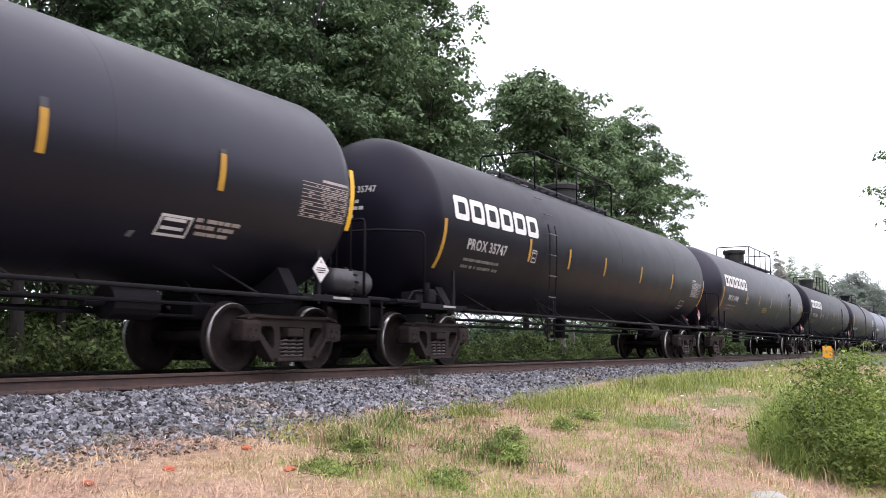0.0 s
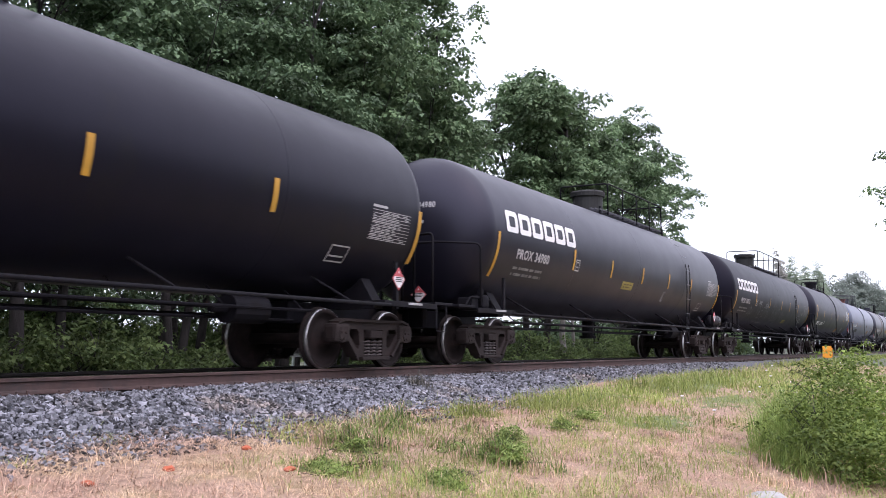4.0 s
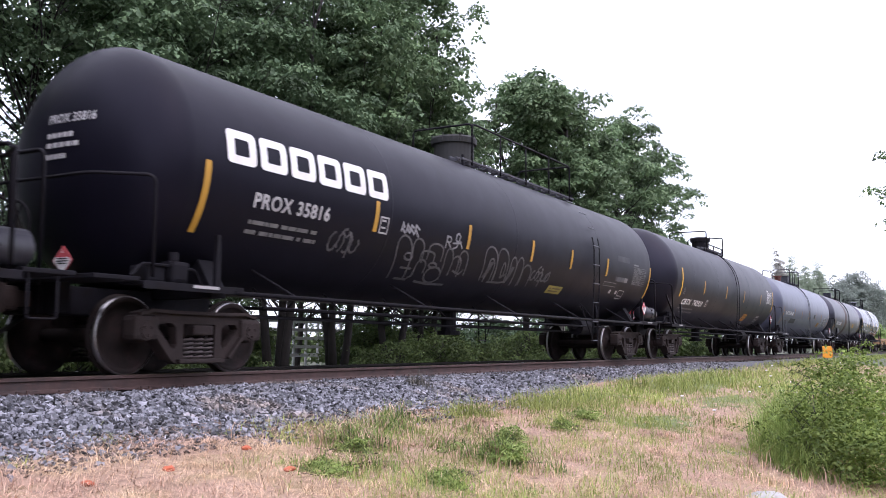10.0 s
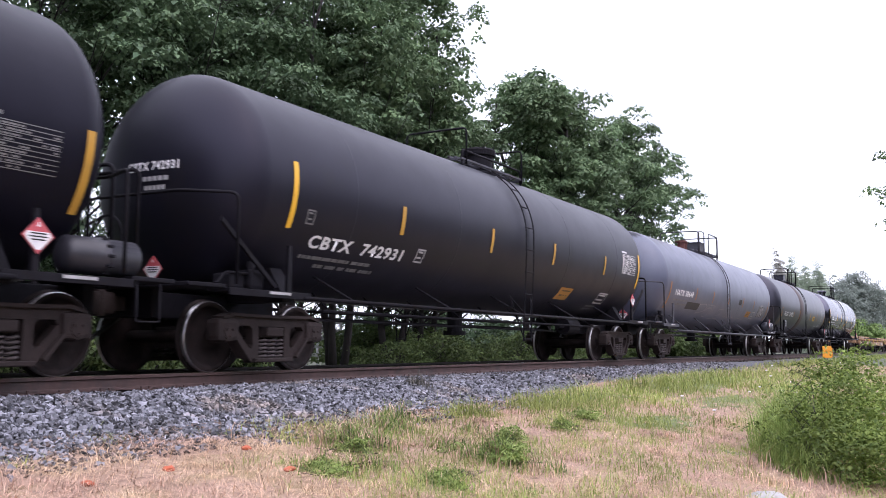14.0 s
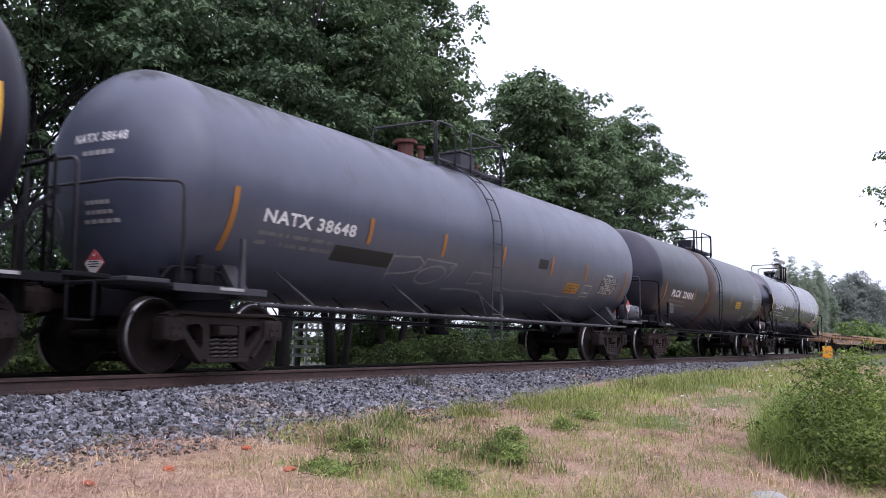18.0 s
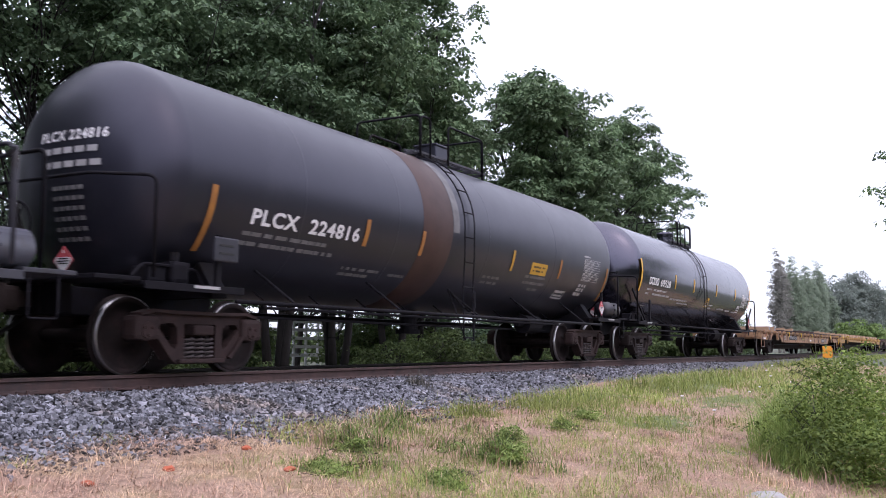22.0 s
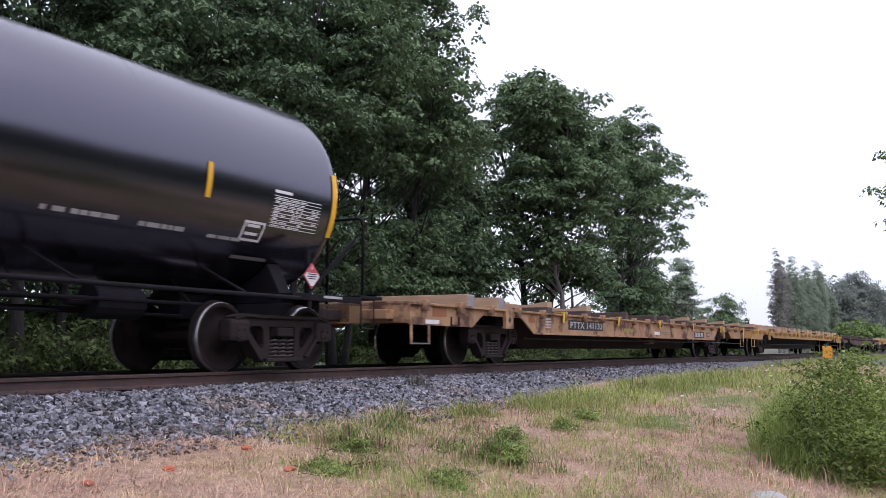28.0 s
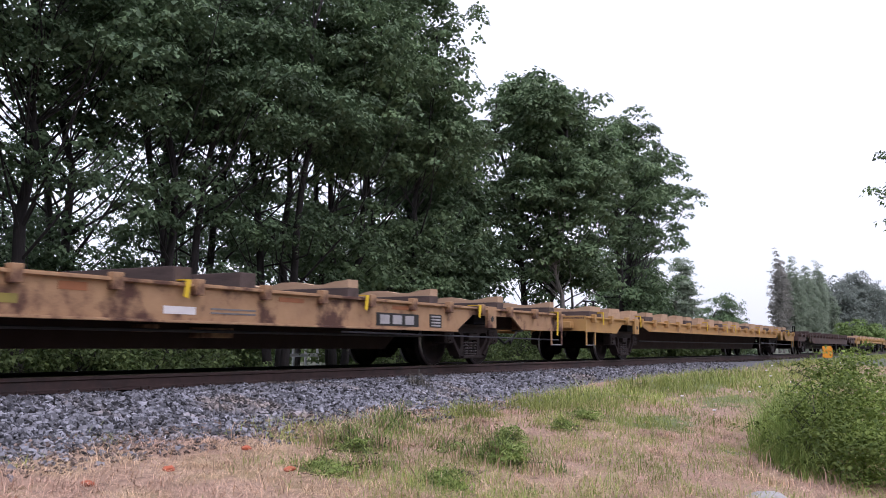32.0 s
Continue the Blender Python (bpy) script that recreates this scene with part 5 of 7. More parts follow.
box(bm, (1.99 - 17.24 / 2, -1.50, 1.50), (0.42, 0.05, 0.30), 0.02)
board = part("card_board", bm, RESERVOIR, sh.car, "small dark grey notice board on a post")
for k in range(2):
    bm = bmesh.new()
    box(bm, (1.99 - 17.24 / 2, -1.528, 1.55 - 0.10 * k), (0.24, 0.006, 0.025))
    part("slot", bm, INK, board)

R3, Z3 = 1.43, 2.50
car, sh = tank_car(127.54, 16.66, R3, Z3, GLOSS, "clean glossy black tank car with bright yellow strips", seams=(4.6, 7.1, 11.9), ladder=8.02, sign=(1.95, 1.30), rail_at=0.70,
                   dome=(8.45, 0.25, 0.42), platform=(7.0, 9.1), railing=[(7.5, 7.8, -0.72, 0.68), (8.4, 9.1, -0.72, 0.64)], cross=[(7.5, 0.70), (9.1, 0.64)], cap=GLOSS, diag=True, reservoir=False)
sh.tape(1.32, 1.90, 2.80, YELLOW_NEW, 0.11)
for u in (4.65, 6.83, 9.85, 12.78):
    sh.tape(u, 2.13, 2.56, YELLOW_NEW, 0.085)
sh.tape(15.30, 1.90, 2.80, YELLOW_NEW, 0.11)
block_mark(sh, 2.06, 2.97, 2.13, 2.34, WHITE, 4, 0.16, 0.20)
sh.text("69528", 3.14, 4.15, 2.12, 2.34, WHITE)
sh.bars("small_lettering", [(2.0, 2.5, 1.97, 0.05), (2.65, 3.9, 1.97, 0.05), (2.0, 2.3, 1.85, 0.05), (2.65, 4.3, 1.85, 0.05), (4.5, 6.4, 1.80, 0.05), (5.4, 6.6, 1.72, 0.04)], DULL)
sh.bars("small_lettering", [(9.3, 9.8, 1.80, 0.05), (9.3, 9.7, 1.70, 0.05), (10.6, 11.6, 1.72, 0.05), (11.9, 12.6, 1.70, 0.05), (13.0, 13.6, 1.68, 0.04)], DULL)
bm = bmesh.new()
sh.patch(bm, 8.7, 9.1, 1.74, 2.05)
part("label_panel", bm, LABEL, sh.car, "yellow and white label")
sh.bars("label_print", [(8.75, 9.05, 1.920, 0.050), (8.75, 9.01, 1.814, 0.050)], LABEL_INK, lift=0.008)
bm = bmesh.new()
sh.patch(bm, 8.74, 9.06, 1.76, 1.90, 0.007)
part("label_panel", bm, DULL, sh.car)
sh.table(14.0, 15.0, 1.92, 2.32, WHITE)
sh.frame_box("data_plate", 13.55, 13.95, 1.70, 1.95, 0.03, WHITE)
bm = bmesh.new()
sh.patch(bm, 2.05, 2.55, 1.52, 1.56)
sh.patch(bm, 13.6, 14.3, 1.48, 1.52)
part("small_lettering", bm, FAINT, sh.car)
head_text(sh, "69528", -0.02, -0.45, 2.72, 2.86)
head_bars(sh, [(0.30, 0.02, 2.72, 0.13), (0.30, -0.5, 2.52, 0.05), (0.30, -0.2, 2.40, 0.05), (0.1, -0.3, 1.85, 0.05), (0.1, -0.3, 1.75, 0.05)], WHITE)


POCKETS = {}


def pocket_mesh(paint):
    if paint.name not in POCKETS:
        bm = bmesh.new()
        box(bm, (0, 0, 0), (0.13, 0.11, 0.19), 0.012)
        POCKETS[paint.name] = finish(bm, "stake_pocket", paint)
    return POCKETS[paint.name]


# flat cars carrying timber bearers
def flat_car(joint, length, paint, label, bearers, fresh, code=False, front=0.70, deep=0.60, wide=0.28):
    half = length / 2
    X = lambda u: u - half
    car = empty("flat_car", pose(joint + half - run(0), YC, 0), label, "flat car", "flat cars of the train")
    cars.append((car, joint + half))
    deck = 1.07
    tc = 4.36
    bm = bmesh.new()
    box(bm, (0, 0, deck - 0.04), (length - 2 * front, 2.84, 0.05), 0.005)
    part("deck", bm, DECK, car, "rusty steel deck")
    bm = bmesh.new()
    # deep centre sill that shows below the sides
    slab(bm, [(X(5.6), 0.98), (X(6.6), 0.30), (X(length - 6.6), 0.30), (X(length - 5.6), 0.98)], -0.62, 0.62)
    box(bm, (0, 0, 0.88), (length - 2 * front, 0.5, 0.26))
    part("centre_sill", bm, SILL, car, "dark fishbelly centre sill")
    for y in (-1, 1):
        bm = bmesh.new()
        lo = [(X(front), 0.70), (X(2.85), 0.69), (X(3.27), 0.92), (X(4.95), 0.92), (X(5.6), deep), (X(length - 5.6), deep), (X(length - 4.95), 0.92),
              (X(length - 3.27), 0.92), (X(length - 2.85), 0.69), (X(length - front), 0.69), (X(length - front), deck), (X(front), deck)]
        slab(bm, lo, y * 1.42, y * 1.45)
        box(bm, (0, y * 1.46, deck - 0.03), (length - 2 * front, 0.10, 0.035), 0.006)
        box(bm, (0, y * 1.46, deep + 0.015), (length - 11.2, 0.09, 0.03), 0.006)
        side = part("side_sill", bm, paint, car)
        n = int((length - 2 * front - 0.8) / 1.19)
        for i in range(n + 1):
            u = front + 0.4 + i * (length - 2 * front - 0.8) / n
            link("stake_pocket", pocket_mesh(paint), side, pose(X(u), y * 1.50, deck - 0.05))
    for s in (-1, 1):
        e = lambda v: s * (half - v)
        bm = bmesh.new()
        box(bm, (e(front + 0.05), 0, 0.90), (0.10, 2.86, 0.36), 0.01)
        box(bm, (e(front - 0.12), -0.9, 0.86), (0.24, 0.5, 0.16), 0.02)
        box(bm, (e(2.0), 0, 1.02), (2.4, 2.8, 0.04))
        part("end_sill", bm, paint, car)
        for y in (-1, 1):
            bm = bmesh.new()
            box(bm, (e(4.29), y * 1.48, 0.89), (0.34, 0.07, 0.40), 0.012)
            pad = part("jacking_pad", bm, paint, car, "pale square jacking pad")
            # a black disc stands for the shade inside the pad's hole
            bm = bmesh.new()
            rod(bm, (e(4.29), y * 1.512, 0.86), (e(4.29), y * 1.52, 0.86), 0.055, 12)
            part("hole_disc", bm, INK, pad)
        bm = bmesh.new()
        box(bm, (e(tc), 0, 0.86), (0.5, 2.6, 0.2), 0.02)
        part("body_bolster", bm, FRAME, car)
        for y in (-1, 1):
            bm = bmesh.new()
            rod(bm, (e(front + 0.03), y * 1.44, 0.39), (e(front + 0.65), y * 1.44, 0.39), 0.013, 8)
            step = part("corner_step", bm, FAINT, car, "thin worn steel step")
            for v in (front + 0.06, front + 0.62):
                bm = bmesh.new()
                box(bm, (e(v), y * 1.44, 0.55), (0.07, 0.02, 0.34), 0.006)
                part("step_hanger", bm, paint, step)
        coupler(car, e(0), s)
        bogie(car, e(tc), TRUCK)
    bm = bmesh.new()
    tube(bm, [(X(6.0), -1.0, 0.52), (X(length - 6.0), -1.0, 0.52)], 0.02, 6)
    tube(bm, [(X(length - 9.0), -1.46, 0.55), (X(length - 0.6), -1.30, 0.50)], 0.014, 6)
    part("brake_rod", bm, FRAME_GREY, car)
    if not code:
        bm = bmesh.new()
        for u in (1.87, 2.40):
            rod(bm, (X(u), -1.0, deck - 0.02), (X(u), -1.0, deck + 0.42), 0.025, 8)
        rod(bm, (X(1.72), -1.0, deck + 0.40), (X(2.55), -1.0, deck + 0.42), 0.022, 8)
        part("brake_stand", bm, FRAME, car, "thin steel stand on the deck")
    if code:
        sides = lambda bm, u0, u1, z0, z1, lift=0.004: slab(bm, [(X(u0), z0), (X(u1), z0), (X(u1), z1), (X(u0), z1)], -1.4525 - lift, -1.4505)
        bm = bmesh.new()
        sides(bm, 7.44, 9.66, 0.73, 0.95, 0.002)
        part("black_panel", bm, INK, car, "black painted panel behind the number")
        bm = bmesh.new()
        sides(bm, 19.75, 20.15, 0.66, 0.88, 0.002)
        part("black_panel", bm, INK, car)
        bm = bmesh.new()
        sides(bm, 18.15, 19.4, 0.66, 0.86, 0.002)
        part("black_panel", bm, INK, car)
        for me, place in words_of("PTTX 141133"):
            for v in me.vertices:
                a, b = place(v.co)
                v.co = (X(7.54 + a * 2.05), -1.462, 0.765 + b * 0.15)
            me.materials.append(DULL)
            link("lettering", me, car, None, "white running number")
        bm = bmesh.new()
        for i in range(3):
            sides(bm, 18.25 + 0.36 * i, 18.51 + 0.36 * i, 0.69, 0.83, 0.010)
        part("owner_mark", bm, DULL, car, "three white block marks")
        bm = bmesh.new()
        for i in range(4):
            sides(bm, 6.15, 6.45, 0.74 + 0.06 * i, 0.775 + 0.06 * i)
            sides(bm, 19.8, 20.1, 0.68 + 0.05 * i, 0.705 + 0.05 * i, 0.010)
        part("small_lettering", bm, DULL, car)
        bm = bmesh.new()
        sides(bm, 13.85, 14.35, 0.70, 0.79)
        part("white_plate", bm, PLACARD, car)
        for u0, u1, z0, z1, paint_of, what in ((1.43, 1.90, 0.85, 1.00, PRIMER, "primer_patch"), (5.30, 5.62, 0.84, 0.95, PRIMER, "primer_patch"), (12.45, 12.80, 0.90, 0.985, PRIMER, "primer_patch"), (15.85, 16.38, 0.92, 0.98, PRIMER, "primer_patch"),
                                               (18.6, 19.3, 0.92, 0.98, PRIMER, "primer_patch"), (1.19, 1.64, 0.72, 0.79, PLACARD, "white_plate"), (14.6, 15.4, 0.77, 0.79, FAINT, "small_lettering"), (14.6, 15.4, 0.72, 0.74, FAINT, "small_lettering")):
            bm = bmesh.new()
            sides(bm, u0, u1, z0, z1, 0.003)
            part(what, bm, paint_of, car)
        for u0, u1, z0, z1 in ((14.09, 14.31, 0.50, 0.59), (15.02, 15.60, 0.44, 0.57)):
            bm = bmesh.new()
            box(bm, (X((u0 + u1) / 2), -0.80, (z0 + z1) / 2), (u1 - u0, 0.22, z1 - z0), 0.01)
            part("hanging_box", bm, paint, car)
        for u, z in ((6.98, 0.88), (10.6, 0.90), (14.13, 0.90), (17.77, 0.89), (21.41, 0.88), (25.05, 0.60)):
            bm = bmesh.new()
            slab(bm, [(X(u) - 0.06, z), (X(u) + 0.01, z - 0.02), (X(u) + 0.05, 1.09), (X(u) - 0.03, 1.09)], -1.545, -1.535)
            slab(bm, [(X(u) - 0.03, 1.09), (X(u) + 0.05, 1.09), (X(u) + 0.05, 1.10), (X(u) - 0.03, 1.10)], -1.545, -1.30)
            part("tie_down_strap", bm, STRAP, car, "yellow tie-down strap hanging over the side")
        bm = bmesh.new()
        for a, b, c, d in ((2.04, 2.34, 0.70, 0.725), (2.04, 2.065, 0.725, 0.86), (2.315, 2.34, 0.725, 0.86)):
            sides(bm, a, b, c, d, 0.022)
        part("route_card_holder", bm, SILL, car, "rusty frame for route cards")
        bm = bmesh.new()
        sides(bm, 11.2, 12.0, 0.74, 0.83)
        part("yellow_panel", bm, LABEL_DIM, car, "dull yellow painted panel")
    for u, mode in bearers:
        bearer(car, joint, X, u, deck, mode, fresh, wide)
    return car


def bearer(car, joint, X, u, deck, mode, fresh, wide):
    """Timber laid across the deck: a dark sole and, on most, a pale scalloped upper piece."""
    rnd = random.Random(int(u * 37 + joint * 11))
    length = rnd.uniform(2.70, 2.86)
    thing = empty("timber_bearer", car.matrix_basis @ pose(X(u), rnd.uniform(-0.03, 0.03), deck - 0.012, 0, 0, rnd.uniform(-2.5, 2.5)),
                  {0: "weathered grey timber lying across the deck", 3: "pale squared timber with grey ends lying across the deck"}.get(mode, "timber bearer with a scalloped upper piece lying across the deck"),
                  "timber", "bearers on the flat cars")
    h = {0: 0.2, 3: 0.235}.get(mode, 0.14)
    bm = bmesh.new()
    box(bm, (0, 0, h / 2), (wide, length, h), 0.012)
    pale = mode == 3 or fresh and mode == 2
    part("sole_timber", bm, TIMBER if pale else TIMBER_DARK, thing, "pale sawn squared timber" if pale else "dark weathered squared timber")
    if mode == 3:
        for y in (-1, 1):
            bm = bmesh.new()
            box(bm, (0, y * (length / 2 + 0.004), h / 2), (wide - 0.03, 0.012, h - 0.03), 0.004)
            part("sealed_end", bm, PALE, thing, "grey sealed end of the timber")
    elif mode:
        bm = bmesh.new()
        pts = []
        n = 24
        for i in range(n + 1):
            f = i / n
            pts.append((-length / 2 + length * f, h + 0.085 + 0.032 * math.cos(f * math.pi * 5 + rnd.uniform(-0.15, 0.15)) + rnd.uniform(-0.006, 0.006)))
        slab(bm, [(length / 2, h + 0.002), *pts[::-1], (-length / 2, h + 0.002)], -wide * 0.43, wide * 0.43, "x")
        part("scalloped_timber", bm, TIMBER, thing, "pale sawn scalloped timber")
    if fresh and wide > 0.5 and rnd.random() < 0.3:
        bm = bmesh.new()
        slab(bm, [(0.16, -0.18), (0.22, -0.18), (0.20, 0.1), (0.14, 0.1)], -1.56, -1.55)
        slab(bm, [(0.14, 0.1), (0.20, 0.1), (0.18, 0.125), (0.12, 0.125)], -1.56, -1.40)
        part("hanging_strap", bm, STRAP, thing, "yellow ratchet strap end")
    cars.append((thing, None))


flat_car(144.20, 26.25, FLAT_PAINT, "tan flat car with rust stains, carrying timber bearers",
         [(2.97, 3), (4.15, 3), (6.6, 1), (9.02, 1), (11.6, 0), (14.2, 0), (15.3, 0), (17.62, 1), (20.05, 1), (22.56, 1), (25.1, 1)], True, True)
flat_car(170.45, 29.85, FLAT_YELLOW, "yellow flat car loaded with pale timber bearers", [(1.5 + 1.42 * i, 2 if i % 3 else 1) for i in range(19)], True, deep=0.78, wide=0.8)
flat_car(200.30, 26.4, FLAT_BROWN, "dark rusty brown flat car with a few timbers", [(5 + 4.2 * i, 0) for i in range(5)], False)
flat_car(226.70, 26.8, FLAT_YELLOW, "yellow flat car loaded with pale timber bearers", [(1.5 + 1.5 * i, 2) for i in range(17)], True, deep=0.78, wide=0.8)
flat_car(253.50, 26.8, FLAT_BROWN, "dark rusty brown flat car", [(5 + 4.2 * i, 0) for i in range(5)], False)


# ---------------------------------------------------------------- plants
LEAF = np.array([(0, 0, 0), (0.42, 0.40, 0.10), (0, 1.0, -0.10), (-0.42, 0.40, 0.10)])
LOBED = np.array([(0, 0.0, 0), (0.50, 0.26, 0.02), (0.30, 0.58, 0.08), (0, 0.98, -0.10), (-0.30, 0.58, 0.08), (-0.50, 0.26, 0.02)])
SLIP = np.array([(0, 0, 0), (0.40, 0.62, 0.06), (-0.30, 0.95, -0.06)])


def leaves(centres, radii, counts, size, seed, droop=0.5, flat=0.55, shape=LEAF):
    """Leaves in sprays: each spray is a drooping cap of leaves round a centre. Gives corners and faces."""
    rg = np.random.default_rng(seed)
    total = int(sum(counts))
    c = np.repeat(np.asarray(centres), counts, axis=0)
    r = np.repeat(np.asarray(radii), counts)
    d = rg.standard_normal((total, 3))
    d /= np.linalg.norm(d, axis=1)[:, None]
    d[:, 2] = np.abs(d[:, 2]) * 1.0 - 0.25
    k = rg.random(total) ** 0.45
    q = c + d * (r * k)[:, None] * np.array((1, 1, flat))
    q[:, 2] -= droop * (r * (np.hypot(d[:, 0], d[:, 1]) * k) ** 2)
    # each leaf hangs outwards and down, with its face turned up and out
    out = d.copy()
    out[:, 2] *= 0.4
    tip = out * 0.8 + rg.standard_normal((total, 3)) * 0.30
    tip[:, 2] -= 0.55
    tip /= np.linalg.norm(tip, axis=1)[:, None]
    up = np.array((0, 0, 1.0)) + out * 0.55 + rg.standard_normal((total, 3)) * 0.26
    side = np.cross(tip, up)
    side /= np.linalg.norm(side, axis=1)[:, None] + 1e-9
    nrm = np.cross(side, tip)
    s = size * (0.6 + 0.7 * rg.random(total))
    v = q[:, None, :] + s[:, None, None] * (shape[None, :, 0, None] * side[:, None, :] + shape[None, :, 1, None] * tip[:, None, :] + shape[None, :, 2, None] * nrm[:, None, :])
    return v.reshape(-1, 3), total


def leaf_mesh(name, v, total, material):
    per = len(v) // total
    fan = [i for k in range(1, per - 1) for i in (0, k, k + 1)]
    me = bpy.data.meshes.new(name)
    me.vertices.add(total * per)
    me.vertices.foreach_set("co", v.astype(np.float32).ravel())
    idx = (np.arange(total)[:, None] * per + np.array(fan)).astype(np.int32)
    me.loops.add(total * len(fan))
    me.loops.foreach_set("vertex_index", idx.ravel())
    me.polygons.add(total * len(fan) // 3)
    me.polygons.foreach_set("loop_start", np.arange(0, total * len(fan), 3, dtype=np.int32))
    me.update(calc_edges=True)
    me.validate()
    me.materials.append(material)
    return me


def tree(name, x, y, lobes, trunk_r, label, material, bark=BARK, leaf=0.17, density=1.0, seed=1, fork=3.0, lean=(0, 0), category="tree", stems=1, spray=0.46, per=30, group="", base=None, bough=0.95, fine=False, shape=LEAF, thick=0.20):
    """A tree: lobes of the crown are (dx, dy, z, radius across, half height, share of leaves)."""
    rg = np.random.default_rng(seed)
    gz = lie(x, y) if base is None else base
    thing = empty(name, pose(x, y, gz), label, category, group)
    centres, radii = [], []
    for dx, dy, z, rad, hz, share in lobes:
        if bough:
            # boughs stand out from the crown, each a tier of drooping sprays, with gaps between them
            nb = max(3, int(share * density * 11.0 * (rad * rad * hz) ** 0.667 / (bough * bough)))
            d = rg.standard_normal((nb, 3))
            d /= np.linalg.norm(d, axis=1)[:, None]
            k = rg.random(nb) ** 0.36
            wob = 1 + 0.20 * np.sin(d[:, 0] * 5 + seed) * np.cos(d[:, 2] * 4 + d[:, 1] * 3 + seed)
            heart = np.array((dx, dy, z)) + d * (k * wob)[:, None] * (rad, rad, hz)
            n = 7
            off = rg.standard_normal((nb, n, 3)) * np.array((0.52, 0.52, thick)) * bough * (0.6 + 0.7 * rg.random((nb, 1, 1)))
            off[:, :, 2] -= 0.20 * np.hypot(off[:, :, 0], off[:, :, 1])
            centres.append((heart[:, None, :] + off).reshape(-1, 3))
            radii.append(spray * (0.5 + 0.7 * rg.random(nb * n)))
        else:
            n = int(share * density * 4.2 * rad * rad * max(hz, 0.5) / 0.55)
            d = rg.standard_normal((n, 3))
            d /= np.linalg.norm(d, axis=1)[:, None]
            k = rg.random(n) ** 0.42
            wob = 1 + 0.22 * np.sin(d[:, 0] * 5 + seed) * np.cos(d[:, 2] * 4 + d[:, 1] * 3 + seed)
            centres.append(np.array((dx, dy, z)) + d * (k * wob)[:, None] * (rad, rad, hz))
            radii.append(spray * (0.55 + 0.75 * rg.random(n)))
    centres, radii = np.concatenate(centres), np.concatenate(radii)
    counts = np.maximum(8, (per * (radii / spray) ** 1.6 * (0.6 + 0.6 * rg.random(len(radii))))).astype(int)
    if fine:
        counts = counts * 2
    v, total = leaves(centres, radii, counts, leaf * (0.80 if fine else 1.0), seed + 7, shape=SLIP if fine else shape)
    link("crown", leaf_mesh("crown", v, total, material), thing)
    # stems, limbs and twigs
    bm = bmesh.new()
    top = max(l[2] for l in lobes)
    axes = []
    for k in range(stems):
        a = 6.28 * k / max(1, stems) + seed
        off = Vector((math.cos(a), math.sin(a), 0)) * (0.0 if stems == 1 else trunk_r * 1.6)
        spread_by = Vector((math.cos(a), math.sin(a), 0)) * (0.0 if stems == 1 else 0.11 * top)
        pts = []
        for i in range(9):
            f = i / 8
            pts.append(off + Vector((lean[0] * f, lean[1] * f, -0.3 + (top + 0.3) * f)) + spread_by * f + Vector((rg.normal() * 0.10 * f * 2, rg.normal() * 0.10 * f * 2, 0)))
        tube(bm, pts, 1, 9, [trunk_r * (1.12 if i == 0 else 1.0) * (1 - 0.80 * i / 8) + min(0.012, trunk_r * 0.3) for i in range(9)])
        axes.append(pts)
    part("trunk", bm, bark, thing, smooth=True)
    bm = bmesh.new()
    few = category != "tree"
    picks = rg.choice(len(centres), min(len(centres), 24 if few else int(30 + 0.05 * len(centres))), replace=False)
    for i in picks:
        c = Vector(centres[i])
        pts = axes[i % stems]
        want = max(fork * (0.5 + 0.6 * rg.random()), c.z - (0.5 + 0.7 * rg.random()) * math.hypot(c.x, c.y) - 0.3)
        best = pts[-2]
        for a, b in zip(pts, pts[1:-1]):
            if a.z <= want <= b.z:
                best = a.lerp(b, (want - a.z) / (b.z - a.z))
        mid = best.lerp(c, 0.5) + Vector((rg.normal() * 0.15, rg.normal() * 0.15, -0.08 * (c - best).length + rg.normal() * 0.1))
        rr = trunk_r * 0.24 * (1 - best.z / (top + 2)) + min(0.012, trunk_r * 0.3)
        tube(bm, [best, best.lerp(mid, 0.6), mid, mid.lerp(c, 0.55), c], 1, 4 if few else 5, [rr, rr * 0.8, rr * 0.6, rr * 0.4, min(0.006, rr * 0.3)], False)
    part("branchwork", bm, bark, thing, smooth=True)
    return thing


ROW = "trees beyond the track"


# the big maples: boughs of drooping lobed leaves in tiers, thinner foliage among the stems below
def maple(x, y, high, wide, seed, material=MAPLE, leaf=0.120, per=68, density=1.0, low=3.0, trunk=0.16, stems=2, under=0.30, crown=0.62, skirt=0.72, fringe=0.5, label="tall maple with a dense dark crown and bare lower limbs"):
    lobes = [(0, 0, high * 0.82, wide, high * 0.18, crown), (-wide * 0.45, -wide * 0.35, high * 0.64, wide * 0.75, high * 0.15, skirt), (wide * 0.5, -wide * 0.2, high * 0.66, wide * 0.66, high * 0.15, skirt),
             (0, -wide * 0.45, high * 0.53, wide * 0.8, high * 0.09, fringe), (0.1, 0.3, low + (1.5 if 22 < x < 28 else 0.9), wide * 0.95, 1.8 if 22 < x < 28 else 2.2, under)]
    return tree("maple_tree", x, y, lobes, trunk, label, material, seed=seed, fork=low, stems=stems, density=density, group=ROW, leaf=leaf, bough=1.12, per=per, spray=0.42, thick=0.12)


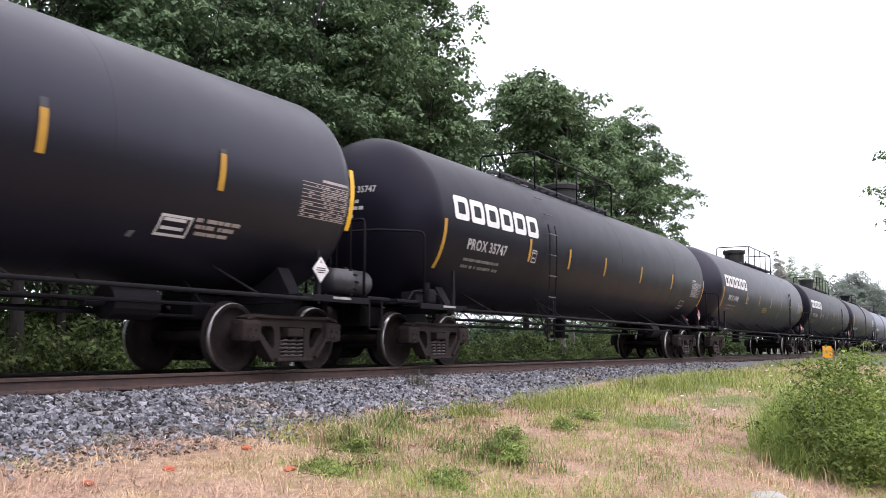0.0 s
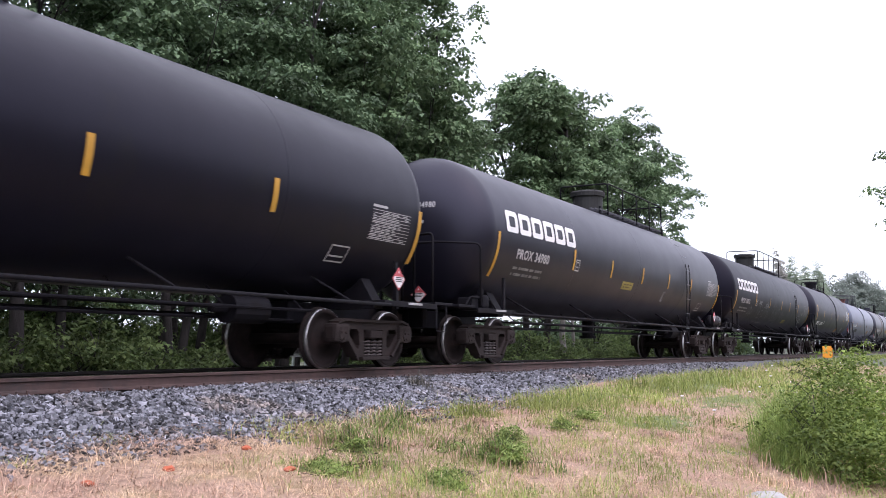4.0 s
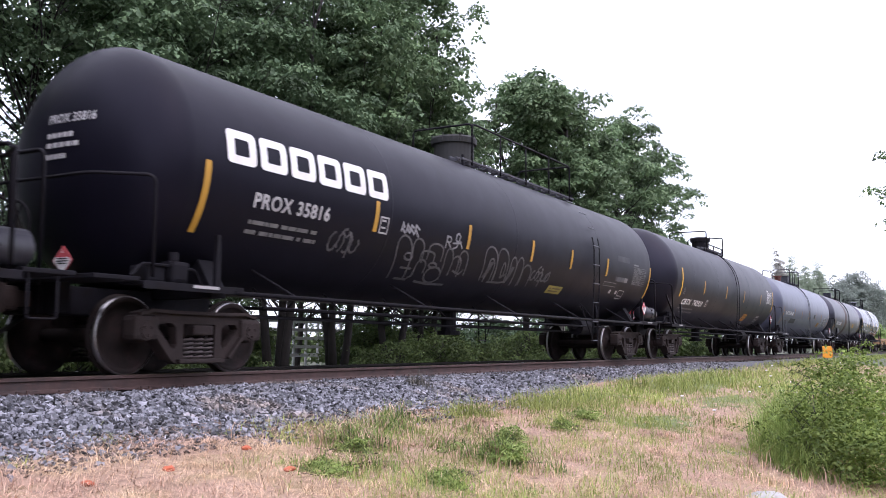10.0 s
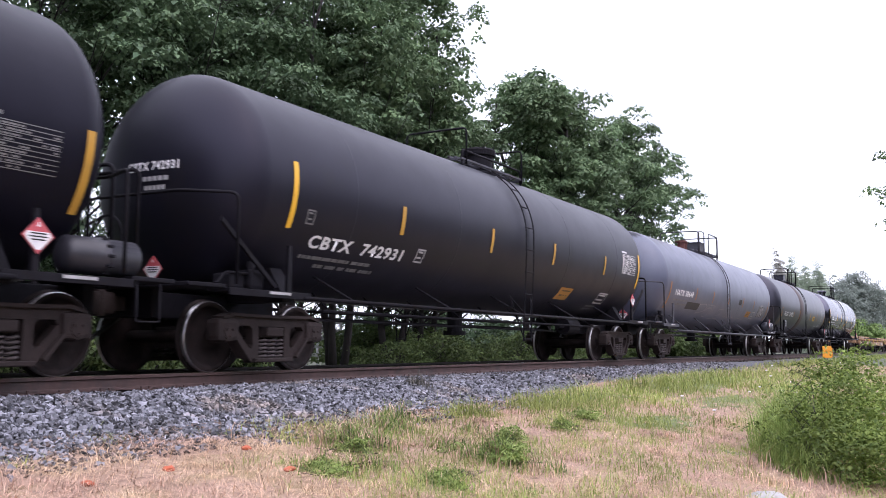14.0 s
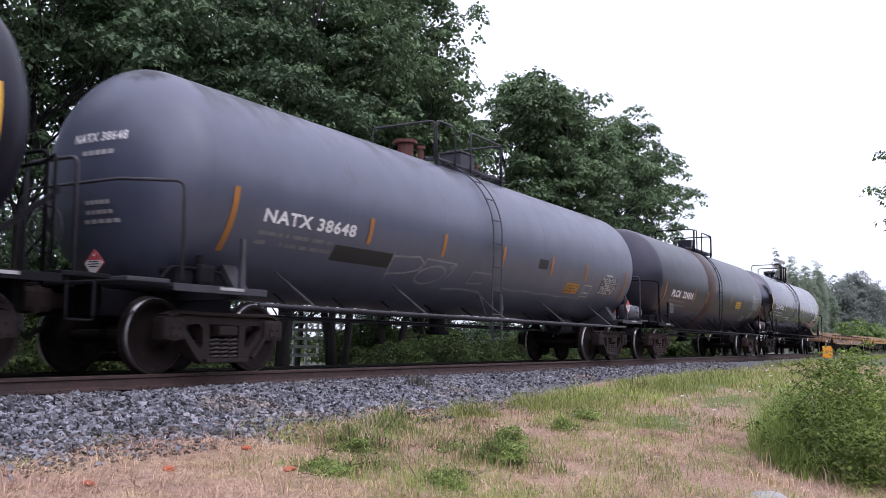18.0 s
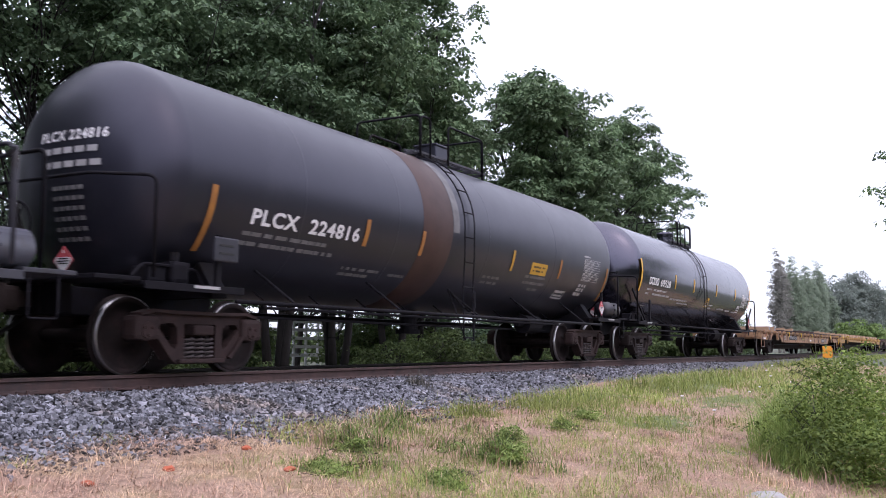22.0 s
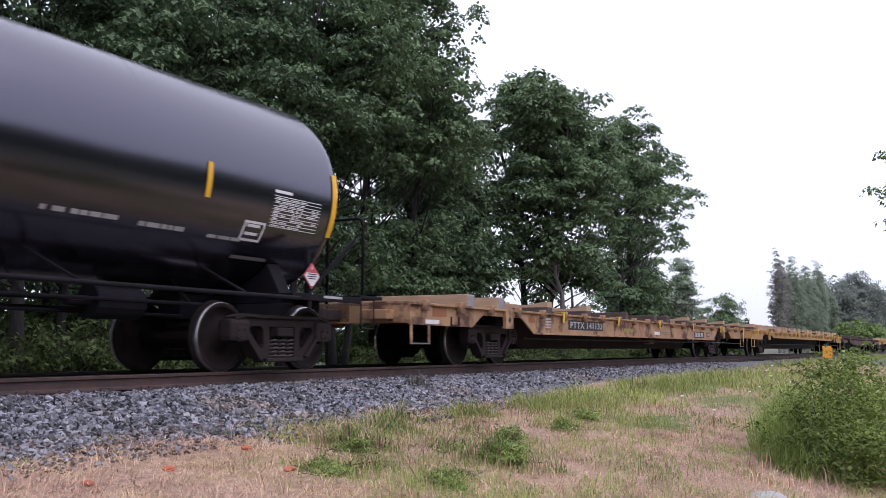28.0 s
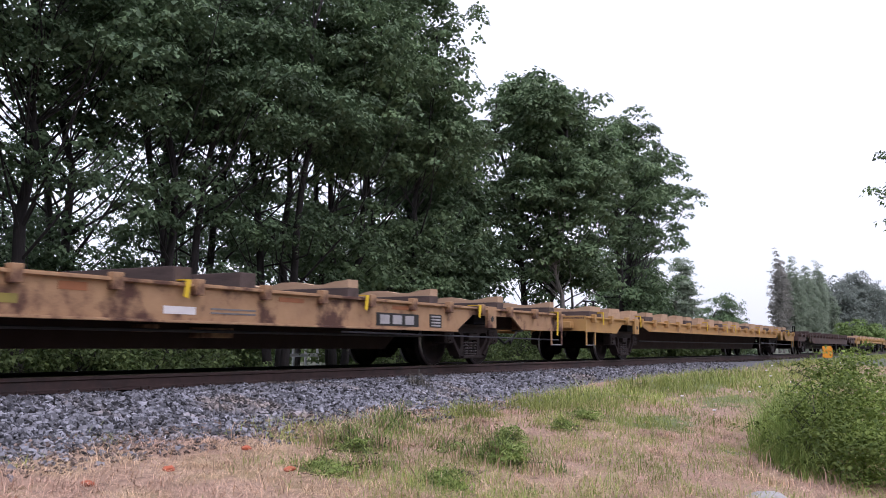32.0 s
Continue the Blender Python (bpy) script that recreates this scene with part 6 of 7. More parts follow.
maple(8.8, 17.4, 12.4, 2.4, 10, MAPLE_SHADED, leaf=0.17, per=30, trunk=0.14, crown=0.35, skirt=0.42, fringe=0.40, under=0.26)
maple(12.0, 16.6, 12.2, 2.5, 11, MAPLE_SHADED, trunk=0.15, stems=1, crown=0.35, skirt=0.65, fringe=0.45, under=0.26)
maple(14.2, 18.4, 12.2, 2.3, 17, MAPLE_SHADED, trunk=0.12, stems=2, crown=0.30, skirt=0.7, fringe=0.5, under=0.28)
maple(16.4, 16.9, 12.8, 2.5, 12, MAPLE_SHADED, trunk=0.11, stems=3, crown=0.45, skirt=0.85, fringe=0.55, under=0.28)
maple(18.6, 18.6, 12.8, 2.2, 18, MAPLE_SHADED, trunk=0.12, stems=2, crown=0.35, skirt=0.7, fringe=0.6, under=0.34)
maple(20.2, 16.8, 13.4, 2.6, 13, MAPLE_SHADED, trunk=0.12, stems=3, crown=0.6, skirt=0.85, fringe=0.7, under=0.46)
maple(23.6, 17.3, 13.8, 2.7, 14, MAPLE, leaf=0.148, per=56, trunk=0.12, under=0.8, stems=3, crown=0.75, skirt=0.9, fringe=0.8)
maple(26.4, 17.0, 14.4, 2.4, 15, MAPLE, leaf=0.148, per=56, trunk=0.12, low=2.4, under=1.1, crown=0.85, skirt=1.0, fringe=0.9)
tree("maple_tree", 31.0, 18.6, [(0, 0, 6.6, 2.2, 1.8, 0.8), (-1.0, 0, 4.2, 2.2, 1.7, 0.8), (1.4, 0, 4.4, 2.0, 1.6, 0.8), (2.6, 0.2, 7.6, 1.7, 1.7, 0.9), (3.6, 0.2, 5.2, 2.0, 2.0, 0.8), (-1.6, 0.3, 8.2, 1.8, 1.8, 0.9), (0.6, 0.2, 9.4, 1.9, 1.6, 0.9), (3.4, 0.3, 9.6, 1.5, 1.5, 0.8)], 0.12, "young maple with foliage nearly to the ground", MAPLE_SHADED, seed=16, fork=2.0, stems=3, group=ROW, leaf=0.185, per=40, thick=0.13)
tree("maple_tree", 38.2, 17.0, [(1.0, 0, 12.3, 1.9, 1.5, 1.0), (-1.7, -0.5, 11.0, 1.8, 1.8, 1.0), (3.6, -0.3, 10.4, 2.2, 1.8, 1.0), (0.3, -0.8, 8.0, 3.2, 2.0, 0.72), (0.5, 0, 5.0, 3.4, 2.2, 0.40)], 0.16,
     "rounded maple with a full green crown", MAPLE, seed=21, fork=3.4, stems=2, group=ROW, leaf=0.178, per=54, thick=0.13)
tree("maple_tree", 50.2, 17.0, [(0.2, 0, 12.9, 1.9, 1.4, 0.8), (3.0, 0.2, 12.1, 2.3, 1.6, 0.65), (5.8, 0.2, 11.6, 2.0, 1.5, 0.55), (7.6, 0.2, 10.4, 1.4, 0.9, 0.5), (8.4, 0.2, 10.9, 0.9, 0.4, 0.5), (5.2, 0, 8.6, 2.4, 1.4, 0.4),
     (1.6, -0.5, 10.0, 3.0, 1.6, 0.42), (-2.3, -0.3, 10.2, 2.4, 2.2, 0.6), (-0.4, 0, 6.8, 3.2, 1.6, 0.4), (0.6, 0.2, 3.8, 2.6, 2.0, 0.5)], 0.2,
     "spreading maple with an open, ragged crown", MAPLE, seed=22, fork=4.0, stems=2, group=ROW, leaf=0.185, bough=1.1, spray=0.46, per=48, density=0.9, thick=0.13)
tree("birch_tree", 38.6, 15.8, [(-1.3, 0.2, 5.6, 1.2, 1.2, 0.35), (-0.6, 0, 6.6, 1.0, 0.9, 0.3)], 0.15, "leaning pale-barked tree with thin foliage", MAPLE, bark=BIRCH, seed=23, fork=4.2, lean=(-1.3, 0), group=ROW, leaf=0.2, shape=LOBED)
tree("birch_tree", 40.6, 16.4, [(0.5, 0, 5.4, 1.2, 1.1, 0.3)], 0.09, "slim pale-barked tree with thin foliage", MAPLE, bark=BIRCH, seed=24, fork=4.0, lean=(0.6, 0), group=ROW, leaf=0.2, shape=LOBED)
# a second row behind, with foliage nearly to the ground
for i, (x, y, h) in enumerate(((12.5, 24, 8.0), (18.5, 25, 8.5), (24.5, 24.5, 8.5), (31, 25, 9.0), (38, 25.5, 8.5), (46, 26, 8.5))):
    tree("leafy_tree", x, y, [(0, 0, h * 0.72, 2.8, h * 0.26, 0.24), (-1.6, 0, h * (0.54 if 29 < x < 33 else 0.42), 2.6, h * (0.16 if 29 < x < 33 else 0.24), 0.22), (1.8, 0, h * (0.54 if 22 < x < 33 else 0.44), 2.7, h * (0.16 if 22 < x < 33 else 0.24), 0.22)], 0.13, "smaller leafy tree behind the maples", MAPLE_SHADED, seed=140 + i,
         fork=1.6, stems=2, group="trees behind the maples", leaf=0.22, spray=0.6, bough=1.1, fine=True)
# undergrowth among and behind the trees
for i, (x, y, w, h) in enumerate(((10.6, 18.9, 1.6, 2.0), (13.0, 19.2, 1.5, 2.1), (15.4, 19.4, 1.6, 2.3), (18.2, 19.8, 1.5, 1.7), (20.6, 19.0, 1.4, 1.9), (27.0, 18.6, 1.7, 1.6), (30, 18.0, 1.8, 1.5),
                                  (34.5, 17.6, 2.0, 1.1), (38.4, 17.4, 2.0, 1.4), (42, 16.8, 2.0, 1.2), (46.5, 16.4, 2.6, 1.6), (52, 16.0, 2.8, 1.9), (58, 15.8, 3.0, 2.3))):
    tree("shrub", x, y, [(0, 0, h * 0.50, w, h * 0.45, 0.8), (w * 0.5, 0.2, h * 0.75, w * 0.6, h * 0.40, 0.6)], 0.03, "leafy green shrub in the hedge behind the track", HEDGE, seed=60 + i, fork=0.3, stems=3,
         category="shrub", spray=0.30, per=34 if x < 36 else 16, leaf=0.10 if x < 36 else 0.17, group="hedge behind the track", density=1.1, bough=0.6)
for i, (x, y, w, h) in enumerate(((10, 21.5, 2.2, 1.5), (15.5, 22, 2.2, 1.4), (21, 21.5, 2.2, 1.2), (23.6, 22, 1.6, 1.4), (33.5, 22, 2.2, 2.2), (37, 22, 2.8, 2.2), (42.5, 22, 3.0, 2.2), (49, 22, 3.2, 2.6), (56, 22, 3.4, 2.8))):
    tree("shrub", x, y, [(0, 0, h * 0.5, w, h * 0.5, 0.6), (w * 0.6, 0.2, h * 0.7, w * 0.6, h * 0.45, 0.5)], 0.04, "tall dark shrub behind the trees", MAPLE_SHADED, seed=180 + i, fork=0.4, stems=3,
         category="shrub", spray=0.45, per=20, leaf=0.22, group="shrubs behind the trees", bough=0.9)
# low growth in front of the trunks, open where the white slats show
for i, (x, y, w, h) in enumerate(((8.4, 15.0, 1.3, 1.5), (10.4, 15.3, 1.2, 1.2), (12.2, 14.9, 1.3, 1.6), (14.3, 15.4, 1.2, 1.3), (16.0, 15.2, 1.1, 1.0), (23.6, 15.2, 1.2, 1.1), (26.2, 15.0, 1.3, 1.5), (29.2, 15.3, 1.4, 1.2), (32.4, 15.2, 1.4, 1.4),
                                  (36.0, 15.0, 1.6, 1.1), (40.0, 15.2, 1.6, 1.3))):
    tree("shrub", x, y, [(0, 0, h * 0.45, w, h * 0.45, 0.55), (w * 0.5, 0.2, h * 0.75, w * 0.5, h * 0.38, 0.5)], 0.02, "leafy green shrub in front of the trunks", HEDGE, seed=260 + i, fork=0.3, stems=3,
         category="shrub", spray=0.26, per=30, leaf=0.09, group="shrubs in front of the trees", density=1.0, bough=0.6)
# a low hedge far behind
for i in range(13):
    tree("shrub", 16 + 5.2 * i, 33 + (i * 7 % 4), [(0, 0, 0.9, 2.8, 0.8, 0.35), (1.5, 0, 1.2, 2.0, 0.7, 0.3)], 0.05, "green shrub in a low hedge across the field", HEDGE, seed=220 + i, fork=0.3, stems=3,
         category="shrub", spray=0.5, per=26, leaf=0.32, group="hedge across the field", bough=0.9)
# farther along the line
tree("leafy_tree", 63.5, 21.2, [(0.3, 0, 6.2, 2.6, 2.1, 0.8), (-2.4, 0, 3.8, 2.4, 2.2, 0.7), (1.6, 0, 3.2, 2.0, 2.0, 0.9)], 0.16, "low leafy tree beyond the maples", MAPLE, seed=31, spray=0.6, per=44, leaf=0.26, group=ROW, bough=1.2, fine=True)
tree("poplar_tree", 106, 29, [(0, 0, 5.0, 1.5, 4.2, 1.3), (0.4, 0, 9.0, 1.0, 2.4, 1.2), (-1.6, 2.0, 5.4, 1.4, 4.6, 1.0), (-1.0, 3.6, 4.4, 1.3, 4.0, 1.0)], 0.2, "narrow poplar in the distance", POPLAR_HAZED, bark=BIRCH, seed=32, spray=0.5, per=24, leaf=0.30, group=ROW, bough=0.9, fine=True)
tree("leafy_tree", 122, 29.6, [(0, 0, 3.2, 3.6, 2.8, 1.0), (3.4, -0.8, 5.6, 2.0, 2.4, 1.0), (-3.5, 1.0, 2.4, 2.6, 2.0, 1.0), (8, -2.5, 1.8, 2.4, 1.6, 0.9)], 0.2, "low spreading green tree beside the line", MAPLE, seed=33, spray=0.7, per=20, leaf=0.36, group=ROW, bough=1.2, fine=True)
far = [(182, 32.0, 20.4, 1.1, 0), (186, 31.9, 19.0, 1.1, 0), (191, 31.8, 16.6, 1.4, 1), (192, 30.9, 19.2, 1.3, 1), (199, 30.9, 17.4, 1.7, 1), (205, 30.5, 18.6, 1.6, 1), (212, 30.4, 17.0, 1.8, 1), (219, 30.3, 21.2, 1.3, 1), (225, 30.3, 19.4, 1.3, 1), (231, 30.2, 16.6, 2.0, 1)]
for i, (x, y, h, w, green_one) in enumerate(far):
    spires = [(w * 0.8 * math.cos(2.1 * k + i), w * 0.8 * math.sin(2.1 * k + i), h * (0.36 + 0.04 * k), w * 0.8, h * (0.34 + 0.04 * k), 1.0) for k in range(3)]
    tree("poplar_tree", x, y, spires + [(0.1, 0, h * 0.70, w * 0.75, h * 0.26, 1.2)], 0.22, "tall slender poplar in the distance" if green_one else "tall slender poplar, greyed for haze, with a pale trunk in the distance", POPLAR_HAZED if green_one else POPLAR_HAZED_GREY, bark=BIRCH, seed=80 + i,
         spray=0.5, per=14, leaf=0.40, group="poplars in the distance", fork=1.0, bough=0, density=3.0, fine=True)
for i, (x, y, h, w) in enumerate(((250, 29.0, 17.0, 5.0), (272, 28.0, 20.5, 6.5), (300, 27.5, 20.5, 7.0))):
    tree("leafy_tree", x, y, [(0, 0, h * 0.64, w, h * 0.36, 0.9), (w * 0.5, 0, h * 0.4, w * 0.9, h * 0.3, 0.9), (-w * 0.5, 0, h * 0.3, w * 0.9, h * 0.25, 0.9)], 0.35, "large rounded tree in the distance, its green greyed for haze", FAR_LEAF_HAZED, seed=90 + i,
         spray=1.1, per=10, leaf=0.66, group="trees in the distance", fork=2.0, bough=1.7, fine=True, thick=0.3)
tree("shrub", 160, 16.2, [(0, 0, 3.0, 3.2, 2.5, 0.9), (4, -2.2, 2.2, 3.0, 2.0, 0.9), (2, 1.6, 2.2, 2.4, 1.9, 0.9)], 0.15, "bright green rounded shrub beside the line", LIME, seed=97, spray=0.7, per=22, leaf=0.36, category="shrub", fork=0.5, bough=1.2)
tree("leafy_tree", 42.6, 1.4, [(0.0, 0.7, 9.1, 0.65, 0.35, 0.8), (0.0, 0.75, 7.6, 0.75, 0.5, 0.8), (0.2, 0.6, 6.1, 0.65, 0.3, 0.7), (1.8, -1.4, 7.5, 2.0, 2.6, 0.8)], 0.18, "tree at the field's edge with a branch reaching out", MAPLE, seed=98, fork=4.5, lean=(2.0, -3.0), base=-0.6)

# the bramble bush, weeds and tufts on the verge
tree("bramble_bush", 11.2, 1.70, [(-0.45, -0.30, 0.26, 0.36, 0.26, 1.0), (-0.35, -0.60, 0.30, 0.5, 0.30, 1.0), (0.15, -0.02, 0.44, 0.42, 0.36, 0.9), (0.55, -0.45, 0.56, 0.6, 0.42, 0.9), (1.3, -0.25, 0.70, 0.75, 0.40, 0.9), (2.2, -0.3, 0.76, 0.8, 0.42, 0.8), (-0.75, -0.80, 0.26, 0.48, 0.28, 1.0), (0.1, -0.95, 0.36, 0.6, 0.36, 1.0),
      (0.25, -0.15, 0.86, 0.13, 0.22, 0.7), (0.75, -0.55, 1.05, 0.14, 0.24, 0.7), (1.2, -0.1, 1.08, 0.15, 0.22, 0.7), (1.8, -0.4, 1.16, 0.16, 0.24, 0.7), (-0.25, -0.45, 0.62, 0.12, 0.18, 0.7), (2.5, -0.2, 1.20, 0.2, 0.26, 0.7), (0.3, -0.9, 0.80, 0.13, 0.2, 0.7)], 0.005,
     "tangled green bramble bush on the verge", BRAMBLE, seed=41, fork=0.1, stems=5, category="bush", spray=0.13, per=26, leaf=0.038, density=0.74, bough=0.34, shape=LOBED, thick=0.16)


def blades(count, spots, length, width, material_seed, lean=0.5, grow=0.0):
    """Grass blades at spots: bent strips of two faces each."""
    rg = np.random.default_rng(material_seed)
    verts, faces = [], []
    for x, y, z, k in spots:
        a, b = rg.random() * 6.283, lean * (0.3 + rg.random())
        l, w = length * k * (0.35 + 1.0 * rg.random()), width * (0.7 + 0.6 * rg.random()) * (1 + grow * math.hypot(x, y))
        dx, dy = math.cos(a), math.sin(a)
        px, py = -dy * w, dx * w
        h = l * 0.55
        i = len(verts)
        verts += [(x - px, y - py, z - 0.01), (x + px, y + py, z - 0.01), (x + dx * b * h * 0.5 + px * 0.7, y + dy * b * h * 0.5 + py * 0.7, z + h * max(0.25, 1 - 0.2 * b)), (x + dx * b * h * 0.5 - px * 0.7, y + dy * b * h * 0.5 - py * 0.7, z + h * max(0.25, 1 - 0.2 * b)),
                  (x + dx * b * l * 1.3, y + dy * b * l * 1.3, z + l * max(0.12, 1 - 0.30 * b))]
        faces += [(i, i + 1, i + 2, i + 3), (i + 3, i + 2, i + 4)]
    return verts, faces


def matted(x, y):
    """How long the dry grass stands: it lies in tangled clumps with bare, trodden spots between."""
    n = noise.noise((x * 1.7, y * 2.3, 2.2)) + 0.6 * noise.noise((x * 5.0, y * 6.0, 8.1))
    return 0.35 + 1.5 * min(1.0, max(0.0, 0.45 + 0.8 * n)) * (0.6 + 0.8 * random.random())


def verge(count, seed, lo=4.2, hi=45.0):
    rg = np.random.default_rng(seed)
    res = []
    while len(res) < count:
        r = lo * (hi / lo) ** rg.random()
        a = rg.uniform(0.02, 1.12)
        x, y = r * math.cos(a), r * math.sin(a)
        edge = 6.35 + 0.3 * noise.noise((x * 0.8, 0, 4.4)) + 0.9 * smooth_step(10, 24, x)
        if y < edge + 0.45 and (y < edge - 0.2 or rg.random() < 0.45):
            res.append((x, y, lie(x, y)))
    return res


pts = verge(40000, 1)
standing = [(x, y, z, matted(x, y)) for x, y, z in pts if green(x, y) < 0.12 + 0.55 * random.random() and noise.noise((x * 3.1, y * 4.0, 6.6)) > -0.35 + 0.5 * random.random() - 0.4]
pts = verge(78000, 8, 4.0, 30.0)
lying = [(x, y, z + 0.008, 0.5 + matted(x, y)) for x, y, z in pts if green(x, y) < 0.25 + 0.5 * random.random() and noise.noise((x * 2.6, y * 3.4, 4.1)) > -0.55 + 0.5 * random.random()]
v, f = merge(blades(0, standing, 0.105, 0.0014, 2, 2.3, 0.09), blades(0, lying, 0.026, 0.0017, 12, 4.0, 0.10))
tagged(link("dry_grass", soup("dry_grass", v, f, STRAW)), "matted dry straw-coloured grass", "grass", kind="stuff")
pts = verge(80000, 3)
v, f = blades(0, [(x, y, z, 0.6 + 0.8 * random.random()) for x, y, z in pts if green(x, y) > 0.16 - 0.3 * random.random()], 0.12, 0.0022, 4, 1.2, 0.06)
tagged(link("green_grass", soup("green_grass", v, f, BLADE)), "patches of short green grass", "grass", kind="stuff")


def tufts(rows, seed, material, name, label, base=lie):
    """Tufts of grass: rows of (x, y, radius, height, blades)."""
    rg = np.random.default_rng(seed)
    lots = []
    for k, (x, y, r, h, n) in enumerate(rows):
        spots = []
        for _ in range(n):
            a, q = rg.random() * 6.283, r * rg.random() ** 0.6
            px, py = x + q * math.cos(a), y + q * math.sin(a)
            spots.append((px, py, base(px, py), 1.25 - 0.7 * q / r))
        lots.append(blades(0, spots, h, 0.0026 + 0.00022 * math.hypot(x, y), seed + k, 0.7))
    tagged(link(name, soup(name, *merge(*lots), material)), label, "grass", kind="stuff")


TUFTS = ((7.46, 5.30, 0.24, 0.26, 460), (7.48, 4.96, 0.15, 0.22, 200), (6.19, 4.76, 0.26, 0.10, 220), (6.35, 4.60, 0.26, 0.10, 220), (6.67, 4.48, 0.20, 0.15, 220), (9.45, 6.05, 0.26, 0.22, 340), (8.59, 5.61, 0.34, 0.18, 400),
         (9.0, 5.85, 0.26, 0.16, 240), (8.22, 4.58, 0.22, 0.15, 240), (8.10, 4.02, 0.30, 0.24, 400), (8.45, 4.15, 0.22, 0.20, 240), (6.65, 3.87, 0.36, 0.12, 340), (7.0, 3.98, 0.2, 0.10, 160), (8.22, 3.46, 0.13, 0.18, 130),
         (7.23, 3.30, 0.11, 0.12, 80), (9.6, 5.1, 0.3, 0.12, 200), (10.7, 5.66, 0.34, 0.24, 360), (12.8, 5.60, 0.5, 0.28, 480), (14.1, 5.45, 0.6, 0.29, 560), (12.0, 5.3, 0.4, 0.16, 260), (11.3, 4.7, 0.3, 0.15, 200), (13.2, 4.9, 0.4, 0.18, 260),
         (16.2, 5.5, 0.7, 0.22, 460), (18.0, 5.4, 0.9, 0.30, 700), (20.3, 5.25, 1.0, 0.28, 650), (23.0, 5.0, 1.2, 0.26, 600), (12.4, 4.0, 0.5, 0.16, 300), (15.0, 4.6, 0.5, 0.15, 300), (20.0, 3.6, 0.9, 0.28, 500), (25.5, 4.2, 1.3, 0.26, 600))
far_edge = [(36 + 2.0 * k + 0.05 * k * k, 6.5 + 0.25 * math.sin(2.3 * k), 1.2, 0.30 + 0.05 * math.sin(1.7 * k), 150) for k in range(22)]
tufts(far_edge, 350, BLADE, "verge_grass", "long grass along the edge of the ballast")
low = [(x, y, r, h, n) for x, y, r, h, n in TUFTS if x < 10]
tufts([(x, y, r * 1.35, h * 1.15, int(n * 0.42)) for x, y, r, h, n in low], 300, WEED, "weed_tufts", "fuzzy green weeds on the dry verge")
# darker blades give the tufts' middle its shade
tufts([(x + 0.08, y, r * 0.7, h * 1.25, int(n * 0.16)) for x, y, r, h, n in low], 310, HEDGE, "shaded_weeds", "green weeds in the middle of the tufts, darkened for the shade there")
tufts([(x, y + 0.05, r * 1.7, h * 1.1, int(n * 0.30)) for x, y, r, h, n in low], 330, STRAW, "dry_tufts", "dry stems standing among the green weeds")
tufts([(x, y, r * 1.2, h * 1.15, int(n * 0.8)) for x, y, r, h, n in TUFTS if x >= 10], 320, BLADE, "grass_tufts", "tufts of longer green grass on the verge")
tufts(((10.9, 1.75, 0.25, 0.42, 160), (11.2, 1.95, 0.3, 0.52, 200), (11.6, 1.95, 0.3, 0.66, 220), (12.0, 2.2, 0.32, 0.80, 300), (12.6, 2.15, 0.4, 0.68, 220), (13.4, 2.4, 0.40, 0.80, 260), (14.3, 2.3, 0.6, 0.68, 300), (15.4, 2.5, 0.5, 0.72, 240),
       (16.6, 2.3, 0.8, 0.55, 320), (10.6, 1.5, 0.3, 0.40, 130), (11.6, 1.7, 0.5, 0.95, 200), (12.6, 1.6, 0.6, 1.15, 220), (13.6, 1.5, 0.6, 1.2, 200)), 340, WEED, "tall_grass", "tall upright green grass among the brambles")
tufts(((10.0, 1.9, 0.35, 0.20, 60), (10.2, 1.35, 0.4, 0.20, 70), (10.9, 0.95, 0.4, 0.22, 70), (10.6, 2.15, 0.2, 0.34, 14)), 380, STRAW, "dry_stems", "dry pale stems round the brambles")
for i, (x, y, r, h) in enumerate(((7.22, 5.06, 0.17, 0.15), (6.3, 4.7, 0.20, 0.09), (6.1, 4.62, 0.16, 0.08), (8.12, 3.98, 0.25, 0.22), (8.4, 4.12, 0.22, 0.18), (9.16, 4.41, 0.15, 0.22), (8.2, 4.55, 0.18, 0.12), (6.7, 3.85, 0.22, 0.10), (7.0, 3.95, 0.18, 0.09),
                                  (7.7, 5.35, 0.16, 0.12), (10.9, 4.5, 0.18, 0.14), (12.1, 4.7, 0.20, 0.16))):
    tree("weed", x, y, [(0, 0, h * 0.55, r, h * 0.5, 1.0)], 0.003, "low leafy green weed on the verge", WEED, seed=400 + i, fork=0.03, stems=3, category="weed", spray=0.06, per=12, leaf=0.028, density=0.7,
         group="weeds on the verge", bough=0.09)
# a dead tuft has rooted in the ballast
tufts(((12.25, 7.42, 0.22, 0.26, 150),), 77, DEAD, "ballast_tuft", "dusty dead tuft standing in the ballast", bed)
# mounds of matted straw, with bare trodden earth between them
rg = np.random.default_rng(91)
heaps = []
while len(heaps) < 210:
    x, y = 4.3 + 11 * rg.random() ** 1.4, 1.6 + 4.6 * rg.random()
    if math.hypot(x, y) > 4.4 and green(x, y) < 0.25 and y < 0.95 * x + 1.2 and noise.noise((x * 1.1, y * 1.5, 12.0)) > -0.12:
        heaps.append((x, y, rg.uniform(0.10, 0.24), rg.uniform(0.05, 0.11), int(rg.uniform(50, 120))))
lots = []
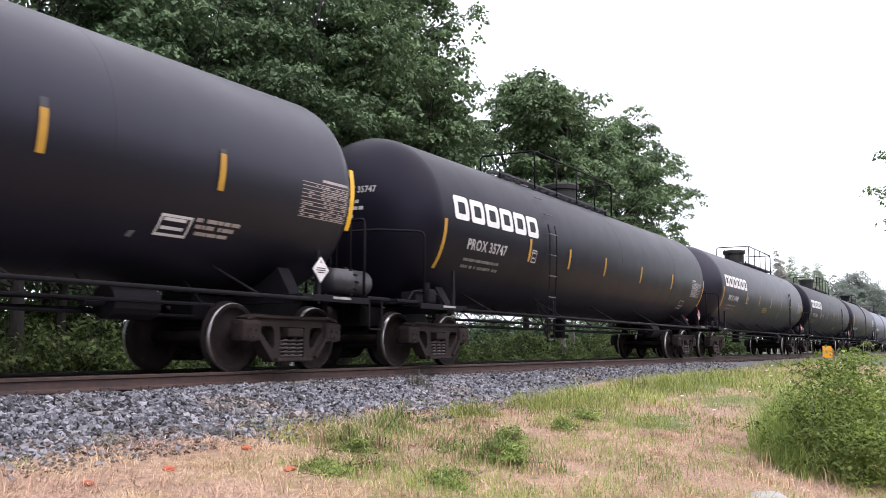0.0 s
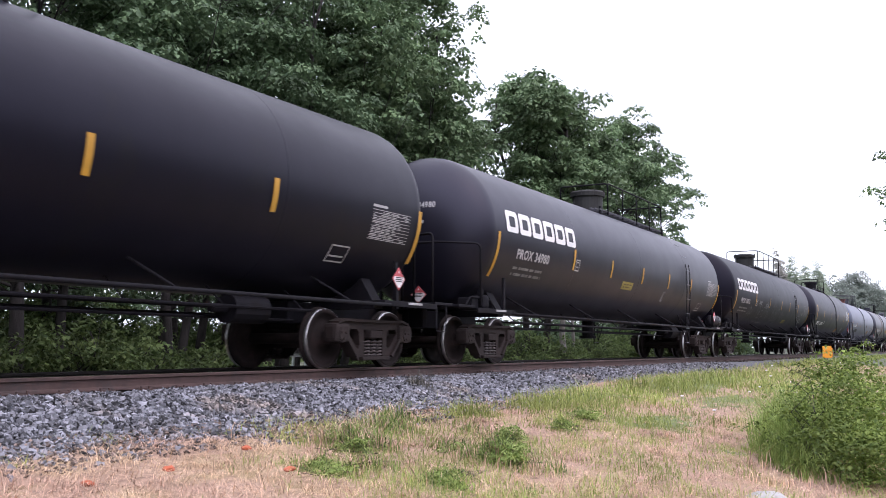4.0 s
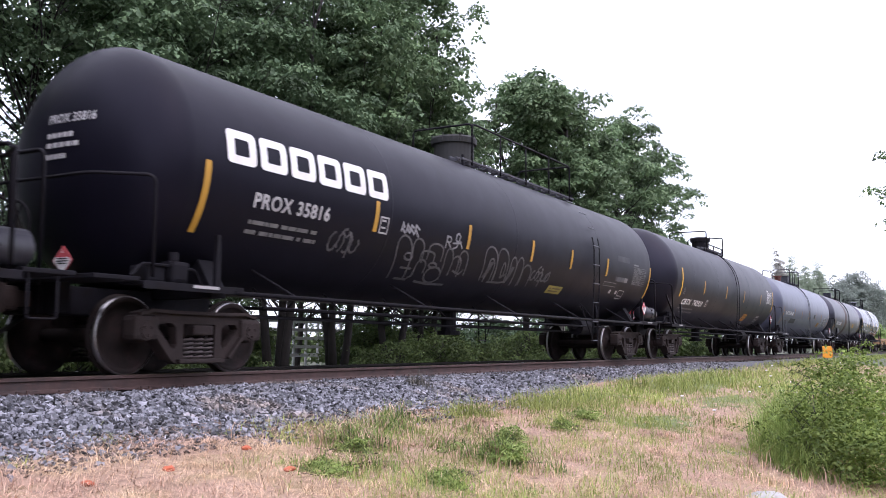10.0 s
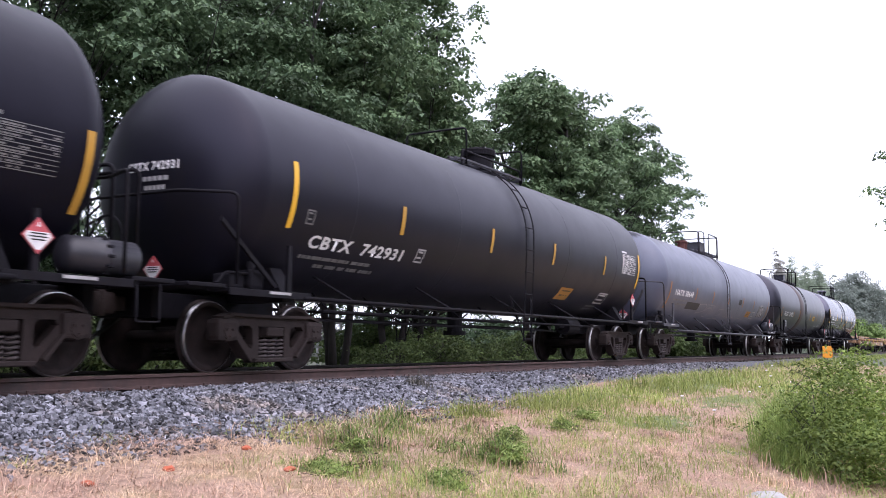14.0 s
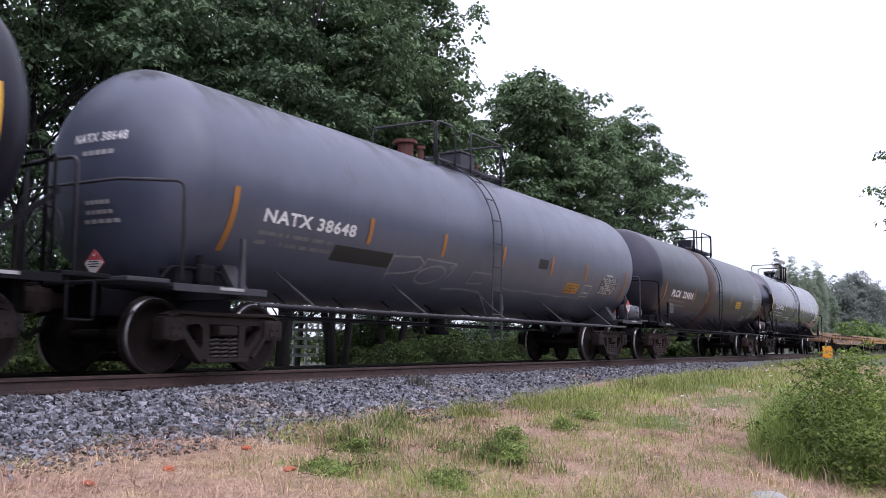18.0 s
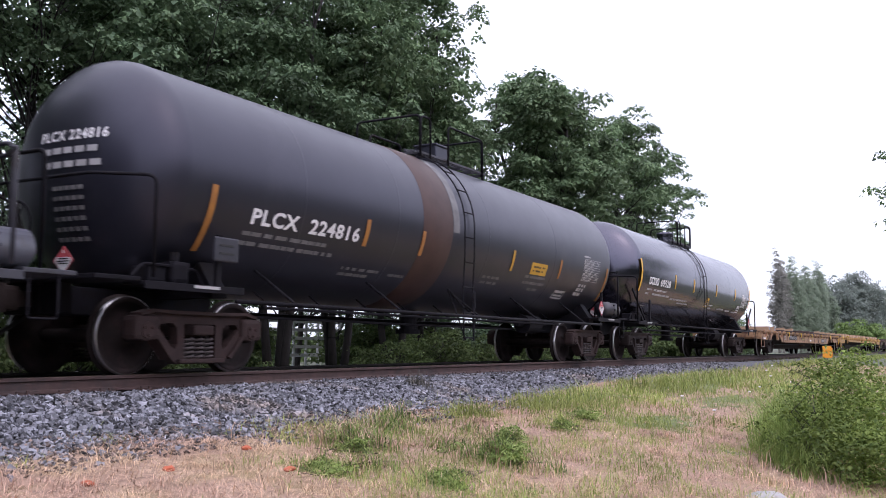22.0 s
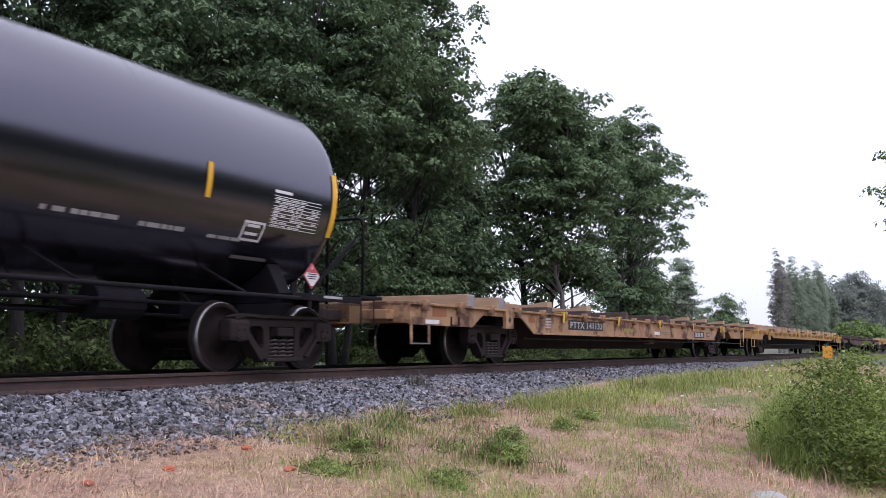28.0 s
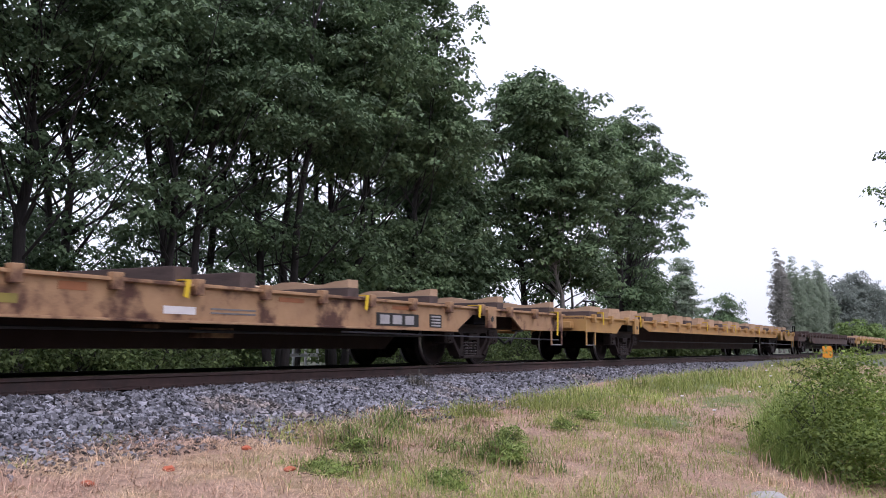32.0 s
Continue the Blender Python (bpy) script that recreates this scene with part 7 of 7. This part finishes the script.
for k, (x, y, r, h, n) in enumerate(heaps):
    spots = [(x + r * q * math.cos(a), y + r * q * math.sin(a), lie(x + r * q * math.cos(a), y + r * q * math.sin(a)) + 0.03 * (1 - q), 1.3 - 0.8 * q) for a, q in zip(rg.random(n) * 6.283, rg.random(n) ** 0.6)]
    lots.append(blades(0, spots, h, 0.0022, 700 + k, 2.6))
tagged(link("straw_mounds", soup("straw_mounds", *merge(*lots), STRAW)), "mounds of matted dry straw", "grass", kind="stuff")


# small white flower heads on thin stalks
rnd = random.Random(61)
for k in range(14):
    x = rnd.uniform(12, 26)
    y = rnd.uniform(2.6, 4.6) if x < 18 else rnd.uniform(2.4, 4.4)
    h = rnd.uniform(0.20, 0.42)
    flower = empty("wildflower", pose(x, y, lie(x, y)), "small white wildflower on a thin stalk", "flower", "flowers on the verge")
    bm = bmesh.new()
    tube(bm, [(0, 0, -0.02), (0.01, 0.01, h * 0.5), (0.03, 0.0, h)], 0.004, 5)
    part("stalk", bm, WEED, flower)
    bm = bmesh.new()
    bmesh.ops.create_icosphere(bm, subdivisions=1, radius=0.030)
    for q in bm.verts:
        q.co = Vector((q.co.x + 0.03, q.co.y, q.co.z * 0.5 + h + 0.01))
    part("flower_head", bm, WHITE, flower)


def stone(x, y, size, seed, label):
    bm = bmesh.new()
    bmesh.ops.create_icosphere(bm, subdivisions=4, radius=1.0)
    for q in bm.verts:
        q.co *= 1 + 0.16 * noise.noise(q.co * 1.3 + Vector((seed, 0, 0))) + 0.04 * noise.noise(q.co * 5)
        q.co = Vector((q.co.x * size[0], q.co.y * size[1], q.co.z * size[2]))
    ob = part("rock", bm, ROCK, None, "", pose(x, y, lie(x, y) - size[2] * 0.5, 0, 0, 30), True)
    return tagged(ob, label, "rock")


stone(8.95, 1.72, (0.30, 0.22, 0.14), 2.0, "pale rounded stone half sunk in the grass")

# the orange board on its stake beside the ballast
sign = empty("marker_sign", pose(39.5, 5.16, lie(39.5, 5.16)), "small orange marker board on a thin stake", "sign")
bm = bmesh.new()
box(bm, (0, 0, 0.25), (0.06, 0.06, 0.6), 0.008)
part("stake", bm, POST, sign)
bm = bmesh.new()
box(bm, (-0.045, 0, 0.57), (0.03, 0.34, 0.46), 0.015, Matrix.Rotation(radians(20), 4, "Z"))
part("board", bm, SIGN_OR, sign, "orange board")
bm = bmesh.new()
box(bm, (0.03, -0.07, 0.55), (0.025, 0.28, 0.34), 0.012, Matrix.Rotation(radians(20), 4, "Z"))
part("back_board", bm, SIGN_DIM, sign, "darker orange board behind it")
for i, (x, y) in enumerate(((4.44, 5.32), (5.23, 5.38), (6.36, 5.61), (5.95, 4.79))):
    bm = bmesh.new()
    bmesh.ops.create_icosphere(bm, subdivisions=2, radius=0.05)
    for q in bm.verts:
        q.co *= 1 + 0.4 * noise.noise(q.co * 22 + Vector((i * 5, 0, 0)))
        q.co.z *= 0.45
    tagged(part("litter", bm, LITTER, None, "", pose(x, y, lie(x, y) + 0.03)), "crumpled orange scrap lying in the dry grass", "litter")

# white slats added to stand for the bright background between the trunks
fence = empty("fence", pose(25.0, 22.5, lie(25, 22.5)), "white slats added for the bright background beyond the trees", "fence")
for i in range(9):
    bm = bmesh.new()
    box(bm, (0.75 * i, 0, 0.95), (0.08, 0.08, 1.9), 0.008)
    part("post", bm, SLAT_WHITE, fence)
for i in range(5):
    bm = bmesh.new()
    box(bm, (3.0, -0.055, 0.55 + 0.32 * i), (6.1, 0.03, 0.12), 0.006)
    part("slat", bm, SLAT_WHITE, fence)

# unseen trees added on the near side, to darken what the tanks reflect
for i in range(12):
    tree("leafy_tree", -42 + 12 * i + (i * 37 % 5), -24 - (i * 53 % 7), [(0, 0, 7.5, 5.0, 3.6, 0.9), (3, 0, 4.5, 5.0, 3.8, 0.9), (-4, 0, 5.0, 4.5, 4.0, 0.9)], 0.3, "unseen leafy tree added for the tanks to reflect", MAPLE_SHADED, seed=500 + i,
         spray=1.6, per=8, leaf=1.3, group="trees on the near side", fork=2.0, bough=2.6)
# unseen trees added to lengthen the row, so the tank ends reflect foliage
for i in range(7):
    tree("leafy_tree", 1.5 - 8.5 * i, 18.5 + (i * 29 % 4), [(0, 0, 9.0, 4.4, 3.6, 0.9), (2, 0, 5.0, 4.2, 3.2, 0.9), (-3, 0, 4.0, 4.0, 3.4, 0.9)], 0.3, "unseen leafy tree added further along the row", MAPLE_SHADED, seed=530 + i,
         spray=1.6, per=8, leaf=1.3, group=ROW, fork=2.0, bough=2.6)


# ---------------------------------------------------------------- what moves
def motions():
    times = [2 * i for i in range(17)]
    for ob, place in cars:
        m = ob.matrix_basis.copy()
        start = run(0)
        walk(ob, [(t, Matrix.Translation((start - run(t), 0, 0)) @ m) for t in times])
    turns = [(0.1 * i, math.degrees(run(0.1 * i) / 0.457)) for i in range(321)]
    rolls = {e: [(t, pose(e, 0, 0.457, 0, -a, 0)) for t, a in turns] for e in (-0.889, 0.889)}
    for wheel, e in wheelsets:
        walk(wheel, rolls[e])


motions()
